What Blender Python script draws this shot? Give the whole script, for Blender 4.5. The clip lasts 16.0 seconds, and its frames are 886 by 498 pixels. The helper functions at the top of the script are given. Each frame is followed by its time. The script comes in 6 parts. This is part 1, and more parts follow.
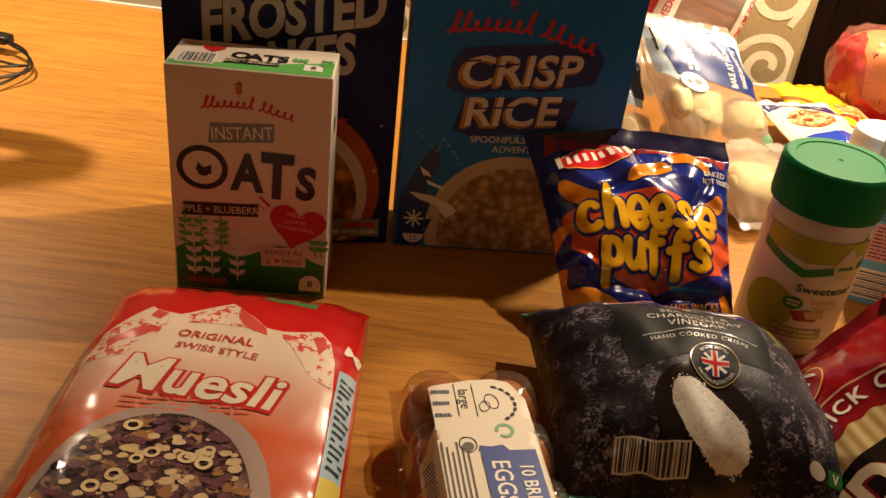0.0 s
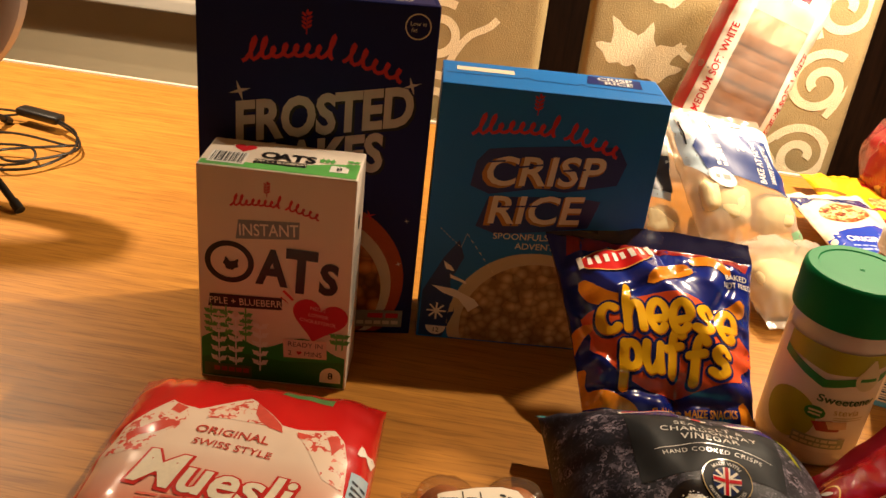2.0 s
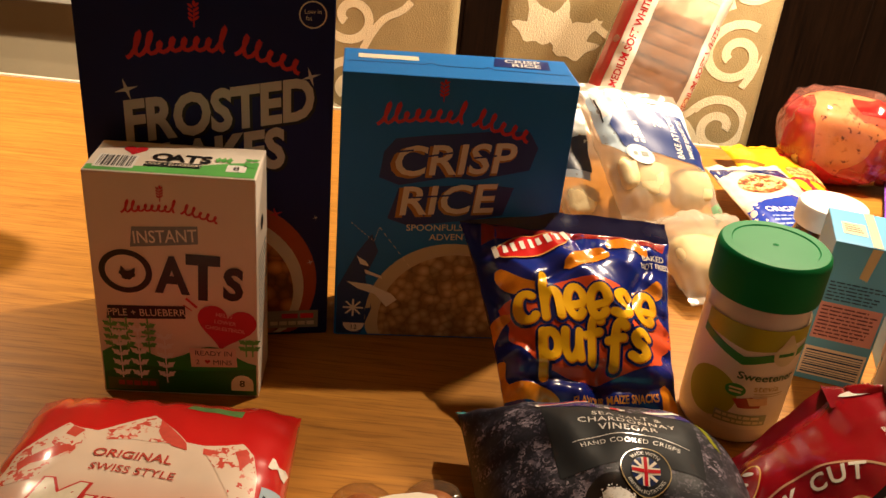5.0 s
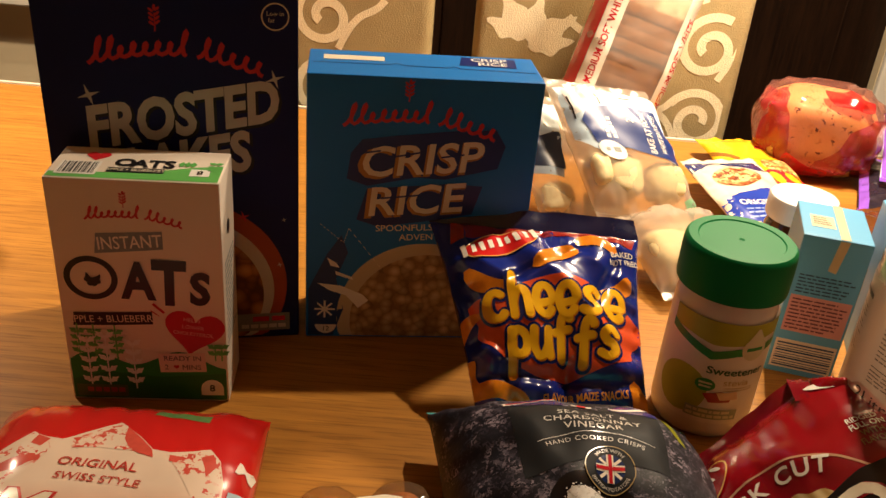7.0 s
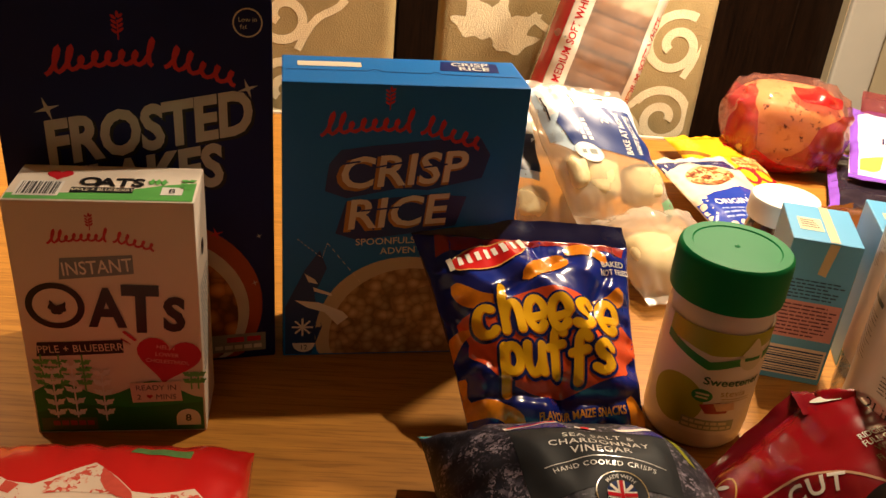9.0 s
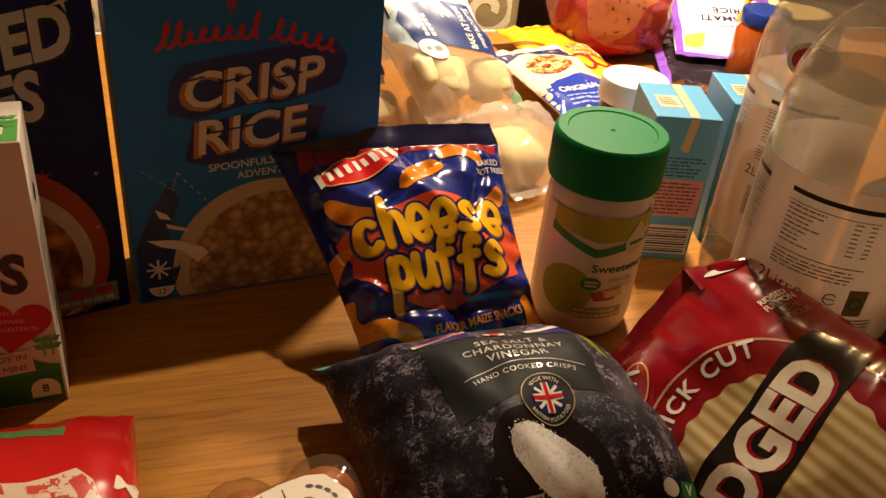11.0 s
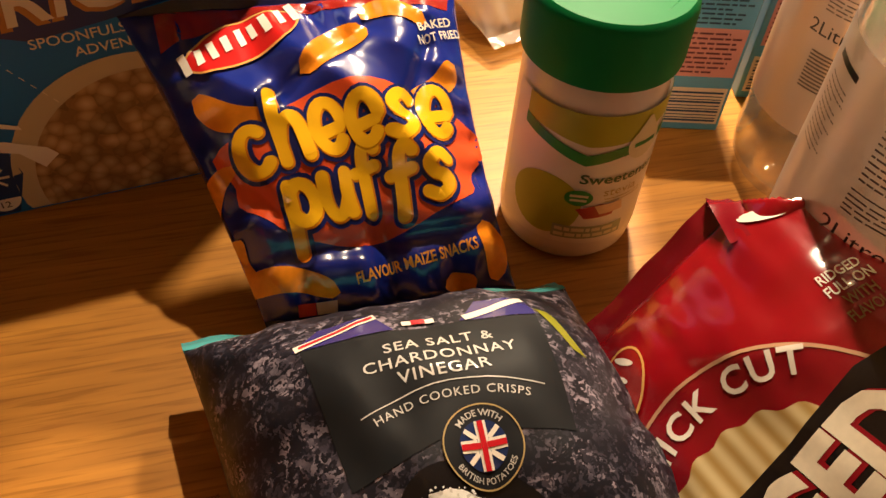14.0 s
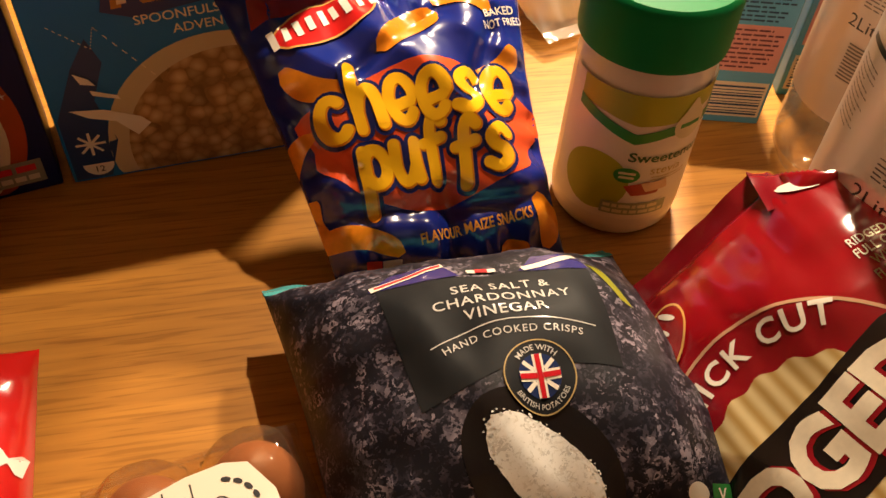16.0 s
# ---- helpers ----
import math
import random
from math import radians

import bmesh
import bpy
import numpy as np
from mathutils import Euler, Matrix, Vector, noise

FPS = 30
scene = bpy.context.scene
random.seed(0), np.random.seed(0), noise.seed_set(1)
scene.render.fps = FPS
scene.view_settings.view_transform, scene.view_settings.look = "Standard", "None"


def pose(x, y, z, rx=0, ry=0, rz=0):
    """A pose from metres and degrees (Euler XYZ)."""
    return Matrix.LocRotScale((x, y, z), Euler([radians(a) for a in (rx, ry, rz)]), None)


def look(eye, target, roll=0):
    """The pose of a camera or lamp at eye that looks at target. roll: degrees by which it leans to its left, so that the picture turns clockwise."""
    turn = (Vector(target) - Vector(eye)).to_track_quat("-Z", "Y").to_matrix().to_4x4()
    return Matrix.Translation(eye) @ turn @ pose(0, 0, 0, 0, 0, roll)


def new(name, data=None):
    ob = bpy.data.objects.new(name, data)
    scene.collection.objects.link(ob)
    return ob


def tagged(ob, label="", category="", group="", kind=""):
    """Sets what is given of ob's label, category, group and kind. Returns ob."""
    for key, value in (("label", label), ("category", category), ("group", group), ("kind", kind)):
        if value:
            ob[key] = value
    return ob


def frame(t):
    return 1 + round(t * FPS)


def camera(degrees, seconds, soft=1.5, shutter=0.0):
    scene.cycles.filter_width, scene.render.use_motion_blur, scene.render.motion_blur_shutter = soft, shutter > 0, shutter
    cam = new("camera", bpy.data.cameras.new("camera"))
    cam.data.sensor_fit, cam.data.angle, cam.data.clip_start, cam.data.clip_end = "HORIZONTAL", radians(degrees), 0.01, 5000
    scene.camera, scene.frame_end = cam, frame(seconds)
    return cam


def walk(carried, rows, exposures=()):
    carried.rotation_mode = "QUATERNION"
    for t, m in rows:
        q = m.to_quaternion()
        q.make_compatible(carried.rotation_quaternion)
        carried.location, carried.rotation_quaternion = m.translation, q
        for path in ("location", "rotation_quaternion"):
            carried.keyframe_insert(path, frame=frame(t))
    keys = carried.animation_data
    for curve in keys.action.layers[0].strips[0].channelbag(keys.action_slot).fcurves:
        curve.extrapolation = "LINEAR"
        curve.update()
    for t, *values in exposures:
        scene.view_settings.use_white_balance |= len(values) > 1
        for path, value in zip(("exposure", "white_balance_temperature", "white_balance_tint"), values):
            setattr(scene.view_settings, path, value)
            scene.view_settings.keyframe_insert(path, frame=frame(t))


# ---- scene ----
cam = camera(53.5, 16.0)
PATH = [
    (0, (0.035, 0.0, 1.17), (-0.001, 1.717, 0.145), 6.9),
    (0.5, (0.044, 0.007, 1.188), (-0.009, 1.767, 0.239), 9.0),
    (1, (0.054, 0.009, 1.198), (-0.124, 1.763, 0.255), 6.6),
    (1.5, (0.05, 0.008, 1.201), (-0.145, 1.77, 0.276), 6.7),
    (2, (0.048, 0.007, 1.202), (-0.101, 1.78, 0.288), 6.7),
    (2.5, (0.054, 0.013, 1.2), (-0.07, 1.78, 0.272), 5.8),
    (3, (0.053, 0.017, 1.203), (-0.08, 1.784, 0.274), 5.8),
    (3.5, (0.047, 0.018, 1.208), (-0.112, 1.786, 0.288), 6.2),
    (4, (0.048, 0.025, 1.206), (-0.111, 1.789, 0.278), 5.9),
    (4.5, (0.054, 0.027, 1.205), (-0.038, 1.795, 0.276), 5.9),
    (5, (0.07, 0.035, 1.202), (0.057, 1.801, 0.264), 5.7),
    (5.2, (0.073, 0.037, 1.204), (0.083, 1.801, 0.26), 5.7),
    (7.3, (0.091, 0.038, 1.207), (0.094, 1.801, 0.262), 4.8),
    (7.5, (0.094, 0.038, 1.209), (0.071, 1.805, 0.272), 5.3),
    (8, (0.102, 0.044, 1.203), (0.06, 1.805, 0.254), 5.0),
    (8.2, (0.098, 0.049, 1.203), (0.068, 1.806, 0.248), 4.7),
    (10.3, (0.007, 0.096, 1.203), (0.499, 1.802, 0.28), 6.1),
    (10.5, (0.017, 0.098, 1.2), (0.543, 1.774, 0.243), 5.5),
    (11, (0.021, 0.115, 1.177), (0.554, 1.71, 0.094), 5.9),
    (11.5, (0.024, 0.114, 1.177), (0.587, 1.704, 0.102), 6.0),
    (12, (0.027, 0.115, 1.177), (0.633, 1.693, 0.109), 6.8),
    (12.5, (0.029, 0.12, 1.163), (0.614, 1.661, 0.031), 7.3),
    (13, (0.058, 0.165, 1.175), (0.682, 1.631, -0.034), 9.4),
    (13.5, (0.108, 0.254, 1.167), (0.615, 1.637, -0.186), 8.1),
    (14, (0.131, 0.294, 1.139), (0.535, 1.566, -0.351), 4.8),
    (14.5, (0.138, 0.295, 1.138), (0.591, 1.548, -0.353), 6.6),
    (15, (0.138, 0.29, 1.143), (0.63, 1.555, -0.326), 7.9),
    (15.5, (0.127, 0.279, 1.144), (0.571, 1.565, -0.322), 6.9),
    (16, (0.106, 0.251, 1.15), (0.442, 1.564, -0.32), 4.3),
]
EXPOSURES = [(0.0, 0.40), (0.5, 0.45), (1.5, 0.55), (3.5, 0.54), (5.0, 0.48), (8.0, 0.29), (10.5, 0.31), (12.5, 0.14), (13.2, 0.50), (13.6, 0.60), (14.2, 1.02), (16.0, 1.02)]
walk(cam, [(t, look(eye, target, roll)) for t, eye, target, roll in PATH], EXPOSURES)

# ---- light ----
T = 0.75  # table top
world = bpy.data.worlds.new("room_dark")
world.use_nodes = True
world.node_tree.nodes["Background"].inputs[0].default_value = (1.0, 0.72, 0.45, 1)
world.node_tree.nodes["Background"].inputs[1].default_value = 0.010
scene.world = world


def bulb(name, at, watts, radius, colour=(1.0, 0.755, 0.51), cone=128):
    """A spot that shines straight down: shaded ceiling spots, and the added front fill."""
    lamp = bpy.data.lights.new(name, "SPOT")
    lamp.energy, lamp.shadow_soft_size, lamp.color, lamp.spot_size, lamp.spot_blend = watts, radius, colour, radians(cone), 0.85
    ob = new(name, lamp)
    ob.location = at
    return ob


bulb("ceiling_spot", (0.490, 1.095, 1.95), 40, 0.014, (1.0, 0.775, 0.53), 150)
bulb("ceiling_spot", (-0.82, 1.12, 1.55), 54, 0.02, (1.0, 0.77, 0.53), 116)
# Low spot, added to brighten the things at the back of the table.
bulb("ceiling_spot", (0.54, 1.17, 1.40), 34, 0.045, (1.0, 0.78, 0.54), 168)
# Unseen lamp behind the camera, added to lift the dim box fronts.
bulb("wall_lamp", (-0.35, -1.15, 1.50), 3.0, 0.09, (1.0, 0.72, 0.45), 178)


# ---- materials ----
def rgb(h):
    """Linear colour from a hex string."""
    c = [int(h[i:i + 2], 16) / 255 for i in (0, 2, 4)]
    return tuple(v / 12.92 if v < 0.04 else ((v + 0.055) / 1.055) ** 2.4 for v in c) + (1,)


MATS = {}


def mat(name, colour="808080", rough=0.5, metal=0.0, vary=0.12, scale=60.0, bump=0.0, bscale=200.0, coat=0.0, alpha=None, trans=0.0, spec=0.5):
    """A plain surface with two scales of variation and fine relief."""
    if name in MATS:
        return MATS[name]
    m = bpy.data.materials.new(name)
    m.use_nodes = True
    nt = m.node_tree
    b = nt.nodes["Principled BSDF"]
    c = rgb(colour) if isinstance(colour, str) else colour
    co = nt.nodes.new("ShaderNodeTexCoord")
    n1 = nt.nodes.new("ShaderNodeTexNoise")
    n1.inputs["Scale"].default_value, n1.inputs["Detail"].default_value = scale, 6
    nt.links.new(co.outputs["Object"], n1.inputs["Vector"])
    ramp = nt.nodes.new("ShaderNodeMix")
    ramp.data_type = "RGBA"
    ramp.inputs[6].default_value = tuple(v * (1 - vary) for v in c[:3]) + (1,)
    ramp.inputs[7].default_value = tuple(min(1, v * (1 + vary)) for v in c[:3]) + (1,)
    nt.links.new(n1.outputs["Fac"], ramp.inputs[0])
    nt.links.new(ramp.outputs[2], b.inputs["Base Color"])
    n2 = nt.nodes.new("ShaderNodeTexNoise")
    n2.inputs["Scale"].default_value, n2.inputs["Detail"].default_value = scale * 0.3, 3
    nt.links.new(co.outputs["Object"], n2.inputs["Vector"])
    mr = nt.nodes.new("ShaderNodeMapRange")
    mr.inputs[3].default_value, mr.inputs[4].default_value = max(0.02, rough - 0.06), min(1, rough + 0.08)
    nt.links.new(n2.outputs["Fac"], mr.inputs[0])
    nt.links.new(mr.outputs[0], b.inputs["Roughness"])
    b.inputs["Metallic"].default_value = metal
    b.inputs["Coat Weight"].default_value = coat
    b.inputs["Coat Roughness"].default_value = 0.08
    b.inputs["Specular IOR Level"].default_value = spec
    b.inputs["Transmission Weight"].default_value = trans
    if bump:
        n3 = nt.nodes.new("ShaderNodeTexNoise")
        n3.inputs["Scale"].default_value, n3.inputs["Detail"].default_value = bscale, 4
        nt.links.new(co.outputs["Object"], n3.inputs["Vector"])
        bp = nt.nodes.new("ShaderNodeBump")
        bp.inputs["Strength"].default_value, bp.inputs["Distance"].default_value = bump, 0.002
        nt.links.new(n3.outputs["Fac"], bp.inputs["Height"])
        nt.links.new(bp.outputs[0], b.inputs["Normal"])
    if alpha is not None:
        b.inputs["Alpha"].default_value = alpha
    MATS[name] = m
    return m


def wood(name, light, dark, rough=0.42, along=0, grain=1.0):
    """Oak: long grain, pores and a few darker bands, along one axis."""
    if name in MATS:
        return MATS[name]
    m = bpy.data.materials.new(name)
    m.use_nodes = True
    nt = m.node_tree
    b = nt.nodes["Principled BSDF"]
    co = nt.nodes.new("ShaderNodeTexCoord")

    def noise_at(stretch, scale, detail, dist=0.0):
        mp = nt.nodes.new("ShaderNodeMapping")
        s = [1.0, 1.0, 1.0]
        s[along] = stretch
        mp.inputs["Scale"].default_value = s
        nt.links.new(co.outputs["Object"], mp.inputs["Vector"])
        n = nt.nodes.new("ShaderNodeTexNoise")
        n.inputs["Scale"].default_value, n.inputs["Detail"].default_value, n.inputs["Distortion"].default_value = scale, detail, dist
        nt.links.new(mp.outputs[0], n.inputs["Vector"])
        return n.outputs["Fac"]
    broad, fine, pore = noise_at(0.10, 14 * grain, 5, 0.6), noise_at(0.06, 120 * grain, 7, 0.4), noise_at(0.05, 420 * grain, 2)
    mix = nt.nodes.new("ShaderNodeMath")
    mix.operation = "MULTIPLY_ADD"
    mix.inputs[1].default_value = 0.16
    nt.links.new(broad, mix.inputs[0])
    mul = nt.nodes.new("ShaderNodeMath")
    mul.operation = "MULTIPLY"
    mul.inputs[1].default_value = 0.84
    nt.links.new(fine, mul.inputs[0])
    nt.links.new(mul.outputs[0], mix.inputs[2])
    cr = nt.nodes.new("ShaderNodeValToRGB")
    cr.color_ramp.elements[0].position, cr.color_ramp.elements[0].color = 0.27, rgb(dark)
    cr.color_ramp.elements[1].position, cr.color_ramp.elements[1].color = 0.70, rgb(light)
    nt.links.new(mix.outputs[0], cr.inputs[0])
    pr = nt.nodes.new("ShaderNodeValToRGB")
    pr.color_ramp.elements[0].position, pr.color_ramp.elements[0].color = 0.36, (0.55, 0.5, 0.45, 1)
    pr.color_ramp.elements[1].position, pr.color_ramp.elements[1].color = 0.48, (1, 1, 1, 1)
    nt.links.new(pore, pr.inputs[0])
    mx = nt.nodes.new("ShaderNodeMix")
    mx.data_type, mx.blend_type = "RGBA", "MULTIPLY"
    mx.inputs[0].default_value = 0.55
    nt.links.new(cr.outputs[0], mx.inputs[6])
    nt.links.new(pr.outputs[0], mx.inputs[7])
    nt.links.new(mx.outputs[2], b.inputs["Base Color"])
    bp = nt.nodes.new("ShaderNodeBump")
    bp.inputs["Strength"].default_value, bp.inputs["Distance"].default_value = 0.25, 0.0006
    nt.links.new(fine, bp.inputs["Height"])
    nt.links.new(bp.outputs[0], b.inputs["Normal"])
    b.inputs["Roughness"].default_value = rough
    b.inputs["Specular IOR Level"].default_value = 0.25
    MATS[name] = m
    return m


def speckle(name, base, dots, lo, hi, scale, rough=0.3, coat=0.3, third=None, clump=12.0):
    """Printed picture of grains: cells of two or three colours, thick in clumps."""
    if name in MATS:
        return MATS[name]
    m = bpy.data.materials.new(name)
    m.use_nodes = True
    nt = m.node_tree
    b = nt.nodes["Principled BSDF"]
    co = nt.nodes.new("ShaderNodeTexCoord")
    v = nt.nodes.new("ShaderNodeTexVoronoi")
    v.inputs["Scale"].default_value = scale
    w = nt.nodes.new("ShaderNodeTexNoise")
    w.inputs["Scale"].default_value, w.inputs["Detail"].default_value = scale * 0.6, 3
    warp = nt.nodes.new("ShaderNodeVectorMath")
    warp.operation = "MULTIPLY_ADD"
    warp.inputs[1].default_value = (0.02, 0.02, 0.02)
    nt.links.new(co.outputs["Object"], w.inputs["Vector"])
    nt.links.new(w.outputs["Color"], warp.inputs[0])
    nt.links.new(co.outputs["Object"], warp.inputs[2])
    nt.links.new(warp.outputs[0], v.inputs["Vector"])
    c = nt.nodes.new("ShaderNodeTexNoise")
    c.inputs["Scale"].default_value, c.inputs["Detail"].default_value = clump, 5
    nt.links.new(co.outputs["Object"], c.inputs["Vector"])
    sep = nt.nodes.new("ShaderNodeSeparateColor")
    nt.links.new(v.outputs["Color"], sep.inputs[0])
    add = nt.nodes.new("ShaderNodeMath")
    add.operation = "MULTIPLY"
    nt.links.new(sep.outputs[0], add.inputs[0])
    nt.links.new(c.outputs["Fac"], add.inputs[1])
    cr = nt.nodes.new("ShaderNodeValToRGB")
    cr.color_ramp.elements[0].position, cr.color_ramp.elements[0].color = lo, rgb(base)
    cr.color_ramp.elements[1].position, cr.color_ramp.elements[1].color = hi, rgb(dots)
    if third:
        e = cr.color_ramp.elements.new((lo + hi) / 2)
        e.color = rgb(third)
    nt.links.new(add.outputs[0], cr.inputs[0])
    nt.links.new(cr.outputs[0], b.inputs["Base Color"])
    b.inputs["Roughness"].default_value = rough
    b.inputs["Coat Weight"].default_value = coat
    b.inputs["Coat Roughness"].default_value = 0.1
    MATS[name] = m
    return m


def puffed(name, gap, mid, light, scale):
    """Printed picture of puffed grains: rounded pieces with dark gaps, each of its own tone."""
    m = bpy.data.materials.new(name)
    m.use_nodes = True
    nt = m.node_tree
    b = nt.nodes["Principled BSDF"]
    co, w, warp, v = (nt.nodes.new("ShaderNode" + k) for k in ("TexCoord", "TexNoise", "VectorMath", "TexVoronoi"))
    w.inputs["Scale"].default_value = scale * 0.5
    warp.operation = "MULTIPLY_ADD"
    warp.inputs[1].default_value = (0.006, 0.006, 0.006)
    v.inputs["Scale"].default_value = scale
    nt.links.new(co.outputs["Object"], w.inputs["Vector"])
    nt.links.new(w.outputs["Color"], warp.inputs[0])
    nt.links.new(co.outputs["Object"], warp.inputs[2])
    nt.links.new(warp.outputs[0], v.inputs["Vector"])
    cr = nt.nodes.new("ShaderNodeValToRGB")
    cr.color_ramp.elements[0].position, cr.color_ramp.elements[0].color = 0.10, rgb(light)
    cr.color_ramp.elements[1].position, cr.color_ramp.elements[1].color = 0.72, rgb(gap)
    cr.color_ramp.elements.new(0.45).color = rgb(mid)
    nt.links.new(v.outputs["Distance"], cr.inputs[0])
    sep, tone, mx = nt.nodes.new("ShaderNodeSeparateColor"), nt.nodes.new("ShaderNodeMapRange"), nt.nodes.new("ShaderNodeVectorMath")
    tone.inputs[3].default_value, tone.inputs[4].default_value = 0.65, 1.1
    mx.operation = "SCALE"
    nt.links.new(v.outputs["Color"], sep.inputs[0])
    nt.links.new(sep.outputs[0], tone.inputs[0])
    nt.links.new(cr.outputs[0], mx.inputs[0])
    nt.links.new(tone.outputs[0], mx.inputs["Scale"])
    nt.links.new(mx.outputs[0], b.inputs["Base Color"])
    b.inputs["Roughness"].default_value = 0.4
    MATS[name] = m
    return m


def clear(name, tint="ffffff", rough=0.06, body=0.12, milky="f2ece0"):
    """Thin clear plastic film or wall: mostly see-through, with gloss."""
    if name in MATS:
        return MATS[name]
    m = bpy.data.materials.new(name)
    m.use_nodes = True
    nt = m.node_tree
    nt.nodes.remove(nt.nodes["Principled BSDF"])
    out = nt.nodes["Material Output"]
    tr = nt.nodes.new("ShaderNodeBsdfTransparent")
    tr.inputs[0].default_value = rgb(tint)
    gl = nt.nodes.new("ShaderNodeBsdfGlossy")
    gl.inputs["Roughness"].default_value = rough
    d1 = nt.nodes.new("ShaderNodeBsdfDiffuse")
    d1.inputs[0].default_value = rgb(milky)
    d2 = nt.nodes.new("ShaderNodeBsdfTranslucent")
    d2.inputs[0].default_value = rgb(milky)
    df = nt.nodes.new("ShaderNodeMixShader")
    nt.links.new(d1.outputs[0], df.inputs[1])
    nt.links.new(d2.outputs[0], df.inputs[2])
    df.inputs[0].default_value = 0.62
    lw = nt.nodes.new("ShaderNodeLayerWeight")
    pw = nt.nodes.new("ShaderNodeMath")
    pw.operation = "POWER"
    pw.inputs[1].default_value = 4.0
    nt.links.new(lw.outputs["Facing"], pw.inputs[0])
    fr = nt.nodes.new("ShaderNodeMath")
    fr.operation = "MULTIPLY_ADD"
    fr.inputs[1].default_value, fr.inputs[2].default_value = 0.75, 0.045
    nt.links.new(pw.outputs[0], fr.inputs[0])
    mx1 = nt.nodes.new("ShaderNodeMixShader")
    mx1.inputs[0].default_value = body
    nt.links.new(tr.outputs[0], mx1.inputs[1])
    nt.links.new(df.outputs[0], mx1.inputs[2])
    mx2 = nt.nodes.new("ShaderNodeMixShader")
    nt.links.new(fr.outputs[0], mx2.inputs[0])
    nt.links.new(mx1.outputs[0], mx2.inputs[1])
    nt.links.new(gl.outputs[0], mx2.inputs[2])
    co = nt.nodes.new("ShaderNodeTexCoord")
    n = nt.nodes.new("ShaderNodeTexNoise")
    n.inputs["Scale"].default_value, n.inputs["Detail"].default_value = 45, 4
    nt.links.new(co.outputs["Object"], n.inputs["Vector"])
    bp = nt.nodes.new("ShaderNodeBump")
    bp.inputs["Strength"].default_value, bp.inputs["Distance"].default_value = 0.25, 0.003
    nt.links.new(n.outputs["Fac"], bp.inputs["Height"])
    nt.links.new(bp.outputs[0], gl.inputs["Normal"])
    nt.links.new(mx2.outputs[0], out.inputs["Surface"])
    MATS[name] = m
    return m


# ---- building helpers ----
def thing(name, at, label, category, group="", turn=None):
    ob = new(name)
    ob.matrix_world = turn if turn is not None else Matrix.Translation(at)
    ob.empty_display_size = 0.02
    return tagged(ob, label, category, group)


def part(name, bm, material, parent, label="", smooth=False):
    me = bpy.data.meshes.new(name)
    if smooth:
        for f in bm.faces:
            f.smooth = True
    bm.to_mesh(me)
    bm.free()
    if smooth:
        me.set_sharp_from_angle(angle=radians(38))
    me.materials.append(material)
    ob = new(name, me)
    ob.parent = parent
    return tagged(ob, label) if label else ob


def box(x0, y0, z0, x1, y1, z1, bevel=0.0, seg=2):
    bm = bmesh.new()
    bmesh.ops.create_cube(bm, size=1)
    for v in bm.verts:
        v.co = Vector(((x0 + x1) / 2 + v.co.x * (x1 - x0), (y0 + y1) / 2 + v.co.y * (y1 - y0), (z0 + z1) / 2 + v.co.z * (z1 - z0)))
    if bevel:
        bmesh.ops.bevel(bm, geom=bm.edges[:], offset=bevel, segments=seg, affect="EDGES", profile=0.6)
    return bm


def solid(name, bm, material, label="", category="", kind="", group="", smooth=False):
    """A top-level thing or piece of the setting of one mesh."""
    ob = part(name, bm, material, None, "", smooth)
    return tagged(ob, label, category, group, kind)


def lathe(profile, n=48, caps=True):
    """Turned shape from (radius, height) pairs."""
    bm = bmesh.new()
    rings = [[bm.verts.new((r * math.cos(2 * math.pi * i / n), r * math.sin(2 * math.pi * i / n), z)) for i in range(n)] for r, z in profile]
    for a, b in zip(rings, rings[1:]):
        for i in range(n):
            bm.faces.new((a[i], a[(i + 1) % n], b[(i + 1) % n], b[i]))
    if caps:
        bm.faces.new(rings[0][::-1])
        bm.faces.new(rings[-1])
    return bm


def tube(points, r, n=8, closed=False):
    """A round bar along a smooth line through points."""
    pts = [Vector(p) for p in points]
    fine = []
    k = len(pts)
    for i in range(k if closed else k - 1):
        p0, p1, p2, p3 = (pts[(i - 1) % k] if closed or i else pts[0]), pts[i], pts[(i + 1) % k], (pts[(i + 2) % k] if closed or i + 2 < k else pts[-1])
        for s in range(8):
            t = s / 8
            fine.append(0.5 * ((2 * p1) + (p2 - p0) * t + (2 * p0 - 5 * p1 + 4 * p2 - p3) * t * t + (3 * p1 - p0 - 3 * p2 + p3) * t ** 3))
    if not closed:
        fine.append(pts[-1])
    bm = bmesh.new()
    rings = []
    m = len(fine)
    for i, p in enumerate(fine):
        d = (fine[(i + 1) % m if closed else min(i + 1, m - 1)] - fine[(i - 1) % m if closed else max(i - 1, 0)]).normalized()
        side = d.cross(Vector((0.13, 0.21, 0.97))).normalized()
        up = side.cross(d)
        rings.append([bm.verts.new(p + r * (side * math.cos(2 * math.pi * j / n) + up * math.sin(2 * math.pi * j / n))) for j in range(n)])
    for i in range(m if closed else m - 1):
        a, b = rings[i], rings[(i + 1) % m]
        for j in range(n):
            bm.faces.new((a[j], a[(j + 1) % n], b[(j + 1) % n], b[j]))
    if not closed:
        bm.faces.new(rings[0][::-1])
        bm.faces.new(rings[-1])
    return bm


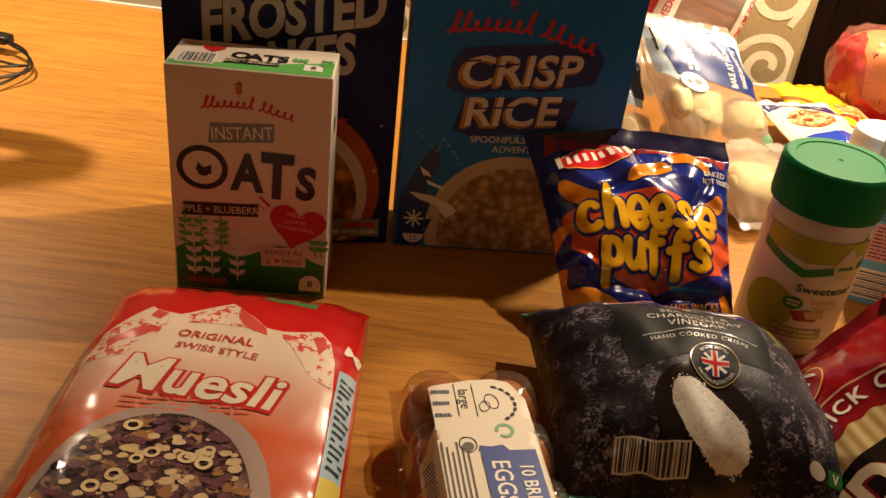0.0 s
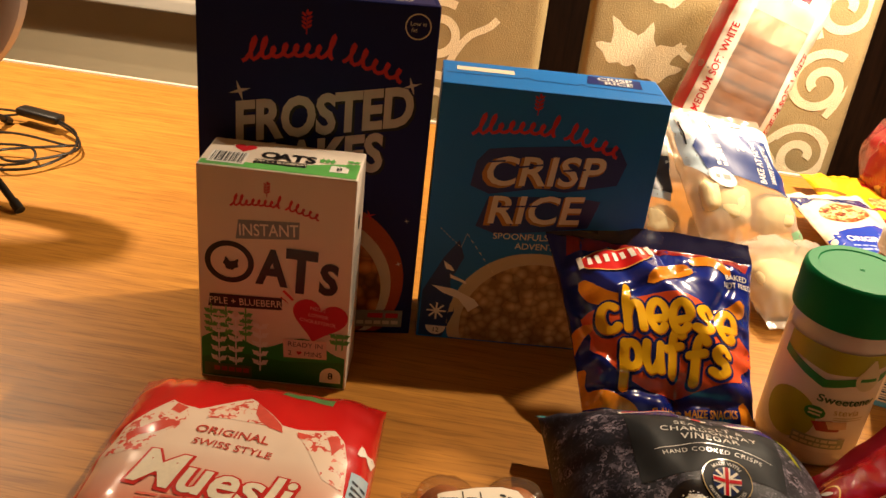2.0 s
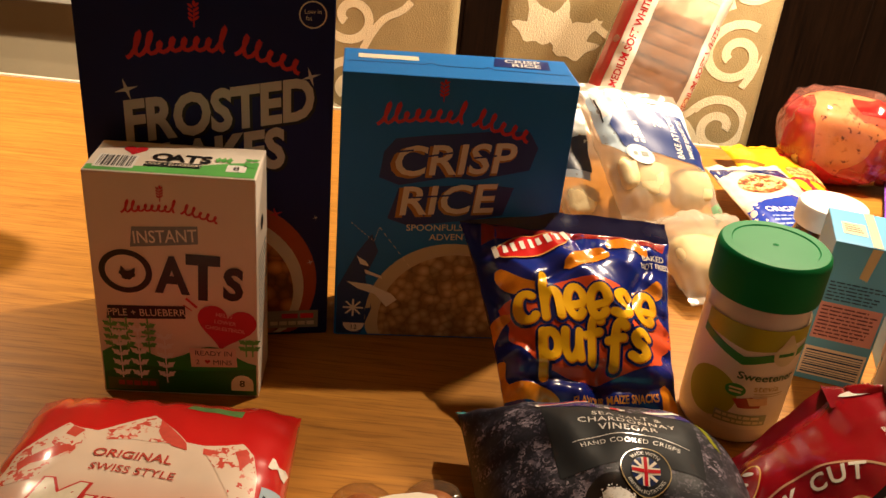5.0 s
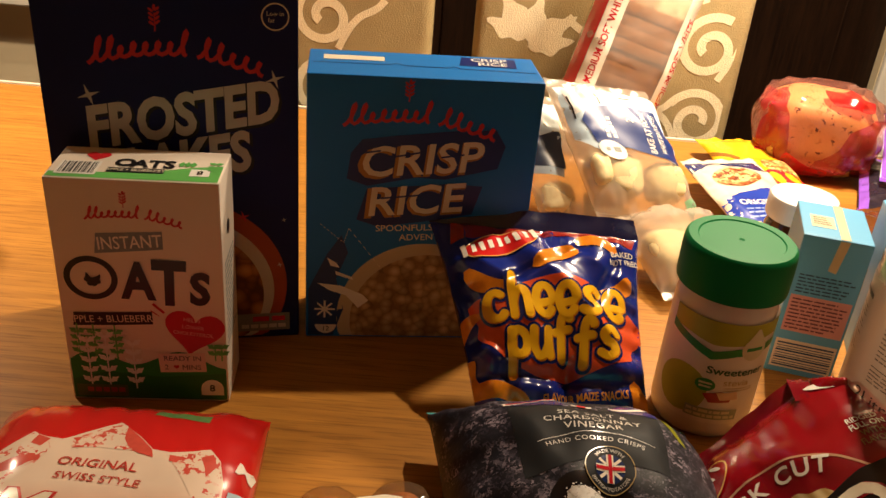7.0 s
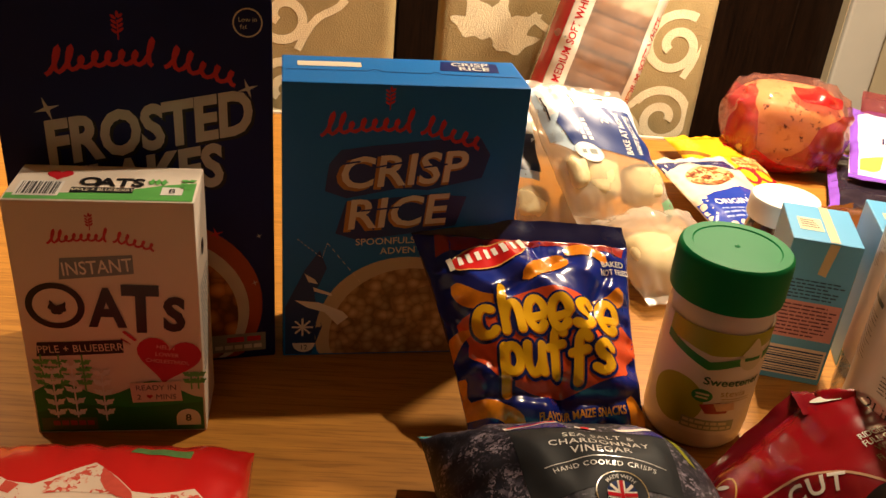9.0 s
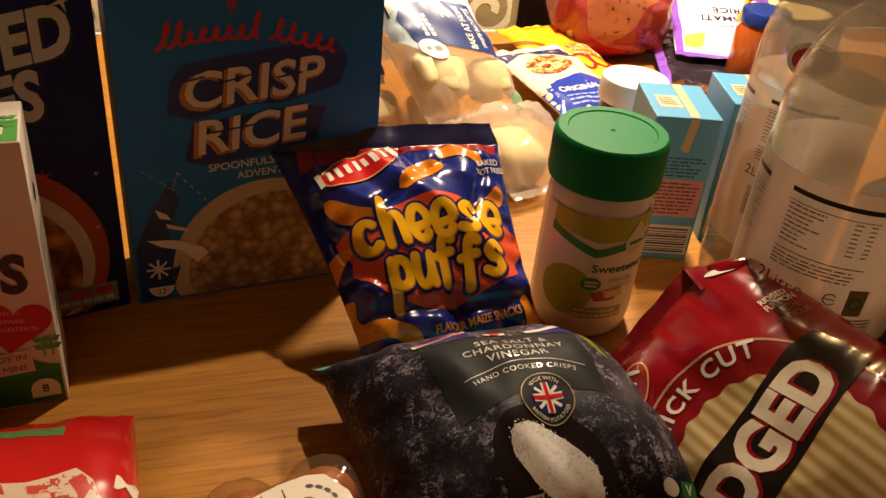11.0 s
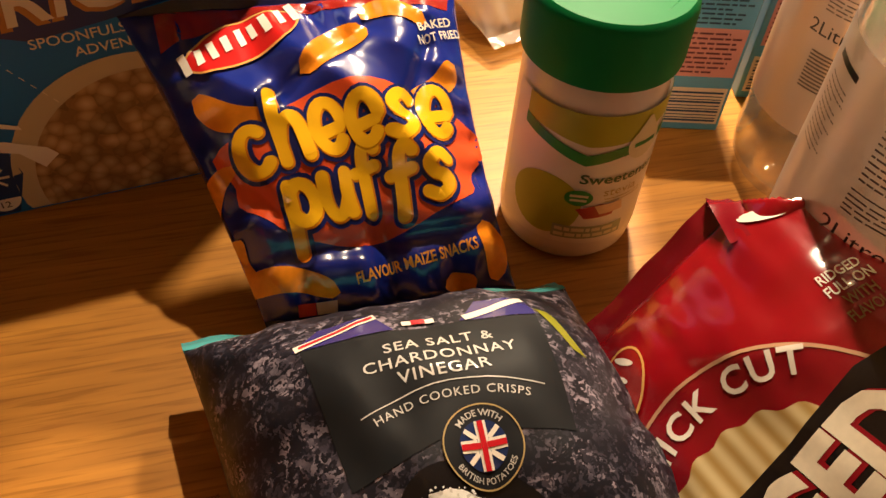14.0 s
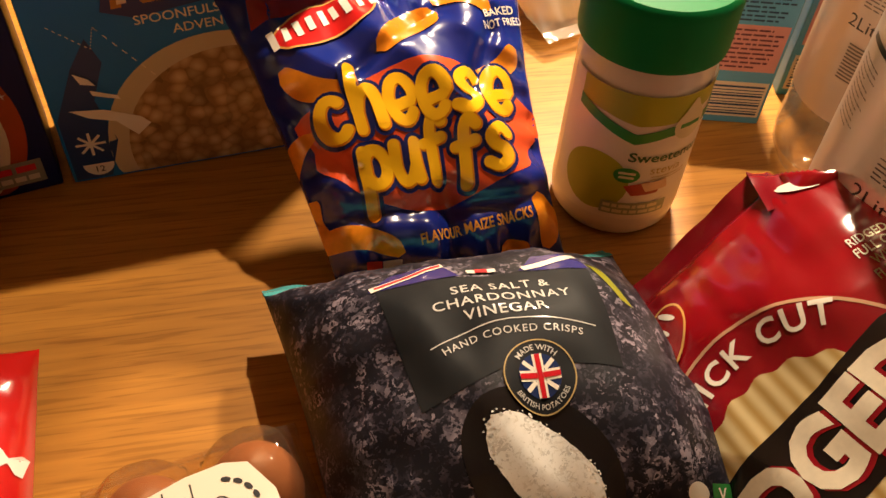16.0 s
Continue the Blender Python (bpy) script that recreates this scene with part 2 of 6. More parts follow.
# Flat print: outlines in metres on a label's own plane, laid on a surface by a mapping.
def flat(*loops):
    bm = bmesh.new()
    for pts in loops:
        bm.faces.new([bm.verts.new((p[0], p[1], p[2] if len(p) > 2 else 0)) for p in pts])
    bmesh.ops.remove_doubles(bm, verts=bm.verts[:], dist=1e-7)
    return bm


def rect(x0, y0, x1, y1):
    return [(x0, y0), (x1, y0), (x1, y1), (x0, y1)]


def oval(cx, cy, rx, ry, n=40, turn=0.0, a0=0.0, a1=360.0):
    c, s = math.cos(radians(turn)), math.sin(radians(turn))
    out = []
    full = a1 - a0 >= 360
    for i in range(n if full else n + 1):
        a = radians(a0 + (a1 - a0) * i / n)
        x, y = rx * math.cos(a), ry * math.sin(a)
        out.append((cx + c * x - s * y, cy + s * x + c * y))
    return out


def ring(cx, cy, rx, ry, w, n=40, turn=0.0, a0=0.0, a1=360.0):
    """Quads of a band along an oval."""
    o, i = oval(cx, cy, rx, ry, n, turn, a0, a1), oval(cx, cy, rx - w, ry - w, n, turn, a0, a1)
    k = len(o)
    return [[o[j], o[(j + 1) % k], i[(j + 1) % k], i[j]] for j in range(k if a1 - a0 >= 360 else k - 1)]


def stroke(points, w):
    """Quads of a pen line of width w; later parts lie a hair above earlier ones."""
    n = len(points)
    edge = []
    for i, (x, y) in enumerate(points):
        (xa, ya), (xb, yb) = points[max(i - 1, 0)], points[min(i + 1, n - 1)]
        d = math.hypot(xb - xa, yb - ya) or 1
        nx, ny = -(yb - ya) / d * w / 2, (xb - xa) / d * w / 2
        z = i * 4e-6
        edge.append(((x - nx, y - ny, z), (x + nx, y + ny, z)))
    return [[a[0], b[0], b[1], a[1]] for a, b in zip(edge, edge[1:])]


def words(body, size, x=0.0, y=0.0, bold=0.0, shear=0.0, turn=0.0, wide=1.0, align="CENTER", space=1.0, bend=0.0):
    """Lettering as a flat mesh centred on x, y. size: height of the capitals. bend: radius of the arc it follows."""
    cu = bpy.data.curves.new("lettering", "FONT")
    cu.body, cu.size, cu.offset, cu.shear, cu.align_x, cu.space_character, cu.resolution_u = body, size / 0.73, bold * size, shear, align, space, 3
    ob = bpy.data.objects.new("lettering", cu)
    me = ob.to_mesh()
    bm = bmesh.new()
    bm.from_mesh(me)
    ob.to_mesh_clear()
    bpy.data.objects.remove(ob)
    bpy.data.curves.remove(cu)
    c, s = math.cos(radians(turn)), math.sin(radians(turn))
    for v in bm.verts:
        px, py = v.co.x * wide, v.co.y - size * 0.5
        if bend:
            a, r = px / bend, bend + py
            px, py = r * math.sin(a), r * math.cos(a) - bend
        v.co = Vector((x + c * px - s * py, y + s * px + c * py, 0))
    return bm


def join(*bms):
    out = bmesh.new()
    for b in bms:
        me = bpy.data.meshes.new("tmp")
        b.to_mesh(me)
        b.free()
        out.from_mesh(me)
        bpy.data.meshes.remove(me)
    return out


def lay(name, bm, surface, lift, material, parent, label="", fine=0.010):
    """Lays flat print on a surface: surface(u, v) gives place and normal."""
    if fine:
        bmesh.ops.triangulate(bm, faces=bm.faces[:])
        for _ in range(5):
            long = [e for e in bm.edges if e.calc_length() > fine]
            if not long:
                break
            bmesh.ops.subdivide_edges(bm, edges=long, cuts=1)
            bmesh.ops.triangulate(bm, faces=[f for f in bm.faces if len(f.verts) > 3])
    for v in bm.verts:
        extra = v.co.z
        p, n = surface(v.co.x, v.co.y)
        v.co = p + n * (lift + extra)
    return part(name, bm, material, parent, label, smooth=bool(fine))


def plane_of(origin, u, v):
    o, u, v = Vector(origin), Vector(u), Vector(v)
    n = u.cross(v).normalized()
    return lambda a, b: (o + u * a + v * b, n)


def axes(origin, u, v):
    """Pose with local x along u and local y near v."""
    u = Vector(u).normalized()
    n = u.cross(Vector(v)).normalized()
    v = n.cross(u)
    return Matrix.Translation(origin) @ Matrix((u, v, n)).transposed().to_4x4()


class Bag:
    """A filled bag: x across, y up its length, z out of its front."""

    def __init__(self, w, l, front, back, seal=0.012, pinch=0.06, seed=1, wrinkle=0.0025, skew=0.0, sag=0.0, power=2.6, wide=None, creases=()):
        self.w, self.l, self.front, self.back, self.seal, self.pinch, self.seed, self.wrinkle, self.skew, self.sag, self.power, self.wide = w, l, front, back, seal, pinch, seed, wrinkle, skew, sag, power, wide
        self.creases = creases  # (u0, v0, u1, v1, width, depth): valleys pressed into the front

    def half(self, v):
        t = max(-1, min(1, 2 * v / self.l))
        h = self.w / 2 * (1 - self.pinch * (1 - t * t))
        if self.wide:
            h *= self.wide(t)
        return h

    def height(self, u, v, back=False):
        t = max(-1, min(1, 2 * v / self.l))
        s = max(-1, min(1, u / self.half(v)))
        a = (1 - abs(t - self.sag * (1 - t * t)) ** self.power) if abs(t) < 1 else 0
        b = (1 - abs(s) ** self.power)
        base = max(0, a) ** 0.62 * max(0, b) ** 0.55
        k = self.seed * 7.3 + (50 if back else 0)
        near = math.exp(-(1 - abs(t)) * 5)
        folds = near * noise.noise((u * 95 + k, t * 1.5, k)) * 1.6
        edge = math.exp(-(1 - abs(s)) * 4) * noise.noise((k, v * 70, s)) * 1.2
        soft = noise.noise((u * 22 + k, v * 22, k)) + 0.5 * noise.noise((u * 55, v * 38 + k, k))
        crease = -abs(noise.noise((u * 16 + v * 9 + k, v * 14 - u * 6, k * 2))) * 1.5
        amp = self.wrinkle * min(1, 4 * a * b + 0.15)
        d = (self.back if back else self.front) * base + amp * (folds + edge + 0.7 * soft + 0.8 * crease)
        if not back:
            for u0, v0, u1, v1, width, depth in self.creases:
                lx, ly = u1 - u0, v1 - v0
                k = max(0.0, min(1.0, ((u - u0) * lx + (v - v0) * ly) / (lx * lx + ly * ly)))
                away = math.hypot(u - u0 - k * lx, v - v0 - k * ly)
                d -= depth * math.exp(-(away / width) ** 2) * min(1.0, 5 * base)
        return -d if back else d

    def at(self, u, v, back=False):
        return Vector((u + self.skew * v, v, self.height(u, v, back)))

    def front_of(self):
        def surface(u, v):
            e = 0.0015
            u -= self.skew * v
            edge = self.half(v) * 0.992
            u = max(-edge, min(edge, u))
            p = self.at(u, v)
            n = (self.at(u + e, v) - self.at(u - e, v)).cross(self.at(u, v + e) - self.at(u, v - e))
            return p, n.normalized()
        return surface

    def mesh(self, nu=72, nv=84):
        bm = bmesh.new()
        grids = []
        for back in (False, True):
            g = []
            for j in range(nv + 1):
                v = -self.l / 2 + self.l * j / nv
                h = self.half(v)
                row = []
                for i in range(nu + 1):
                    s = -math.cos(math.pi * i / nu) * 0.55 + (2 * i / nu - 1) * 0.45
                    p = self.at(s * h, v, back)
                    if i in (0, nu) or j in (0, nv):
                        p.z = 0.5 * (self.height(s * h, v) + self.height(s * h, v, True))
                        row.append(grids[0][j][i] if back else bm.verts.new(p))
                    else:
                        row.append(bm.verts.new(p))
                g.append(row)
            grids.append(g)
            for j in range(nv):
                for i in range(nu):
                    q = (g[j][i], g[j][i + 1], g[j + 1][i + 1], g[j + 1][i])
                    bm.faces.new(q[::-1] if back else q)
        return bm

    def seal_mesh(self, top, n=90, depth=0.0012):
        """The crimped strip beyond one end."""
        bm = bmesh.new()
        y0 = self.l / 2 if top else -self.l / 2
        sg = 1 if top else -1
        h = self.half(y0)
        rows = []
        for side in (0, 1):
            for k in range(4):
                y = y0 + sg * (self.seal * k / 3 - 0.001)
                rows.append([bm.verts.new((h * (2 * i / n - 1) + self.skew * y, y, (depth if side == 0 else -0.0002) * (0.5 + 0.5 * math.sin(k * 2.1)) + 0.004 * noise.noise((i * 0.09 + self.seed, k * 0.25, 3.0)) * k / 3 - 0.0004 * side)) for i in range(n + 1)])
        for side in (0, 1):
            for k in range(3):
                a, b = rows[side * 4 + k], rows[side * 4 + k + 1]
                for i in range(n):
                    q = (a[i], a[i + 1], b[i + 1], b[i])
                    bm.faces.new(q if (side == 0) == top else q[::-1])
        return bm


def squiggle(cx, cy, w, h, loops, pen, tilt=0.0, arch=0.0):
    """Two runs of looping pen strokes, standing for a handwritten maker's mark."""
    out = []
    for x0, x1, tall in ((0.03, 0.57, (1.15, 1.05, 0.50, 0.62, 0.55, 0.58, 0.55, 1.15)), (0.63, 1.0, (0.95, 0.85, 0.55, 0.60, 0.55))):
        pts = []
        k = len(tall)
        for i in range(k * 10 + 1):
            s = i / 10
            a = 2 * math.pi * (s % 1)
            t = x0 + (x1 - x0) * s / k
            rise = tall[min(k - 1, int(s))]
            y = -0.45 * h + (0.5 - 0.5 * math.cos(a)) * h * rise * 0.75
            x = w * (t - 0.5) + w * (x1 - x0) / k * 0.30 * math.sin(a) + 0.30 * y
            pts.append((cx + x, cy + y + tilt * (t - 0.5) * w + arch * math.sin(math.pi * t)))
        out += stroke(pts, pen)
    return out


def ear(cx, cy, s):
    """A small ear of grain."""
    out = stroke([(cx, cy - s), (cx + 0.05 * s, cy + 0.6 * s)], s * 0.12)
    for k in range(4):
        y = cy - 0.3 * s + k * 0.38 * s
        out += [oval(cx - 0.26 * s, y, 0.27 * s, 0.12 * s, 12, -40), oval(cx + 0.26 * s, y + 0.1 * s, 0.27 * s, 0.12 * s, 12, 40)]
    return out + [oval(cx + 0.05 * s, cy + 1.05 * s, 0.13 * s, 0.28 * s, 12)]


def bars(x0, y0, x1, y1, seed=1, n=26):
    """Barcode strips."""
    rnd = random.Random(seed)
    out, x = [], x0
    while x < x1:
        w = (x1 - x0) / n * rnd.choice((0.35, 0.5, 0.9, 1.2))
        out.append(rect(x, y0, min(x + w, x1), y1))
        x += w + (x1 - x0) / n * rnd.choice((0.35, 0.6, 0.9))
    return out


def lines(x0, y0, x1, y1, rows, fill=0.45, seed=1, ragged=0.3):
    """Small print that cannot be read, as plain bars."""
    rnd = random.Random(seed)
    out = []
    for k in range(rows):
        y = y1 - (y1 - y0) * (k + 0.5) / rows
        h = (y1 - y0) / rows * fill / 2
        x = x0
        end = x1 - (x1 - x0) * ragged * rnd.random()
        while x < end:
            w = (x1 - x0) * rnd.uniform(0.06, 0.2)
            out.append(rect(x, y - h, min(x + w, end), y + h))
            x += w + (x1 - x0) * 0.025
    return out

# ---- the room ----
OAK = wood("oak_table", "c08536", "9b672a", 0.42)
WALL = mat("cream_wall_paint", "e0d0ae", 0.7, vary=0.05, scale=9, bump=0.15, bscale=120)
WHITE = mat("white_gloss_paint", "efe9dc", 0.3, vary=0.04, scale=20)
DARKWOOD = wood("dark_stained_wood", "2b1a10", "170d08", 0.35, along=2)
X0, X1, Y0, Y1, ZC = -2.2, 2.6, -1.4, 2.0, 2.4
solid("floor", box(X0 - 0.1, Y0 - 0.1, -0.05, X1 + 0.1, Y1 + 0.1, 0), wood("floor_boards", "6a4426", "4a2d18", 0.45, along=1), "dark brown wooden floor", "floor", "structure")
solid("ceiling", box(X0 - 0.1, Y0 - 0.1, ZC, X1 + 0.1, Y1 + 0.1, ZC + 0.1), mat("ceiling_paint", "e4dccb", 0.8, vary=0.03, scale=6), "plain off-white ceiling", "ceiling", "structure")
solid("wall_south", box(X0 - 0.1, Y0 - 0.1, 0, X1 + 0.1, Y0, ZC), WALL, "plain cream wall", "wall", "structure")
solid("wall_west", box(X0 - 0.1, Y0, 0, X0, Y1, ZC), WALL, "plain cream wall", "wall", "structure")
solid("wall_east", box(X1, Y0, 0, X1 + 0.1, Y1, ZC), WALL, "plain cream wall", "wall", "structure")
DX0, DX1 = -0.05, 1.036
solid("wall_north", join(box(X0 - 0.1, Y1, 0, DX0, Y1 + 0.1, ZC), box(DX1, Y1, 0, X1 + 0.1, Y1 + 0.1, ZC), box(DX0, Y1, 2.05, DX1, Y1 + 0.1, ZC)), WALL, "cream painted wall behind the table", "wall", "structure")
# Dark leaf stands in for the unlit room beyond the doorway.
solid("door_1", join(box(DX0, Y1 + 0.03, 0, DX1, Y1 + 0.075, 2.05), box(DX0 + 0.1, Y1 + 0.022, 0.2, DX0 + 0.5, Y1 + 0.03, 0.95, 0.004), box(DX1 - 0.5, Y1 + 0.022, 0.2, DX1 - 0.1, Y1 + 0.03, 0.95, 0.004)), DARKWOOD, "dark brown leaf filling the dark doorway", "door", "structure")
solid("trim", join(box(DX1, Y1 - 0.018, 0, DX1 + 0.095, Y1 - 0.0005, 2.14, 0.005), box(DX0 - 0.095, Y1 - 0.018, 0, DX0, Y1 - 0.0005, 2.14, 0.005), box(DX0, Y1 - 0.018, 2.05, DX1, Y1 - 0.0005, 2.14, 0.005)), WHITE, "cream painted architrave round the dark doorway", "trim", "structure")
for sx0, sx1, deep, sz in ((X0, -0.35, 0.11, 0.708), (1.135, X1, 0.25, 0.790)):
    solid("window_sill", box(sx0 + 0.001, Y1 - deep, sz, sx1, Y1 - 0.0005, sz + 0.034, 0.010, 3), WHITE, "white painted window sill with a rounded front edge", "window sill", "structure")
    solid("baseboard", box(sx0 + 0.001, Y1 - 0.016, 0, sx1, Y1 - 0.0005, 0.12, 0.004), WHITE, "white baseboard along the wall", "baseboard", "structure")

# ---- the table ----
TX0, TX1, TY0, TY1 = -1.05, 1.25, 0.02, 1.30
table = thing("dining_table", (0, 0, 0), "oak dining table with a satin wooden top", "table")
table_top = part("tabletop", box(TX0, TY0, T - 0.035, TX1, TY1, T, 0.004), OAK, table, "golden oak top with long grain")
for lx in (TX0 + 0.06, TX1 - 0.14):
    for ly in (TY0 + 0.06, TY1 - 0.14):
        part("leg", box(lx, ly, 0, lx + 0.08, ly + 0.08, T - 0.035, 0.004), OAK, table)
for a in ((TX0 + 0.14, TY0 + 0.08, TX1 - 0.14, TY0 + 0.105), (TX0 + 0.14, TY1 - 0.105, TX1 - 0.14, TY1 - 0.08)):
    part("apron", box(a[0], a[1], T - 0.12, a[2], a[3], T - 0.035), OAK, table)
# Added pale strip: the bright glint of the far edge, as a solid part.
part("edge_trim", box(TX0, TY1 + 0.0005, T - 0.03, TX1, TY1 + 0.006, T + 0.002, 0.001), mat("pale_edge", "e6dcc8", 0.25), table, "pale strip put in for the glint along the edge")

# ---- chairs ----
FABRIC = mat("olive_damask", "a08d63", 0.9, vary=0.25, scale=30, bump=0.6, bscale=420)
SCROLL = mat("cream_damask_scroll", "ecdfbd", 0.85, vary=0.15, scale=40, bump=0.7, bscale=500)


def spiral(cx, cy, r0, turns, start, w, sgn=1):
    pts = []
    n = int(26 * turns)
    for i in range(n + 1):
        t = i / n
        a = radians(start) + sgn * t * turns * 2 * math.pi
        pts.append((cx + r0 * (1 - 0.78 * t) * math.cos(a), cy + r0 * (1 - 0.78 * t) * math.sin(a)))
    return stroke(pts, w)


def leaf(cx, cy, l, w, turn):
    c, s = math.cos(radians(turn)), math.sin(radians(turn))
    pts = []
    for i in range(13):
        t = i / 12
        pts.append((l * t, w * math.sin(math.pi * t ** 0.8) * (1 + 0.25 * math.sin(t * 14))))
    for i in range(11, 0, -1):
        t = i / 12
        pts.append((l * t, -w * math.sin(math.pi * t ** 0.8) * (1 + 0.25 * math.sin(t * 14 + 1))))
    return [(cx + c * x - s * y, cy + s * x + c * y) for x, y in pts]


def damask(x0, x1, z0, z1, seed):
    """Scrolls, stems and leaf fans in a loose repeat, as one loop list a motif."""
    out = []
    rnd = random.Random(seed)
    k = seed
    z = z0 + 0.03
    while z < z1:
        for x in (x0 + 0.07, x0 + 0.215, x0 + 0.345):
            if x < x1 - 0.03:
                k += 1
                sg = 1 if k % 2 else -1
                if k % 3:
                    out.append(spiral(x, z + 0.03, 0.050, 1.45, 60 if sg > 0 else 150, 0.0135, sg))
                    out.append(stroke([(x + sg * (0.02 + 0.010 * i), z - 0.018 + 0.013 * i + 0.012 * math.sin(i * 0.7)) for i in range(8)], 0.011))
                    out.append([leaf(x - sg * 0.045, z + 0.07, 0.05, 0.013, 90 + sg * 25)])
                else:
                    for i, a in enumerate((5, 42, 80, 118, 160)):
                        out.append([leaf(x, z + 0.01 + 0.004 * i, 0.072 + 0.012 * (i % 2), 0.0165, a + rnd.uniform(-8, 8))])
        z += 0.115
    return [[[(min(max(p[0], x0 + 0.004), x1 - 0.004), min(max(p[1], z0 + 0.004), z1 - 0.004), (p[2] if len(p) > 2 else 0.0)) for p in q] for q in m] for m in out]


def chair(x0, x1, y, seed):
    c = thing("dining_chair", ((x0 + x1) / 2, y + 0.05, 0), "high-backed dining chair in olive fabric with cream scrolls", "chair", "chairs behind the table")
    w = (x1 - x0) / 2
    part("backrest", box(-w, -0.045, 0.42, w, 0.045, 1.12, 0.018, 4), FABRIC, c, smooth=True)
    part("seat", box(-w, -0.40, 0.40, w, -0.047, 0.50, 0.02, 4), FABRIC, c, smooth=True)
    for k, motif in enumerate(damask(-w + 0.012, w - 0.012, 0.70, 1.10, seed)):
        lay("scroll_motif", flat(*motif), lambda u, v: (Vector((u, -0.045, v)), Vector((0, -1, 0))), 0.0003 + 0.00005 * (k % 7), SCROLL, c)
    for lx in (-w + 0.03, w - 0.03):
        for ly in (-0.36, 0.0):
            part("leg", lathe([(0.016, 0), (0.024, 0.41)], 12), DARKWOOD, c).location = (lx, ly, 0)
    return c


chair(-0.34, 0.049, 1.36, 3)
chair(0.113, 0.525, 1.36, 5)

# ---- printed cartons ----
INK = mat("black_ink", "17151a", 0.35, vary=0.05)
CREAM = mat("cream_ink", "e8dcc4", 0.4, vary=0.05)
WHITEINK = mat("white_ink", "f0ece6", 0.35, vary=0.03)
REDINK = mat("red_ink", "c8202c", 0.35, vary=0.05)
NAVY = mat("navy_ink", "1c2c70", 0.32, vary=0.06)
GREENINK = mat("green_ink", "2e8b3a", 0.35, vary=0.08)
LIGHTGREEN = mat("light_green_ink", "63b25a", 0.35, vary=0.08)
GREYINK = mat("grey_ink", "7f8a90", 0.4, vary=0.2, scale=300)
CARD = mat("tan_card", "c9a877", 0.75, vary=0.1, scale=150)
FLAKE = puffed("cereal_picture", "94714c", "b89870", "d0b78f", 125)


def clip(loops, x0, y0, x1, y1):
    return [[(min(max(p[0], x0), x1), min(max(p[1], y0), y1)) for p in q] for q in loops]


def carton(name, corner, yaw, w, d, h, card, label):
    c = thing(name, None, label, "cereal box", "breakfast cereal boxes", turn=pose(corner[0], corner[1], T, 0, 0, yaw))
    bm = box(0, 0, 0, w, d, h, 0.0013, 2)
    bmesh.ops.subdivide_edges(bm, edges=[e for e in bm.edges if e.calc_length() > 0.03], cuts=7, use_grid_fill=True)
    for v in bm.verts:  # thin card bellies a little
        s, t = 2 * v.co.x / w - 1, 2 * v.co.z / h - 1
        k = 0.0018 * (1 - s * s) * (1 - t * t)
        v.co.y += -k if v.co.y < d / 2 else k
    part("carton_body", bm, card, c, smooth=False)

    def front(u, v):
        s, t = 2 * u / w - 1, 2 * v / h - 1
        return Vector((u, -0.0018 * max(0, 1 - s * s) * max(0, 1 - t * t), v)), Vector((0, -1, 0))
    top = plane_of((0, 0, h), (1, 0, 0), (0, 1, 0))
    right = plane_of((w, 0, 0), (0, 1, 0), (0, 0, 1))
    left = plane_of((0, d, 0), (0, -1, 0), (0, 0, 1))
    return c, front, top, right, left


L1, L2, L3, L4 = 0.0003, 0.0006, 0.0009, 0.0012
FINE = 0.02

# crisped rice box
W, D, H = 0.19, 0.068, 0.246
CRBLUE = mat("blue_carton", "1f74c4", 0.42, vary=0.05, scale=25, bump=0.05, bscale=300, spec=0.3)
CRDARK = mat("deep_blue_ink", "123a78", 0.38, vary=0.08)
crisp, front, top, right, left = carton("cereal_box", (-0.0265, 0.700), 7.4, W, D, H, CRBLUE, "blue crisped rice cereal box standing on the table")
lay("side_panel", flat(rect(0.001, 0.002, D - 0.001, H - 0.03)), left, L1, CARD, crisp, "tan side panel")
lay("maker_mark", flat(*squiggle(0.092, 0.209, 0.128, 0.021, 11, 0.0030, -0.06, 0.010), *ear(0.081, 0.234, 0.008)), front, L1, REDINK, crisp, "red handwritten maker's mark", FINE)
lay("title_shadow", flat([(x, y + 0.021) for x, y in [(0.033, 0.137), (0.05, 0.131), (0.09, 0.140), (0.115, 0.139), (0.158, 0.150), (0.163, 0.17), (0.154, 0.184), (0.12, 0.182), (0.07, 0.176), (0.045, 0.172), (0.036, 0.16)]], [(x, y + 0.0165) for x, y in [(0.042, 0.104), (0.06, 0.098), (0.1, 0.104), (0.14, 0.112), (0.147, 0.138), (0.12, 0.140), (0.05, 0.133)]]), front, L1, NAVY, crisp, "dark blue ragged ground behind the title", FINE)
lay("title_depth", join(words("CRISP", 0.028, 0.0905, 0.1765, 0.03, 0.16, 5, 1.08), words("RICE", 0.028, 0.0875, 0.1400, 0.03, 0.16, 5, 1.08)), front, L2, mat("tan_ink", "b8803f", 0.4), crisp, fine=FINE)
lay("title", join(words("CRISP", 0.027, 0.0925, 0.1782, 0.022, 0.16, 5, 1.08), words("RICE", 0.027, 0.0895, 0.1417, 0.022, 0.16, 5, 1.08)), front, L3, CREAM, crisp, "cream title lettering CRISP RICE", FINE)
for q in ([(0.042, 0.181), (0.060, 0.184)], [(0.066, 0.178), (0.094, 0.184)], [(0.110, 0.180), (0.129, 0.183)], [(0.062, 0.1415), (0.095, 0.1455)]):
    lay("title_cut", flat(*stroke(q, 0.0015)), front, L4, NAVY, crisp)
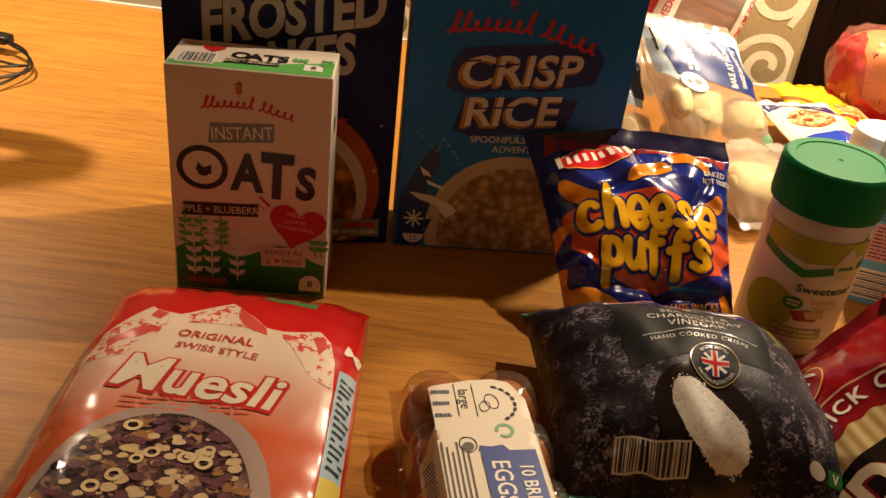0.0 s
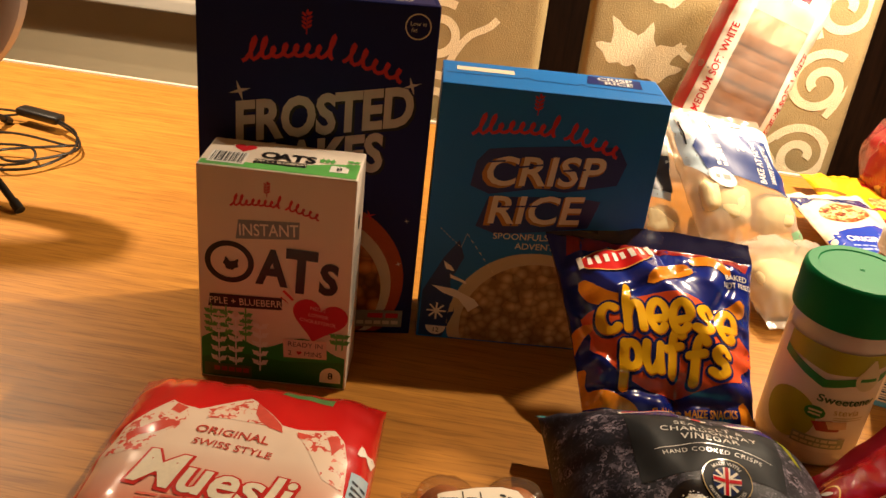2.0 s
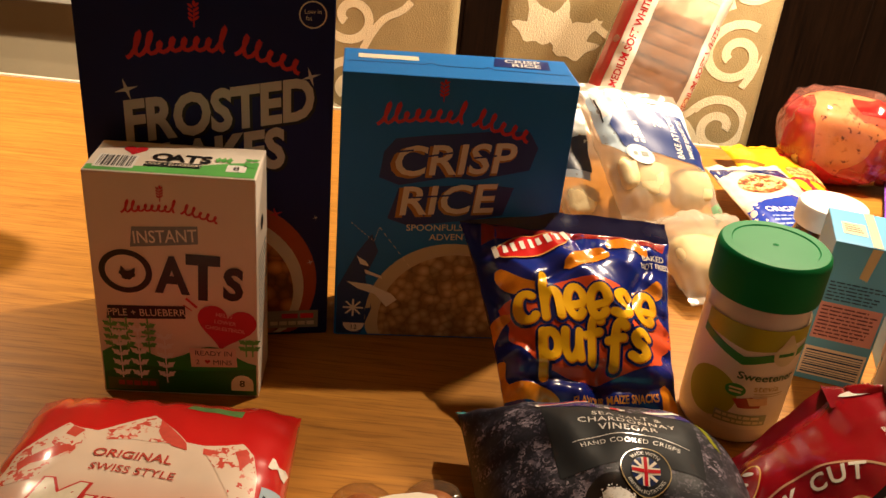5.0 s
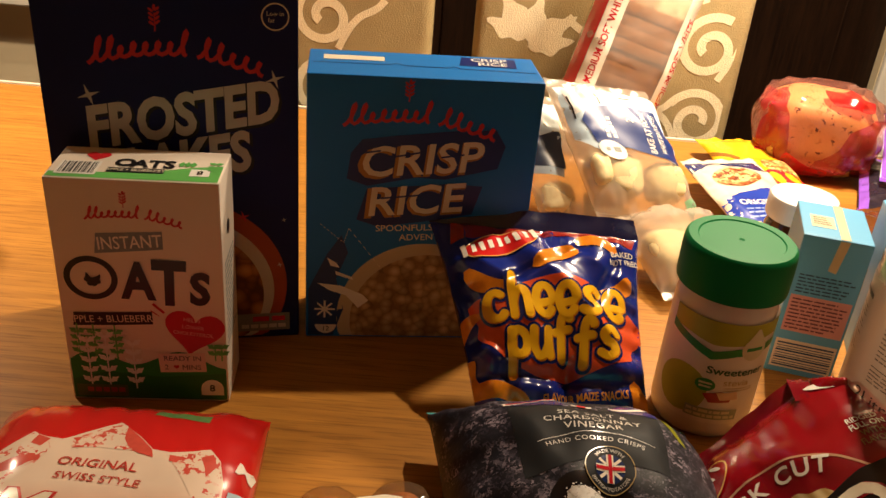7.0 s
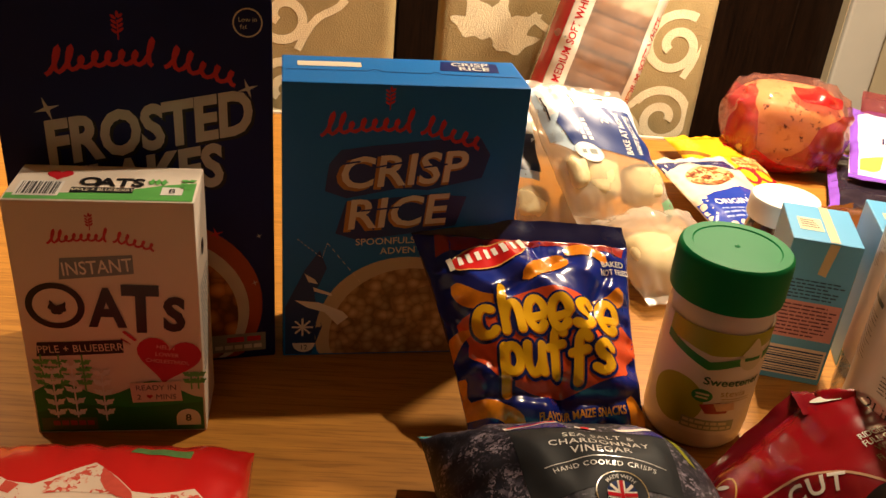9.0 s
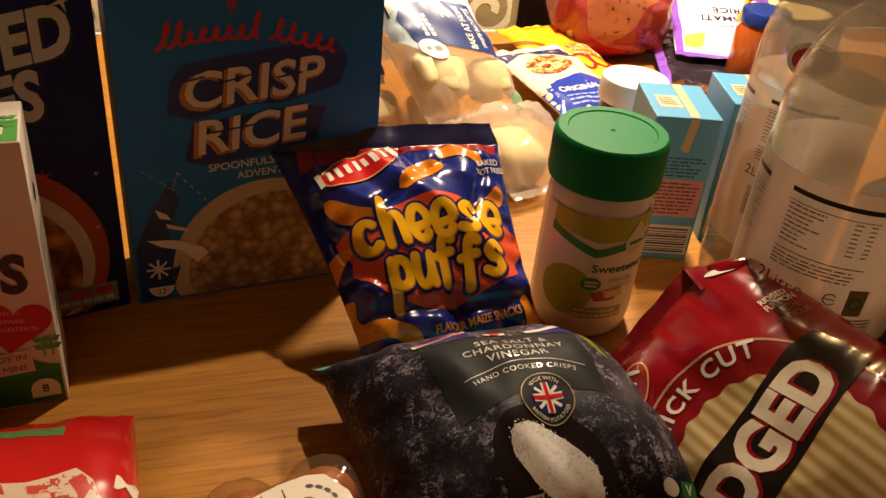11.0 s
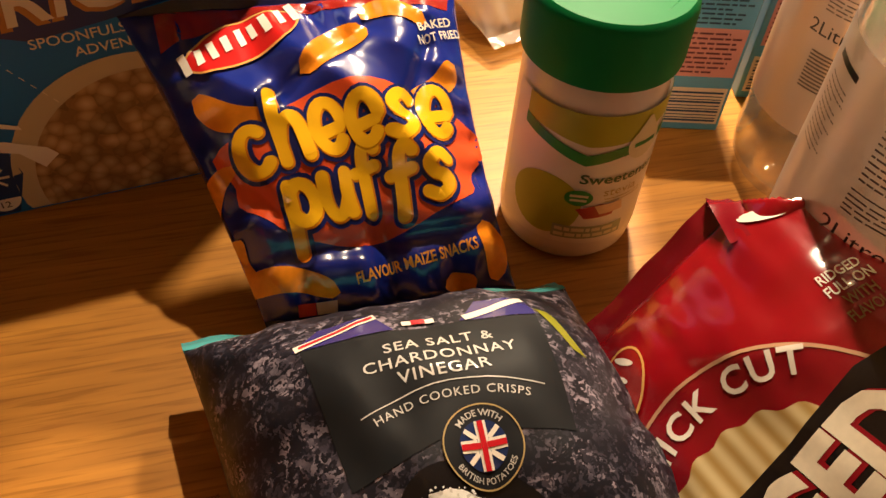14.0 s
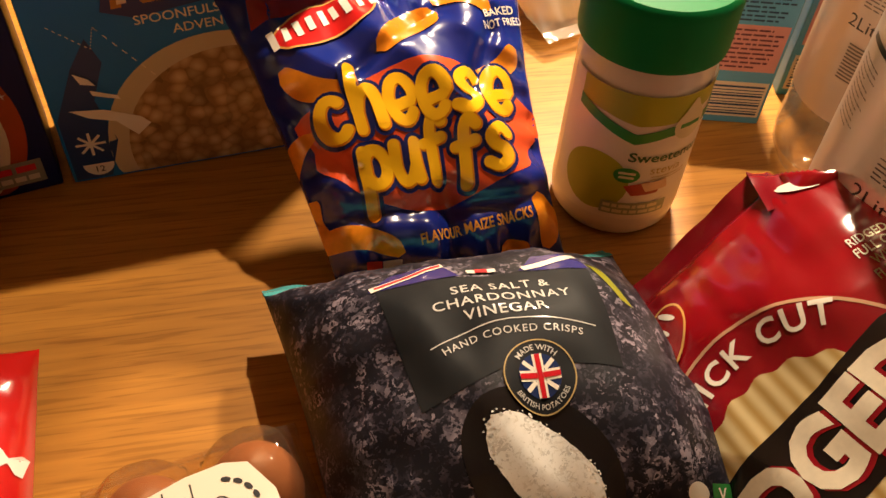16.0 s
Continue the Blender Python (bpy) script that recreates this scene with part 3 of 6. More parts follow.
lay("slogan", join(words("SPOONFULS OF", 0.0062, 0.090, 0.1145, 0.01, 0, 3, 1.05), words("ADVENTURE", 0.0062, 0.1045, 0.1060, 0.01, 0, 3, 1.05)), front, L1, CREAM, crisp, fine=FINE)
lay("bowl_picture", flat(*clip([oval(0.103, 0.022, 0.076, 0.077, 60)], 0.022, 0.002, 0.186, 0.2)), front, L1, mat("bowl_cream", "cbbd9d", 0.4, vary=0.05), crisp, "cream bowl", FINE)
lay("cereal_picture", flat(*clip([oval(0.107, 0.019, 0.068, 0.069, 60)], 0.03, 0.002, 0.186, 0.2)), front, L2, FLAKE, crisp, "crisped rice", FINE)
lay("splash_ground", flat([(0.002, 0.002), (0.024, 0.002), (0.033, 0.03), (0.026, 0.062), (0.036, 0.088), (0.03, 0.105), (0.018, 0.086), (0.002, 0.05)]), front, L1, CRDARK, crisp, fine=FINE)
for pts in ([(0.010, 0.057), (0.03, 0.055), (0.05, 0.046), (0.055, 0.040), (0.046, 0.032), (0.035, 0.045), (0.02, 0.050)], [(0.018, 0.083), (0.026, 0.078), (0.029, 0.073), (0.021, 0.075)], [(0.025, 0.070), (0.04, 0.064), (0.041, 0.061), (0.026, 0.066)]):
    lay("splash", flat(pts), front, L3, WHITEINK, crisp, "white milk splash")
for k, a in enumerate(range(0, 180, 45)):
    c, sn = 0.009 * math.cos(radians(a)), 0.009 * math.sin(radians(a))
    lay("star_ray", flat(*stroke([(0.0165 - c, 0.030 - sn), (0.0165 + c, 0.030 + sn)], 0.0018)), front, L3 + 0.00004 * k, WHITEINK, crisp)
lay("portion_badge", flat(oval(0.0175, 0.0135, 0.0095, 0.0095, 24, 0, 180, 360)), front, L2, WHITEINK, crisp)
lay("portion_number", words("12", 0.005, 0.0175, 0.0095), front, L3, INK, crisp)
lay("dotted_line", flat(*[s for (a, b) in (((0.012, 0.115), (0.032, 0.098)), ((0.032, 0.098), (0.036, 0.112)), ((0.036, 0.112), (0.066, 0.072))) for i in range(0, 14, 2) for s in stroke([(a[0] + (b[0] - a[0]) * i / 14, a[1] + (b[1] - a[1]) * i / 14), (a[0] + (b[0] - a[0]) * (i + 1) / 14, a[1] + (b[1] - a[1]) * (i + 1) / 14)], 0.0005)]), front, L2, CREAM, crisp)
lay("date_panel", flat(rect(0.012, 0.040, 0.062, 0.052)), top, L1, CREAM, crisp, "blank cream date panel")
lay("flap_edge", flat(*stroke([(0.004, 0.030), (0.066, 0.031), (0.072, 0.036), (0.078, 0.030), (0.115, 0.029), (0.119, 0.034), (0.124, 0.028), (0.187, 0.025)], 0.0012)), top, L1, CRDARK, crisp, "glued flap edge")
lay("top_title_ground", flat([(0.124, 0.038), (0.172, 0.036), (0.174, 0.060), (0.128, 0.062)]), top, L1, NAVY, crisp)
lay("top_title", join(words("CRISP", 0.009, 0.150, 0.055, 0.03, 0.1), words("RICE", 0.009, 0.152, 0.044, 0.03, 0.1)), top, L2, WHITEINK, crisp)

# frosted flakes box
W, D, H = 0.188, 0.075, 0.305
FRNAVY = mat("navy_carton", "141d58", 0.5, vary=0.08, scale=25, bump=0.05, bscale=300, spec=0.22)
frost, front, top, right, left = carton("cereal_box", (-0.2155, 0.6545), 14.2, W, D, H, FRNAVY, "tall navy frosted flakes cereal box behind the oats")
lay("side_panel", flat(rect(0.001, 0.002, D - 0.001, H - 0.004)), right, L1, mat("navy_side", "161b3c", 0.4), frost)
lay("maker_mark", flat(*squiggle(0.099, 0.2560, 0.130, 0.022, 11, 0.0032, -0.06, 0.012), *ear(0.084, 0.284, 0.0085)), front, L1, REDINK, frost, "red handwritten maker's mark", FINE)
SILVER = mat("silver_ink", "c9c3bc", 0.35, metal=0.0, vary=0.12, scale=80)
lay("title", join(words("FROSTED", 0.0330, 0.0985, 0.2125, 0.055, 0.20, 9, 0.77), words("FLAKES", 0.0330, 0.092, 0.1735, 0.055, 0.20, 9, 0.77)), front, L2, SILVER, frost, "silver title lettering FROSTED FLAKES", FINE)
lay("title_shadow", join(words("FROSTED", 0.0330, 0.1003, 0.2107, 0.07, 0.20, 9, 0.77), words("FLAKES", 0.0330, 0.094, 0.1717, 0.07, 0.20, 9, 0.77)), front, L1, mat("night_ink", "060818", 0.4), frost, fine=FINE)


def sparkle(x, y, r):
    return [(x + (r if i % 2 == 0 else r * 0.22) * math.cos(math.pi * i / 4 + 0.3), y + (r if i % 2 == 0 else r * 0.22) * math.sin(math.pi * i / 4 + 0.3)) for i in range(8)]


for q in ((0.033, 0.227, 0.009), (0.170, 0.240, 0.008), (0.172, 0.075, 0.003), (0.176, 0.118, 0.0025)):
    lay("sparkle", flat(sparkle(*q)), front, L3, SILVER, frost)
lay("red_spark", flat(sparkle(0.143, 0.122, 0.006)), front, L2, REDINK, frost)
lay("fat_badge", flat(*ring(0.171, 0.288, 0.0105, 0.0105, 0.0011)), front, L1, CREAM, frost)
lay("fat_badge_lettering", join(words("Low in", 0.0035, 0.171, 0.2905), words("fat", 0.0035, 0.168, 0.2855)), front, L1, CREAM, frost)
lay("bowl_rim", flat(*clip([oval(0.090, 0.055, 0.088, 0.084, 60)], 0.004, 0.003, 0.184, 0.3)), front, L1, mat("orange_bowl", "a8421f", 0.4, vary=0.15), frost, "orange bowl", FINE)
lay("bowl_milk", flat(*clip([oval(0.088, 0.050, 0.079, 0.075, 60)], 0.008, 0.003, 0.18, 0.3)), front, L2, mat("milk_ink", "d6cdbf", 0.4), frost, fine=FINE)
lay("flakes_picture", flat(*clip([oval(0.086, 0.046, 0.072, 0.068, 60)], 0.008, 0.003, 0.18, 0.3)), front, L3, puffed("corn_flake_picture", "6a3412", "c47a35", "e6ac68", 75), frost, "golden flakes", FINE)
lay("nutrition_strip", flat(rect(0.128, 0.008, 0.180, 0.026)), front, L4, mat("strip_grey", "8d8f86", 0.4), frost)
lay("nutrition_blocks", flat(*[rect(0.138 + k * 0.008, 0.011, 0.1445 + k * 0.008, 0.015) for k in range(5)]), front, 0.0015, mat("strip_pale", "d8d2c4", 0.4), frost)
lay("nutrition_marks", flat(rect(0.148, 0.018, 0.162, 0.023), rect(0.1645, 0.018, 0.176, 0.023)), front, 0.0015, REDINK, frost)
lay("top_panel", flat(rect(0.004, 0.004, W - 0.004, D - 0.004)), top, L1, mat("violet_blue", "1c2360", 0.4), frost)
lay("top_title", words("FLAKES", 0.012, 0.140, 0.014, 0.02, 0.2), top, L2, SILVER, frost)

# instant oats box
W, D, H = 0.121, 0.057, 0.192
PINKWHITE = mat("pinkish_white_carton", "e9dccd", 0.42, vary=0.04, scale=25, bump=0.05, bscale=300)
oats, front, top, right, left = carton("oats_box", (-0.191, 0.587), 5.6, W, D, H, PINKWHITE, "small white and green instant oats box")
lay("maker_mark", flat(*squiggle(0.060, 0.1635, 0.070, 0.0115, 10, 0.0016, -0.06, 0.005), *ear(0.0535, 0.1765, 0.0055)), front, L1, REDINK, oats, "red handwritten maker's mark", FINE)
lay("instant_ribbon", flat([(0.030, 0.1335), (0.079, 0.1385), (0.079, 0.153), (0.032, 0.150)]), front, L1, GREYINK, oats, fine=FINE)
lay("instant_lettering", words("INSTANT", 0.0105, 0.0550, 0.1440, 0.01, 0.05, 5, 0.78), front, L2, WHITEINK, oats, "INSTANT lettering", FINE)
lay("title_o", flat(*ring(0.0250, 0.1125, 0.0195, 0.0185, 0.0046, 40)), front, L1, INK, oats, "clock-shaped letter O", FINE)
lay("title_leaves", flat(leaf(0.025, 0.1055, 0.012, 0.003, 105), leaf(0.026, 0.1055, 0.012, 0.003, 60)), front, L1, INK, oats)
lay("title", join(words("A", 0.031, 0.0590, 0.1125, 0.05, 0, -2, 0.78), words("T", 0.037, 0.0815, 0.1115, 0.06, 0, -2, 0.75), words("S", 0.027, 0.1035, 0.1065, 0.06, 0, -3, 0.85)), front, L2, INK, oats, "black title lettering OATS", FINE)
lay("flavour_strip", flat([(0.0075, 0.070), (0.067, 0.0735), (0.067, 0.085), (0.009, 0.082)]), front, L1, INK, oats)
lay("flavour_lettering", words("APPLE + BLUEBERRY", 0.0065, 0.0375, 0.0778, 0, 0, 3, 0.86), front, L2, CREAM, oats, "APPLE + BLUEBERRY lettering")


def heart(cx, cy, s, turn=0.0):
    c, sn = math.cos(radians(turn)), math.sin(radians(turn))
    pts = []
    for i in range(36):
        a = 2 * math.pi * i / 36
        x, y = 16 * math.sin(a) ** 3 / 16 * s, (13 * math.cos(a) - 5 * math.cos(2 * a) - 2 * math.cos(3 * a) - math.cos(4 * a)) / 16 * s
        pts.append((cx + c * x - sn * y, cy + sn * x + c * y))
    return pts


lay("heart", flat(heart(0.0970, 0.0675, 0.0225, -12)), front, L1, REDINK, oats, "red heart", FINE)
lay("heart_lettering", join(words("HELPS", 0.0035, 0.096, 0.0780, 0, 0, -8), words("LOWER", 0.0035, 0.0965, 0.0715, 0, 0, -8), words("CHOLESTEROL", 0.0033, 0.0965, 0.0655, 0, 0, -8)), front, L2, mat("pale_pink_ink", "efb3b0", 0.4), oats)
lay("heart_rays", flat(*stroke([(0.068, 0.092), (0.076, 0.084)], 0.0022), *stroke([(0.066, 0.086), (0.072, 0.081)], 0.001)), front, L1, REDINK, oats)
hill = [(0.0015, 0.002)] + [(W * i / 20 * 0.975 + 0.0015, 0.043 + 0.007 * math.sin(i * 0.55) - 0.008 * abs(i / 20 - 0.5)) for i in range(21)] + [(W - 0.0015, 0.002)]
lay("hill", flat(hill), front, L1, GREENINK, oats, "green hill", FINE)
lay("hill_front", flat([(0.0015, 0.002), (0.0015, 0.020), (0.03, 0.028), (0.07, 0.024), (W - 0.0015, 0.028), (W - 0.0015, 0.002)]), front, L2, mat("deep_green_ink", "23702d", 0.35, vary=0.1), oats, fine=FINE)
for sx, sc, col in ((0.016, 1.25, WHITEINK), (0.030, 1.4, WHITEINK), (0.050, 1.2, WHITEINK)):
    lay("stalk", flat(*stroke([(sx, 0.012), (sx, 0.056 * sc * 0.8)], 0.0012), *[leaf(sx, 0.018 + k * 0.0075 * sc, 0.009, 0.0022, a) for k in range(5) for a in (40, 140)]), front, L3, col, oats)
for sx in (0.010, 0.022, 0.038, 0.112, 0.117):
    lay("fir", flat(*stroke([(sx, 0.04), (sx, 0.072 if sx < 0.05 else 0.055)], 0.0012), *[leaf(sx, 0.046 + k * 0.006, 0.007, 0.002, a) for k in range(4 if sx < 0.05 else 2) for a in (30, 150)]), front, L2, LIGHTGREEN, oats)
lay("ready_panel", flat([(0.0695, 0.029), (0.105, 0.030), (0.104, 0.048), (0.0685, 0.047)]), front, L4, mat("blush_ink", "eacabc", 0.4), oats)
lay("ready_lettering", join(words("READY IN", 0.0048, 0.0870, 0.0430), words("2", 0.0048, 0.0745, 0.0345), words("MINS", 0.0048, 0.0935, 0.0345)), front, 0.0015, mat("brown_ink", "5e3440", 0.4), oats)
lay("ready_mark", flat(heart(0.0820, 0.0348, 0.0022)), front, 0.0015, REDINK, oats)
lay("nutrition_strip", flat(rect(0.004, 0.004, 0.043, 0.0155)), front, L4, mat("olive_ink", "5a6b35", 0.4), oats)
lay("nutrition_blocks", flat(*[rect(0.012 + k * 0.006, 0.0085, 0.0168 + k * 0.006, 0.013) for k in range(5)]), front, 0.0015, mat("rose_ink", "b9503f", 0.4), oats)
lay("portion_badge", flat(oval(0.1085, 0.0135, 0.0088, 0.0088, 24, 0, 0, 180) + [(0.0997, 0.007), (0.1173, 0.007)]), front, 0.0014, WHITEINK, oats)
lay("portion_number", words("8", 0.0065, 0.1085, 0.0145, 0.02), front, 0.0017, INK, oats)
lay("top_band", flat([(0.0015, 0.0015), (W - 0.0015, 0.0015), (W - 0.0015, 0.030), (0.100, 0.026), (0.075, 0.017), (0.055, 0.012), (0.0015, 0.010)]), top, L1, LIGHTGREEN, oats, "green band along the lid")
lay("top_heart", flat(heart(0.028, 0.040, 0.0085)), top, L1, REDINK, oats)
lay("top_barcode_ground", flat(rect(0.006, 0.006, 0.034, 0.029)), top, L2, WHITEINK, oats)
lay("top_barcode", flat(*bars(0.008, 0.008, 0.032, 0.027, 4, 18)), top, L3, INK, oats)
lay("top_title", join(words("O", 0.013, 0.050, 0.030, 0.05), words("ATS", 0.013, 0.070, 0.029, 0.05)), top, L2, INK, oats)
lay("top_strip", flat(rect(0.040, 0.012, 0.080, 0.020)), top, L2, INK, oats)
lay("top_strip_lettering", words("APPLE + BLUEBERRY", 0.0045, 0.060, 0.016, 0, 0, 0, 0.75), top, L3, CREAM, oats)
lay("top_panel", flat(rect(0.098, 0.010, 0.112, 0.022)), top, L2, WHITEINK, oats)
lay("top_number", words("8", 0.007, 0.105, 0.016), top, L3, INK, oats)
lay("top_firs", flat(*[leaf(0.09 + 0.004 * k, 0.026, 0.009, 0.0022, 90) for k in range(3)], *[leaf(0.114, 0.02 + 0.006 * k, 0.006, 0.002, a) for k in range(3) for a in (30, 150)]), top, L2, LIGHTGREEN, oats)
lay("side_seal", flat(oval(0.028, 0.145, 0.006, 0.006, 24)), right, L1, INK, oats)
lay("side_print", flat(*lines(0.006, 0.05, 0.050, 0.125, 14, 0.4, 3)), right, L1, GREYINK, oats)

# ---- bags ----
def bag(name, m, b, film, label, category, group="", seal_film=None, nu=84, nv=96):
    o = thing(name, None, label, category, group, turn=m)
    part("bag_body", b.mesh(nu, nv), film, o, smooth=True)
    if b.seal:
        part("top_seal", b.seal_mesh(True), seal_film or film, o, "crimped seal", True)
        part("bottom_seal", b.seal_mesh(False), seal_film or film, o, "crimped seal", True)
    return o, b.front_of()


def sausage(x0, y0, x1, y1, w, bow=0.0, n=14):
    """A curved finger shape."""
    d = math.hypot(x1 - x0, y1 - y0)
    tx, ty = (x1 - x0) / d, (y1 - y0) / d
    up, low = [], []
    for i in range(n + 1):
        t = i / n
        r = w / 2 * math.sqrt(max(0.0, 1 - abs(2 * t - 1) ** 5)) * (1 + 0.12 * math.sin(5 * t + x0 * 90))
        b = bow * math.sin(math.pi * t)
        cx, cy = x0 + tx * d * t - ty * b, y0 + ty * d * t + tx * b
        up.append((cx - ty * r, cy + tx * r))
        low.append((cx + ty * r, cy - tx * r))
    return up[1:-1] + low[::-1]


def film_ink(name, colour, vary=0.08, scale=60):
    fresh = name not in MATS
    m = mat(name, colour, 0.2, vary=vary, scale=scale, coat=0.35, bump=0.03, bscale=60)
    if fresh:
        nt = m.node_tree
        co = nt.nodes.new("ShaderNodeTexCoord")
        n = nt.nodes.new("ShaderNodeTexNoise")
        n.noise_type = "RIDGED_MULTIFRACTAL"
        n.inputs["Scale"].default_value, n.inputs["Detail"].default_value, n.inputs["Distortion"].default_value = 17, 2, 0.5
        nt.links.new(co.outputs["Object"], n.inputs["Vector"])
        bp = nt.nodes.new("ShaderNodeBump")
        bp.inputs["Strength"].default_value, bp.inputs["Distance"].default_value = 0.28, 0.003
        nt.links.new(n.outputs["Fac"], bp.inputs["Height"])
        b = nt.nodes["Principled BSDF"]
        nt.links.new(bp.outputs[0], b.inputs["Normal"])
        nt.links.new(bp.outputs[0], b.inputs["Coat Normal"])
    return m


# cheese puffs
G = 0.0045
PUFFBLUE = film_ink("glossy_blue_film", "17267e", 0.1, 20)
puffs_bag = Bag(0.157, 0.168, 0.037, 0.024, 0.020, 0.05, 2, 0.0088, wide=lambda t: 1.0 + 0.14 * t, skew=-0.19, creases=((0.006, -0.045, 0.004, -0.080, 0.007, 0.010), (-0.070, -0.052, 0.066, -0.050, 0.006, 0.006), (0.030, 0.062, -0.030, 0.024, 0.004, 0.0035), (0.060, 0.050, 0.034, 0.010, 0.004, 0.004), (-0.075, 0.020, -0.045, -0.030, 0.005, 0.004)))
puffs, front = bag("snack_bag", axes((0.181, 0.6425, 0.8205), (1, -0.02, 0.0), (0, 0.80, 0.60)), puffs_bag, PUFFBLUE, "shiny blue cheese puffs bag leaning against a cereal box", "crisp bag", seal_film=film_ink("dark_navy_film", "14163c"))
ORANGE, PUFF = film_ink("red_orange_ink", "e2552b", 0.15, 90), film_ink("puff_orange_ink", "ef8a1f", 0.3, 160)
lay("red_header", flat([(-0.085, 0.059), (-0.06, 0.0665), (-0.03, 0.0725), (0.0, 0.0745), (0.04, 0.074), (0.066, 0.070), (0.070, 0.0815), (-0.087, 0.0815)]), front, L1, film_ink("header_red", "8f2018"), puffs, "red band under the top seal", G)
blob = [(0.006 + (0.068 + 0.004 * math.sin(5 * a) + 0.003 * math.sin(9 * a + 1)) * math.cos(a), -0.0105 + (0.038 + 0.004 * math.sin(4 * a + 2)) * math.sin(a)) for a in [2 * math.pi * i / 48 for i in range(48)]]
lay("orange_burst", flat(blob), front, L1, ORANGE, puffs, "orange burst behind the title", G)
for i, (q, bow, w) in enumerate((((-0.072, 0.031, -0.034, 0.016), -0.006, 0.0125), ((-0.018, 0.036, 0.020, 0.061), 0.003, 0.0135), ((0.016, 0.070, 0.052, 0.062), 0.005, 0.011), ((0.036, 0.020, 0.064, 0.038), -0.004, 0.012), ((-0.072, -0.032, -0.056, -0.004), 0.005, 0.011), ((-0.064, -0.066, -0.012, -0.0735), 0.006, 0.0125), ((0.066, -0.046, 0.073, -0.0785), 0.003, 0.013), ((-0.062, -0.040, -0.054, -0.062), -0.003, 0.012), ((0.044, -0.0745, 0.060, -0.0825), 0.001, 0.012))):
    lay("puff_picture", flat(sausage(*q, w, bow)), front, L2, PUFF, puffs, fine=G)
lay("mark_oval", flat(oval(-0.044, 0.0585, 0.031, 0.0125, 32, 22)), front, L3, film_ink("mark_red", "c9221f"), puffs, "red oval maker's mark", G)
lay("mark_rim", flat(*ring(-0.044, 0.0585, 0.0315, 0.013, 0.0012, 32, 22)), front, L4, film_ink("mark_gold", "d9a35a"), puffs, fine=G)
c22, s22 = math.cos(radians(24)), math.sin(radians(24))
for k in range(9):
    u0, tall = -0.034 + k * 0.0076, (0.0060, 0.0046, 0.0052, 0.0046, 0.0054, 0.0044, 0.0056, 0.0050, 0.0062)[k]
    lay("mark_bar", flat([(-0.044 + c22 * a - s22 * b, 0.0610 + s22 * a + c22 * b) for a, b in ((u0, -tall), (u0 + 0.0038, -tall), (u0 + 0.0048, tall), (u0 + 0.0010, tall))]), front, 0.0015, film_ink("mark_white", "efe6da"), puffs)


def arc(cx, cy, rx, ry, a0, a1, n=14):
    return [(cx + rx * math.cos(radians(a0 + (a1 - a0) * i / n)), cy + ry * math.sin(radians(a0 + (a1 - a0) * i / n))) for i in range(n + 1)]


def glide(pts, n=5):
    """A smooth pen path through a few points."""
    out = []
    for i in range(len(pts) - 1):
        p0, p1, p2, p3 = pts[max(i - 1, 0)], pts[i], pts[i + 1], pts[min(i + 2, len(pts) - 1)]
        for k in range(n):
            t = k / n
            out.append(tuple(0.5 * (2 * p1[d] + (p2[d] - p0[d]) * t + (2 * p0[d] - 5 * p1[d] + 4 * p2[d] - p3[d]) * t * t + (3 * p1[d] - p0[d] - 3 * p2[d] + p3[d]) * t ** 3) for d in (0, 1)))
    return out + [pts[-1]]


# Pen paths of fat round letters: x-height 1.
PEN = {
    "c": [arc(0.34, 0.5, 0.27, 0.36, 48, 312, 18)],
    "h": [glide([(0.16, 1.30), (0.13, 0.9), (0.10, 0.13)], 4), glide([(0.12, 0.48), (0.24, 0.76), (0.44, 0.82), (0.54, 0.60), (0.55, 0.13)])],
    "e": [[(0.10, 0.38), (0.32, 0.42), (0.54, 0.46)] + arc(0.33, 0.51, 0.27, 0.40, 4, 318, 22)],
    "s": [glide([(0.54, 0.74), (0.36, 0.87), (0.14, 0.73), (0.24, 0.55), (0.44, 0.44), (0.51, 0.26), (0.32, 0.12), (0.07, 0.22)])],
    "p": [glide([(0.14, 0.86), (0.11, 0.4), (0.05, -0.36)], 4), arc(0.34, 0.52, 0.25, 0.34, 150, -150, 18)],
    "u": [glide([(0.10, 0.86), (0.09, 0.42), (0.20, 0.15), (0.40, 0.17), (0.54, 0.42)]), glide([(0.57, 0.86), (0.55, 0.5), (0.58, 0.13)], 4)],
    "f": [glide([(0.56, 1.12), (0.42, 1.25), (0.28, 1.06), (0.25, 0.6), (0.22, 0.02)]), [(0.06, 0.74), (0.28, 0.78), (0.50, 0.82)]],
}


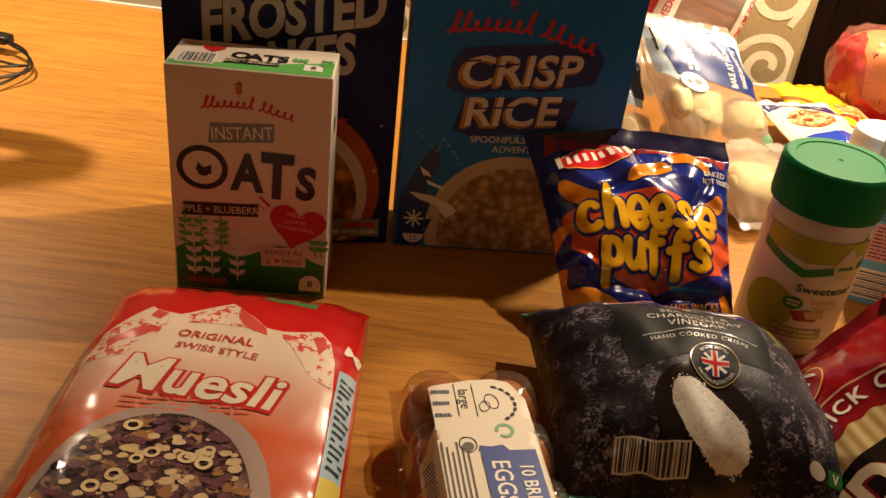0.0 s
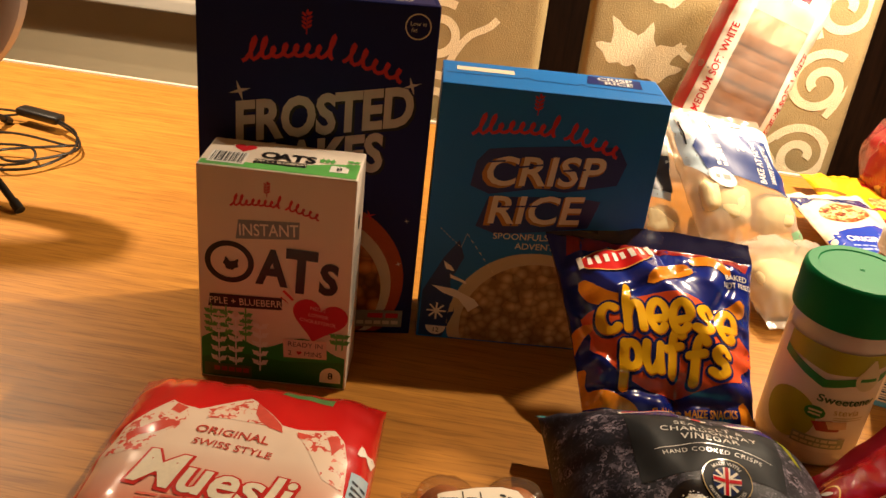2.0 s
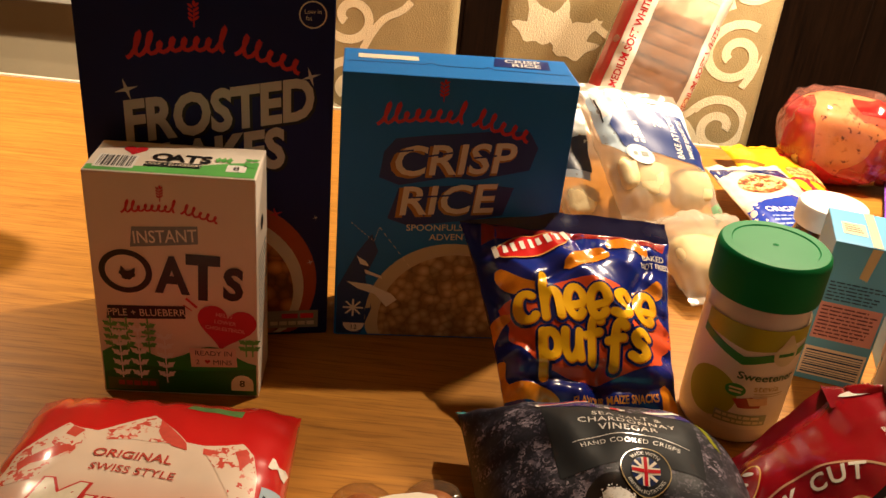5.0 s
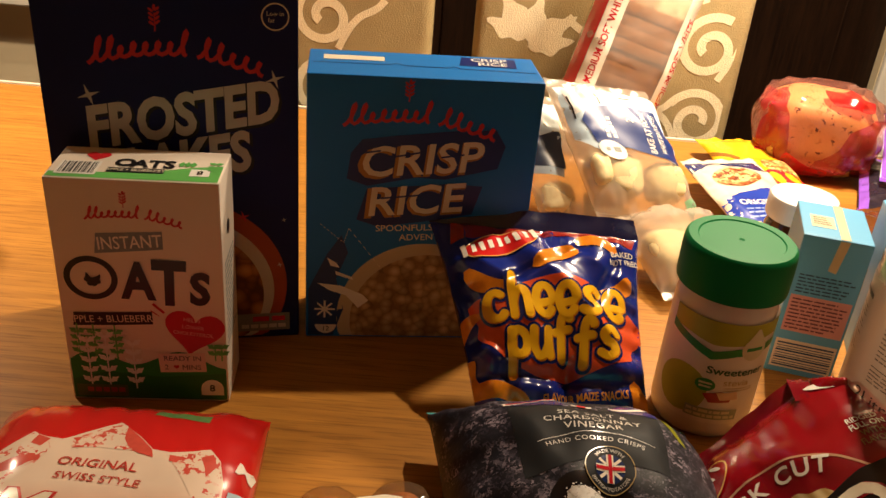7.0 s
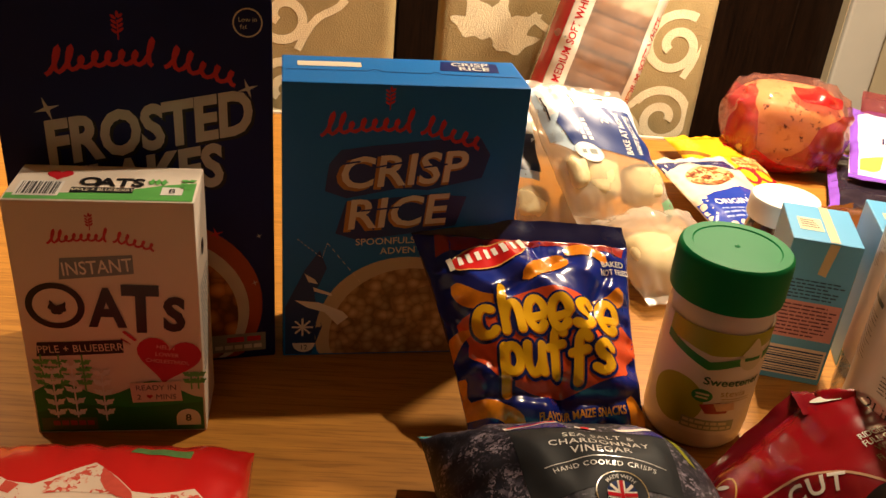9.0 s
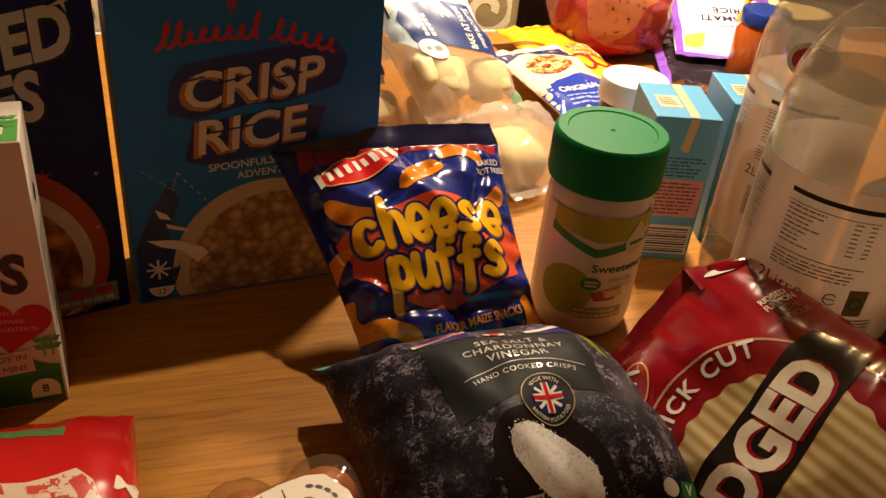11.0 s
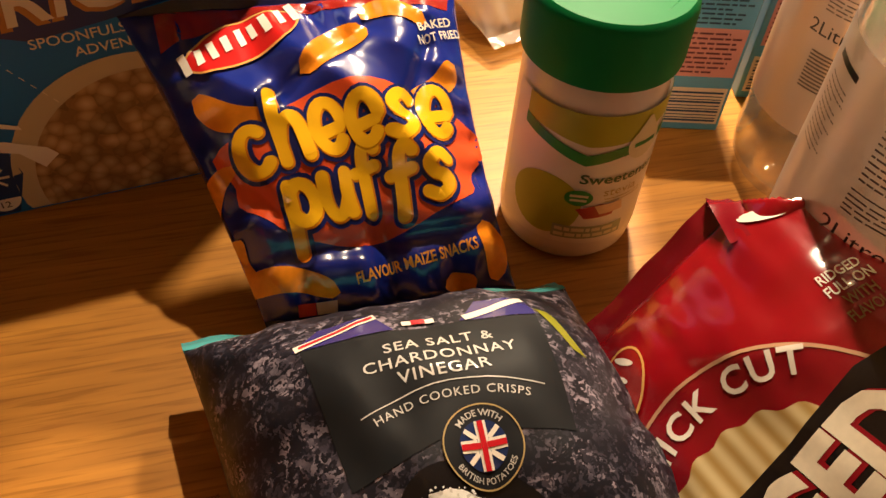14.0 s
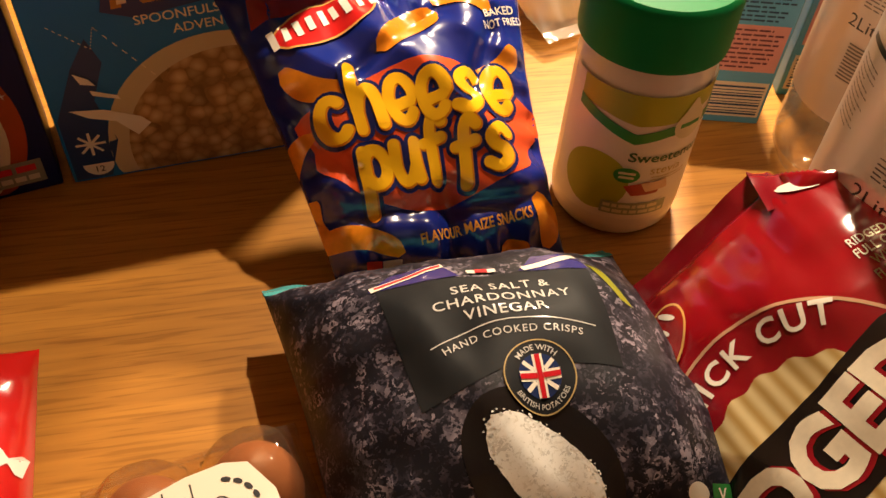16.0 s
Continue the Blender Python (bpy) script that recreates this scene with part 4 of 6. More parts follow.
def bubble(body, size, x, y, pen, turn=0.0, step=0.72, arch=0.0, drops=None):
    """Fat round-ended letters of x-height size, centred on x, y."""
    c, sn = math.cos(radians(turn)), math.sin(radians(turn))
    half = len(body) * step / 2
    out = []
    for k, ch in enumerate(body):
        lift = -arch * ((k + 0.5) * step - half) ** 2 + (drops or {}).get(k, 0.0)
        lean = -2 * arch * ((k + 0.5) * step - half)
        for m, path in enumerate(PEN[ch]):
            pts = []
            for px, py in path:
                gx, gy = (px - 0.33) * 0.86, (py - 0.5)
                gx, gy = gx - lean * gy, gy + lean * gx
                gx, gy = ((k + 0.5) * step - half + gx) * size, (gy + lift) * size
                pts.append((x + c * gx - sn * gy, y + sn * gx + c * gy))
            z = 0.00006 * (m + k % 2 * 2)
            for p, q in ((pts[0], pts[1]), (pts[-1], pts[-2])):
                a = math.degrees(math.atan2(p[1] - q[1], p[0] - q[0]))
                out.append([(u, v, z) for u, v in oval(p[0], p[1], pen / 2, pen / 2, 10, a, -90, 90)])
            out += [[(u, v, w + z) for u, v, w in quad] for quad in stroke(pts, pen)]
    return out


TITLE = (("cheese", 0.0295, 0.0010, 0.0090, 7, 0.05, None), ("puffs", 0.0275, 0.0090, -0.0235, 6, 0.03, {3: -0.14, 2: 0.04}))
for layer, pen, dx, dz, ink in (("title_edge", 0.0116, 0.0006, L3, "title_navy"), ("title_shade", 0.0073, 0.0005, 0.0012, "title_amber"), ("title", 0.0063, 0.0, 0.0015, "bright_yellow_ink")):
    for body, size, x, y, tr, ar, dr in TITLE:
        lay(layer, flat(*bubble(body, size, x + dx, y - dx, pen, tr, 0.635, ar, dr)), front, dz, film_ink(ink, {"title_navy": "16205e", "title_amber": "d98318"}.get(ink, "f3b81c"), 0.05), puffs, "yellow bubble lettering " + body if layer == "title" else "", G)
lay("flavour_lettering", words("FLAVOUR MAIZE SNACKS", 0.0058, 0.029, -0.0625, 0.03, 0, 9, 0.72), front, L3, film_ink("flavour_orange", "f2a23a"), puffs, "orange lettering along the foot", G)
lay("baked_lettering", join(words("BAKED", 0.0048, 0.056, 0.061, 0.02, 0, 12), words("NOT FRIED", 0.0048, 0.058, 0.0545, 0.02, 0, 12, 0.8)), front, L3, film_ink("mark_white", "efe6da"), puffs, "small white lettering BAKED NOT FRIED", G)
lay("foot_mark", flat(rect(-0.034, -0.0825, -0.025, -0.0765)), front, L3, REDINK, puffs, fine=G)
lay("foot_mark_pale", flat(rect(-0.0245, -0.0825, -0.014, -0.0765)), front, L3, film_ink("pale_blue_ink", "b9c3d8"), puffs, fine=G)

# sea salt crisps
CHARCOAL = speckle("charcoal_salt_film", "17161f", "8d828e", 0.24, 0.56, 330, 0.48, 0.0, third="3e3945", clump=48)
CHARCOAL.node_tree.nodes["Principled BSDF"].inputs["Specular IOR Level"].default_value = 0.25
TEAL = film_ink("teal_film", "4d9c9e")
black_bag = Bag(0.190, 0.165, 0.066, 0.03, 0.012, 0.04, 5, 0.0050, skew=-0.16)
black, front = bag("crisp_bag", axes((0.196, 0.468, 0.787), (1, -0.015, 0.02), (0, 1, 0.08)), black_bag, CHARCOAL, "dark grey hand cooked crisps bag lying on the table", "crisp bag", seal_film=TEAL)
fold = Matrix.Translation((0, 0.0825, 0)) @ Matrix.Rotation(radians(-38), 4, "X") @ Matrix.Translation((0, -0.0825, 0))
for ob in black.children:
    if ob.name.startswith("top_seal"):
        ob.matrix_local = fold
SLATE = mat("slate_label_ink", "1c1d20", 0.55, vary=0.1, scale=30, spec=0.16)
lay("label_panel", flat([(-0.055, 0.040), (0.046, 0.0405), (0.0435, -0.019), (0.020, -0.0145), (-0.003, -0.012), (-0.022, -0.018), (-0.0435, -0.024)]), front, L1, SLATE, black, "plain slate label panel", G)
for strip in ([(-0.058, 0.040), (-0.016, 0.0405), (-0.024, 0.0535), (-0.046, 0.0525)], [(0.012, 0.0405), (0.046, 0.0405), (0.043, 0.053), (0.022, 0.0535)]):
    lay("flag_strip", flat(strip), front, L2, film_ink("flag_violet", "3a3577"), black, fine=G)
lay("flag_strip_white", flat(*stroke([(-0.057, 0.0408), (-0.022, 0.0515)], 0.0036), *stroke([(0.014, 0.0418), (0.043, 0.0512)], 0.0036), rect(-0.012, 0.0425, 0.002, 0.0455)), front, L3, film_ink("mark_white", "efe6da"), black, fine=G)
lay("flag_strip_red", flat(*stroke([(-0.055, 0.0414), (-0.023, 0.0512)], 0.0014), rect(-0.008, 0.0425, -0.002, 0.0455)), front, L4, REDINK, black, fine=G)
PALE = film_ink("pale_grey_ink", "cfcbc6")
lay("flavour_title", join(words("SEA SALT &", 0.0053, 0.0, 0.0295, 0.01, 0, 0, 1.12, space=1.12), words("CHARDONNAY", 0.0053, -0.001, 0.0215, 0.01, 0, 0, 1.12, space=1.12), words("VINEGAR", 0.0053, -0.001, 0.0140, 0.01, 0, 0, 1.12, space=1.12)), front, L2, PALE, black, "pale lettering SEA SALT & CHARDONNAY VINEGAR", G)
lay("cooked_lettering", words("HAND COOKED CRISPS", 0.0036, -0.001, 0.0035, 0.0, 0, 0, 1.05, space=1.15, bend=0.09), front, L2, PALE, black, "pale lettering HAND COOKED CRISPS", G)
lay("label_line", flat(*stroke([(-0.036 + 0.0072 * i, 0.001 + 0.0075 * math.sin(math.pi * i / 10)) for i in range(11)], 0.0005)), front, L2, PALE, black, fine=G)
lay("olive_corner", flat([(0.0465, 0.045), (0.052, 0.043), (0.061, 0.016), (0.056, 0.020)]), front, L1, film_ink("olive_film", "8b8a2c"), black, fine=G)
fx, fy = 0.0065, -0.0185
lay("flag_badge", flat(oval(fx, fy, 0.0155, 0.0155, 40)), front, 0.0010, SLATE, black, "round dark badge", G)
lay("flag_badge_rim", flat(*ring(fx, fy, 0.0155, 0.0155, 0.0006)), front, 0.0013, film_ink("badge_gold", "b39b6b"), black, fine=G)
lay("flag_blue", flat(oval(fx, fy, 0.0092, 0.0092, 36)), front, 0.0013, film_ink("flag_blue", "23325f"), black, fine=G)
for cross in (rect(fx - 0.0022, fy - 0.0088, fx + 0.0022, fy + 0.0088), rect(fx - 0.0088, fy - 0.0022, fx - 0.0023, fy + 0.0022), rect(fx + 0.0023, fy - 0.0022, fx + 0.0088, fy + 0.0022)):
    lay("flag_white", flat(cross), front, 0.0016, film_ink("mark_white", "efe6da"), black, fine=G)
for sx in (-1, 1):
    for sy in (-1, 1):
        lay("flag_white", flat(*stroke([(fx + sx * 0.0066, fy + sy * 0.006), (fx + sx * 0.0024, fy + sy * 0.0024)], 0.0018)), front, 0.0016, film_ink("mark_white", "efe6da"), black, fine=G)
lay("flag_red", flat(rect(fx - 0.0011, fy - 0.0088, fx + 0.0011, fy + 0.0088), rect(fx - 0.0088, fy - 0.0011, fx - 0.0012, fy + 0.0011), rect(fx + 0.0012, fy - 0.0011, fx + 0.0088, fy + 0.0011)), front, 0.0019, film_ink("flag_red", "c5202c"), black, fine=G)
lay("badge_lettering", join(words("MADE WITH", 0.0026, fx, fy + 0.0121, 0.01, 0, 0, 1.0, bend=0.0108), words("BRITISH POTATOES", 0.0023, fx, fy - 0.0121, 0.01, 0, 0, 0.95, bend=-0.0122)), front, 0.0013, PALE, black, "lettering MADE WITH BRITISH POTATOES", G)
lay("dish_picture", flat(oval(0.002, -0.053, 0.037, 0.0255, 44, -42)), front, L1, film_ink("dish_black", "17171c"), black, "black dish", G)
salt_out = [(0.003 + r * (math.cos(radians(-42)) * math.cos(a) * 0.0285 - math.sin(radians(-42)) * math.sin(a) * 0.0135), -0.053 + r * (math.sin(radians(-42)) * math.cos(a) * 0.0285 + math.cos(radians(-42)) * math.sin(a) * 0.0135)) for a, r in [(2 * math.pi * i / 60, 1 + 0.012 * math.sin(i * 0.9) + 0.010 * math.sin(i * 2.1)) for i in range(60)]]
lay("salt_picture", flat(salt_out), front, L2, speckle("salt_picture_ink", "d9d7d2", "fdfcf8", 0.02, 0.16, 420, 0.4, 0.2, third="ebe9e2", clump=120), black, "heap of white salt flakes", G)
rnd = random.Random(23)
grains = []
for k in range(150):
    a, r = rnd.uniform(0, 6.283), rnd.uniform(0.88, 1.07)
    gx, gy, g = 0.0285 * r * math.cos(a), 0.0135 * r * math.sin(a), rnd.uniform(0.0003, 0.0007)
    cx, cy = 0.003 + 0.743 * gx + 0.669 * gy, -0.053 - 0.669 * gx + 0.743 * gy
    grains.append([(cx + g * math.cos(b + a), cy + g * rnd.uniform(0.6, 1.2) * math.sin(b + a)) for b in (0, 1.3, 2.5, 3.9, 5.1)])
tagged(lay("salt_grains", flat(*grains), front, L3, MATS["salt_picture_ink"], black, fine=0), "loose salt grains", kind="stuff")
lay("barcode_ground", flat(rect(-0.052, -0.0765, -0.0075, -0.063)), front, 0.0012, film_ink("barcode_white", "e9e4da"), black, fine=G)
for strip in bars(-0.0505, -0.0757, -0.009, -0.0638, 8, 24):
    lay("barcode_bar", flat(strip), front, 0.0017, INK, black, fine=0.003)
lay("foot_badge", flat(oval(0.068, -0.0665, 0.0055, 0.0035, 20)), front, L1, film_ink("barcode_white", "e9e4da"), black, fine=G)
lay("vegetarian_badge", flat(rect(0.0755, -0.070, 0.085, -0.063)), front, L1, film_ink("badge_green", "2f7d3b"), black, fine=G)
lay("vegetarian_letter", words("V", 0.0045, 0.0802, -0.0665, 0.03), front, L2, film_ink("mark_white", "efe6da"), black)

# red ridged crisps
RED = film_ink("glossy_red_film", "8c0c16", 0.08, 20)
red_bag = Bag(0.178, 0.235, 0.036, 0.03, 0.013, 0.04, 9, 0.0040)
N = Vector((-0.703, -0.161, 0.693))
U = Vector((0.664, 0.204, 0.719))
V = N.cross(U)
redbag, front = bag("crisp_bag", axes(Vector((0.31, 0.45, 0.85)) - 0.031 * N - 0.014 * U - 0.048 * V, U, V), red_bag, RED, "glossy red ridged crisps bag leaning on a bottle", "crisp bag", seal_film=film_ink("deep_red_film", "7c101c"))
fold_n = Vector((0.80, 0.60, 0))
for ob in redbag.children:  # the top corner is folded over to the front
    for v in ob.data.vertices:
        over = v.co.dot(fold_n) - 0.1215
        if over > 0:
            v.co += fold_n * over * (math.cos(radians(150)) - 1) + Vector((0, 0, 0.004 + over * 0.5))
CX, CY = -0.010, -0.022
lay("round_panel", flat(oval(CX, CY, 0.0745, 0.0855, 72)), front, L1, film_ink("panel_red", "84101b"), redbag, "darker red round panel", G)
lay("round_rim", flat(*ring(CX, CY, 0.0755, 0.0865, 0.0016, 72)), front, L2, film_ink("rim_tan", "c79a7a"), redbag, fine=G)
RIDGE = mat("ridged_crisp_ink", "dcc48c", 0.25, vary=0.1, scale=40, coat=0.5)
wave = RIDGE.node_tree.nodes.new("ShaderNodeTexWave")
wave.inputs["Scale"].default_value, wave.inputs["Distortion"].default_value = 38, 0.6
cor = RIDGE.node_tree.nodes.new("ShaderNodeValToRGB")
cor.color_ramp.elements[0].color, cor.color_ramp.elements[1].color = rgb("a88a52"), rgb("cfbb8c")
tco = RIDGE.node_tree.nodes.new("ShaderNodeTexCoord")
RIDGE.node_tree.links.new(tco.outputs["Object"], wave.inputs["Vector"])
RIDGE.node_tree.links.new(wave.outputs["Fac"], cor.inputs[0])
RIDGE.node_tree.links.new(cor.outputs[0], RIDGE.node_tree.nodes["Principled BSDF"].inputs["Base Color"])
lay("crisp_picture", flat([(CX + (0.0570 + 0.0012 * math.sin(22 * a)) * math.cos(a), CY + (0.0590 + 0.0012 * math.sin(22 * a)) * math.sin(a)) for a in [2 * math.pi * i / 132 for i in range(132)]]), front, L2, RIDGE, redbag, "scalloped ridged crisp", G)
lay("arc_lettering", words("THICK CUT", 0.0115, CX + 0.003, CY + 0.0745, 0.03, 0, 0, 1.0, bend=0.0725, space=1.2), front, L3, film_ink("mark_white", "efe6da"), redbag, "white arched lettering THICK CUT", G)
lay("arc_lettering_low", words("VARIETY", 0.0085, CX + 0.036, CY - 0.0605, 0.02, 0, 40, 1.0, bend=-0.070, space=1.05), front, L3, film_ink("mark_white", "efe6da"), redbag, "white lettering VARIETY", G)
band = [(-0.088, -0.030), (-0.05, -0.0295), (0.0, -0.0305), (0.045, -0.0290), (0.078, -0.0275), (0.081, -0.012), (0.079, 0.009), (0.06, 0.0135), (0.02, 0.0125), (-0.03, 0.0145), (-0.088, 0.013)]
cb, sb = math.cos(radians(8)), math.sin(radians(8))
lay("title_band", flat([(0.06 + cb * (x * 0.94 - 0.066) - sb * (y * 0.98 + 0.008), 0.004 + sb * (x * 0.94 - 0.066) + cb * (y * 0.98 + 0.008)) for x, y in band]), front, L3, film_ink("band_black", "131114"), redbag, "rough black band", G)
lay("title_shadow", words("RIDGED", 0.0290, -0.0110, -0.0062, 0.085, 0.0, 8, 0.90), front, L4, film_ink("title_red", "8c1520"), redbag, fine=G)
lay("title", words("RIDGED", 0.0290, -0.0125, -0.0050, 0.062, 0.0, 8, 0.90), front, 0.0015, film_ink("title_cream", "dfd3bc", 0.12, 300), redbag, "cream block lettering RIDGED", G)
lay("mark_oval", flat(oval(-0.031, 0.082, 0.021, 0.013, 28, 35)), front, L4, film_ink("mark_red_deep", "8f1a17"), redbag, fine=G)
for k in range(4):
    lay("mark_bar", flat(oval(-0.041 + 0.0068 * k, 0.0775 + 0.0047 * k, 0.0016, 0.0060, 12, 35)), front, 0.0015, film_ink("mark_white", "efe6da"), redbag)
lay("mark_rim", flat(*ring(-0.031, 0.082, 0.0215, 0.0135, 0.0012, 32, 35)), front, 0.0014, film_ink("mark_gold", "d9a35a"), redbag, fine=G)
lay("side_lettering", join(words("RIDGED", 0.0050, 0.0690, 0.0575, 0.02, 0, -4, 0.70), words("FULL ON", 0.0050, 0.0690, 0.0510, 0.02, 0, -4, 0.70)), front, L2, film_ink("mark_white", "efe6da"), redbag, "white lettering RIDGED FULL ON", G)
lay("side_lettering_gold", join(words("WITH", 0.0050, 0.0690, 0.0445, 0.02, 0, -4, 0.70), words("FLAVOUR", 0.0050, 0.0685, 0.0380, 0.02, 0, -4, 0.62)), front, L2, film_ink("dull_gold", "8f6a3c"), redbag, "gold lettering WITH FLAVOUR", G)
lay("green_panel", flat([(0.040, -0.115), (0.082, -0.115), (0.083, -0.042), (0.070, -0.042), (0.056, -0.052), (0.049, -0.075)]), front, L4, film_ink("badge_green", "2f7d3b"), redbag, "green corner panel", G)
lay("fold_mark", flat(oval(0.0655, 0.100, 0.011, 0.0030, 24, -38)), front, L3, film_ink("mark_white", "efe6da"), redbag, "white mark at the folded top corner", G)

# muesli
MUESLIRED = film_ink("red_muesli_film", "c21f1c", 0.06, 20)
muesli_bag = Bag(0.186, 0.285, 0.033, 0.024, 0.0, 0.0, 14, 0.0022, power=5)
muesli, front = bag("muesli_bag", axes((-0.109, 0.400, 0.775), (1, 0.07, 0), (0, 1, 0)), muesli_bag, MUESLIRED, "red and white muesli bag lying flat on the table", "muesli bag")
dy = 0.010
SNOW = film_ink("snow_ink", "dfc8b4", 0.06)
nt = SNOW.node_tree  # the printed ground turns from snow to salmon towards the foot
co, sep, fade, mixed = nt.nodes.new("ShaderNodeTexCoord"), nt.nodes.new("ShaderNodeSeparateXYZ"), nt.nodes.new("ShaderNodeMapRange"), nt.nodes.new("ShaderNodeMix")
mixed.data_type = "RGBA"
fade.inputs[1].default_value, fade.inputs[2].default_value = 0.040, -0.030
nt.links.new(co.outputs["Object"], sep.inputs[0])
nt.links.new(sep.outputs["Y"], fade.inputs[0])
nt.links.new(fade.outputs[0], mixed.inputs[0])
base_in = nt.nodes["Principled BSDF"].inputs["Base Color"]
nt.links.new(base_in.links[0].from_socket, mixed.inputs[6])
mixed.inputs[7].default_value = rgb("c9603c")
nt.links.new(mixed.outputs[2], base_in)
mount = [(-0.086, 0.02), (-0.080, 0.048), (-0.066, 0.066), (-0.056, 0.077), (-0.050, 0.072), (-0.036, 0.070), (-0.024, 0.079), (-0.012, 0.087), (-0.004, 0.0915), (0.004, 0.084), (0.014, 0.074), (0.024, 0.062), (0.036, 0.060), (0.050, 0.063), (0.060, 0.067), (0.068, 0.058), (0.073, 0.04), (0.075, 0.01), (0.074, -0.06), (0.066, -0.13), (-0.070, -0.13), (-0.082, -0.06)]
lay("mountain", flat([(x + 0.003, y + dy) for x, y in mount]), front, L1, SNOW, muesli, "snowy mountain picture", G)
for pts in ([(0.002, 0.086), (0.014, 0.073), (0.024, 0.061), (0.026, 0.054), (0.016, 0.057), (0.008, 0.064), (0.003, 0.073)], [(-0.052, 0.073), (-0.043, 0.069), (-0.047, 0.061), (-0.054, 0.064)], [(-0.060, 0.050), (-0.048, 0.054), (-0.044, 0.050), (-0.056, 0.040), (-0.068, 0.037), (-0.072, 0.030), (-0.076, 0.040), (-0.066, 0.046)], [(0.056, 0.057), (0.063, 0.062), (0.067, 0.052), (0.062, 0.040), (0.060, 0.048)], [(-0.030, 0.072), (-0.024, 0.074), (-0.026, 0.068)], [(0.036, 0.057), (0.044, 0.056), (0.042, 0.050), (0.037, 0.051)], [(0.047, 0.060), (0.052, 0.060), (0.048, 0.055)]):
    lay("rock_patch", flat([(x + 0.003, y + dy) for x, y in pts]), front, L2, film_ink("rock_red_ink", "c85043", 0.2, 200), muesli, fine=G)
ROCKY = speckle("rocky_snow_ink", "c85043", "dfc8b4", 0.11, 0.17, 230, 0.25, 0.3, third="dc8f7c", clump=75)
for pts in ([(-0.082, 0.018), (-0.079, 0.046), (-0.066, 0.064), (-0.056, 0.075), (-0.046, 0.071), (-0.040, 0.060), (-0.046, 0.042), (-0.060, 0.022)], [(-0.030, 0.071), (-0.012, 0.085), (-0.004, 0.0895), (0.004, 0.082), (0.014, 0.072), (0.024, 0.060), (0.020, 0.058), (-0.010, 0.064), (-0.028, 0.062)], [(0.034, 0.058), (0.050, 0.061), (0.060, 0.065), (0.068, 0.056), (0.072, 0.040), (0.073, 0.012), (0.060, 0.016), (0.046, 0.040)]):
    lay("rocky_slope", flat([(x + 0.003, y + dy) for x, y in pts]), front, L2 - 0.0001, ROCKY, muesli, "rocky snow slope", G)
lay("origin_lettering", join(words("ORIGINAL", 0.0078, -0.003, 0.0565, 0.02, 0, -7, 1.05), words("SWISS STYLE", 0.0066, 0.0005, 0.0425, 0.01, 0, -7, 1.08)), front, L3, film_ink("brick_ink", "b7453a"), muesli, "red lettering ORIGINAL SWISS STYLE", G)
lay("title_shadow", words("Muesli", 0.0300, -0.004, 0.0115, 0.10, 0.12, -8, 0.98), front, L3, film_ink("title_red2", "bb2f2a"), muesli, fine=G)
lay("title", words("Muesli", 0.0300, -0.004, 0.0123, 0.03, 0.12, -8, 0.98), front, L4, film_ink("title_cream", "dfd3bc", 0.12, 300), muesli, "cream title lettering Muesli", G)
lay("small_print", flat(*lines(-0.045, -0.017, 0.035, -0.004, 3, 0.45, 5, 0.1)), front, L3, film_ink("print_rose", "cf6a58"), muesli)
lay("bowl_picture", flat(oval(-0.008, -0.095, 0.066, 0.086, 60)), front, L3, film_ink("bowl_grey_ink", "a8938a", 0.10), muesli, "pale bowl", G)
lay("mix_picture", flat([(x, y) for x, y in oval(-0.010, -0.099, 0.058, 0.080, 60)]), front, L4, speckle("muesli_mix_ink", "2a1720", "b08a68", 0.10, 0.60, 230, 0.35, 0.3, third="5e4040", clump=90), muesli, "oat and dark fruit mix", G)
rnd = random.Random(4)
heap = {kind: [] for kind in ("oat_ink", "bran_ink", "berry_ink", "mauve_ink", "nut_ink")}
for k in range(330):
    a, r = rnd.uniform(0.0, 6.283), math.sqrt(rnd.uniform(0.0, 0.94))
    x, y = -0.010 + 0.057 * r * math.cos(a), -0.099 + 0.079 * r * math.sin(a)
    g, spin, kind = rnd.uniform(0.0022, 0.0052), rnd.uniform(0, 6.283), rnd.choice(("oat_ink", "oat_ink", "bran_ink", "berry_ink", "mauve_ink", "mauve_ink"))
    heap[kind].append([(x + g * rnd.uniform(0.75, 1.1) * math.cos(b + spin), y + g * 0.72 * rnd.uniform(0.7, 1.1) * math.sin(b + spin), 0.00004 * (k % 12)) for b in (0, 0.8, 1.6, 2.4, 3.1, 3.9, 4.7, 5.5)])
for k in range(9):
    a, r, g = rnd.uniform(0.3, 2.8), rnd.uniform(0.3, 0.9), rnd.uniform(0.0036, 0.0052)
    heap["nut_ink"] += [[(u, v, 0.0006) for u, v in q] for q in ring(-0.010 + 0.055 * r * math.cos(a), -0.095 + 0.076 * r * math.sin(a), g * 1.1, g, g * 0.5, 16)]
for kind, shade in (("oat_ink", "cdb48c"), ("bran_ink", "9a6f4a"), ("berry_ink", "24161f"), ("mauve_ink", "6b4650"), ("nut_ink", "d8c093")):
    tagged(lay("muesli_mix", flat(*heap[kind]), front, 0.0015, film_ink(kind, shade, 0.25, 300), muesli, fine=0), kind="stuff")
lay("side_panel", flat([(0.0795, 0.045), (0.0905, 0.050), (0.0905, -0.130), (0.0780, -0.130)]), front, L2, film_ink("pale_blue_panel", "a9c0cf", 0.06), muesli, "pale blue side panel", G)
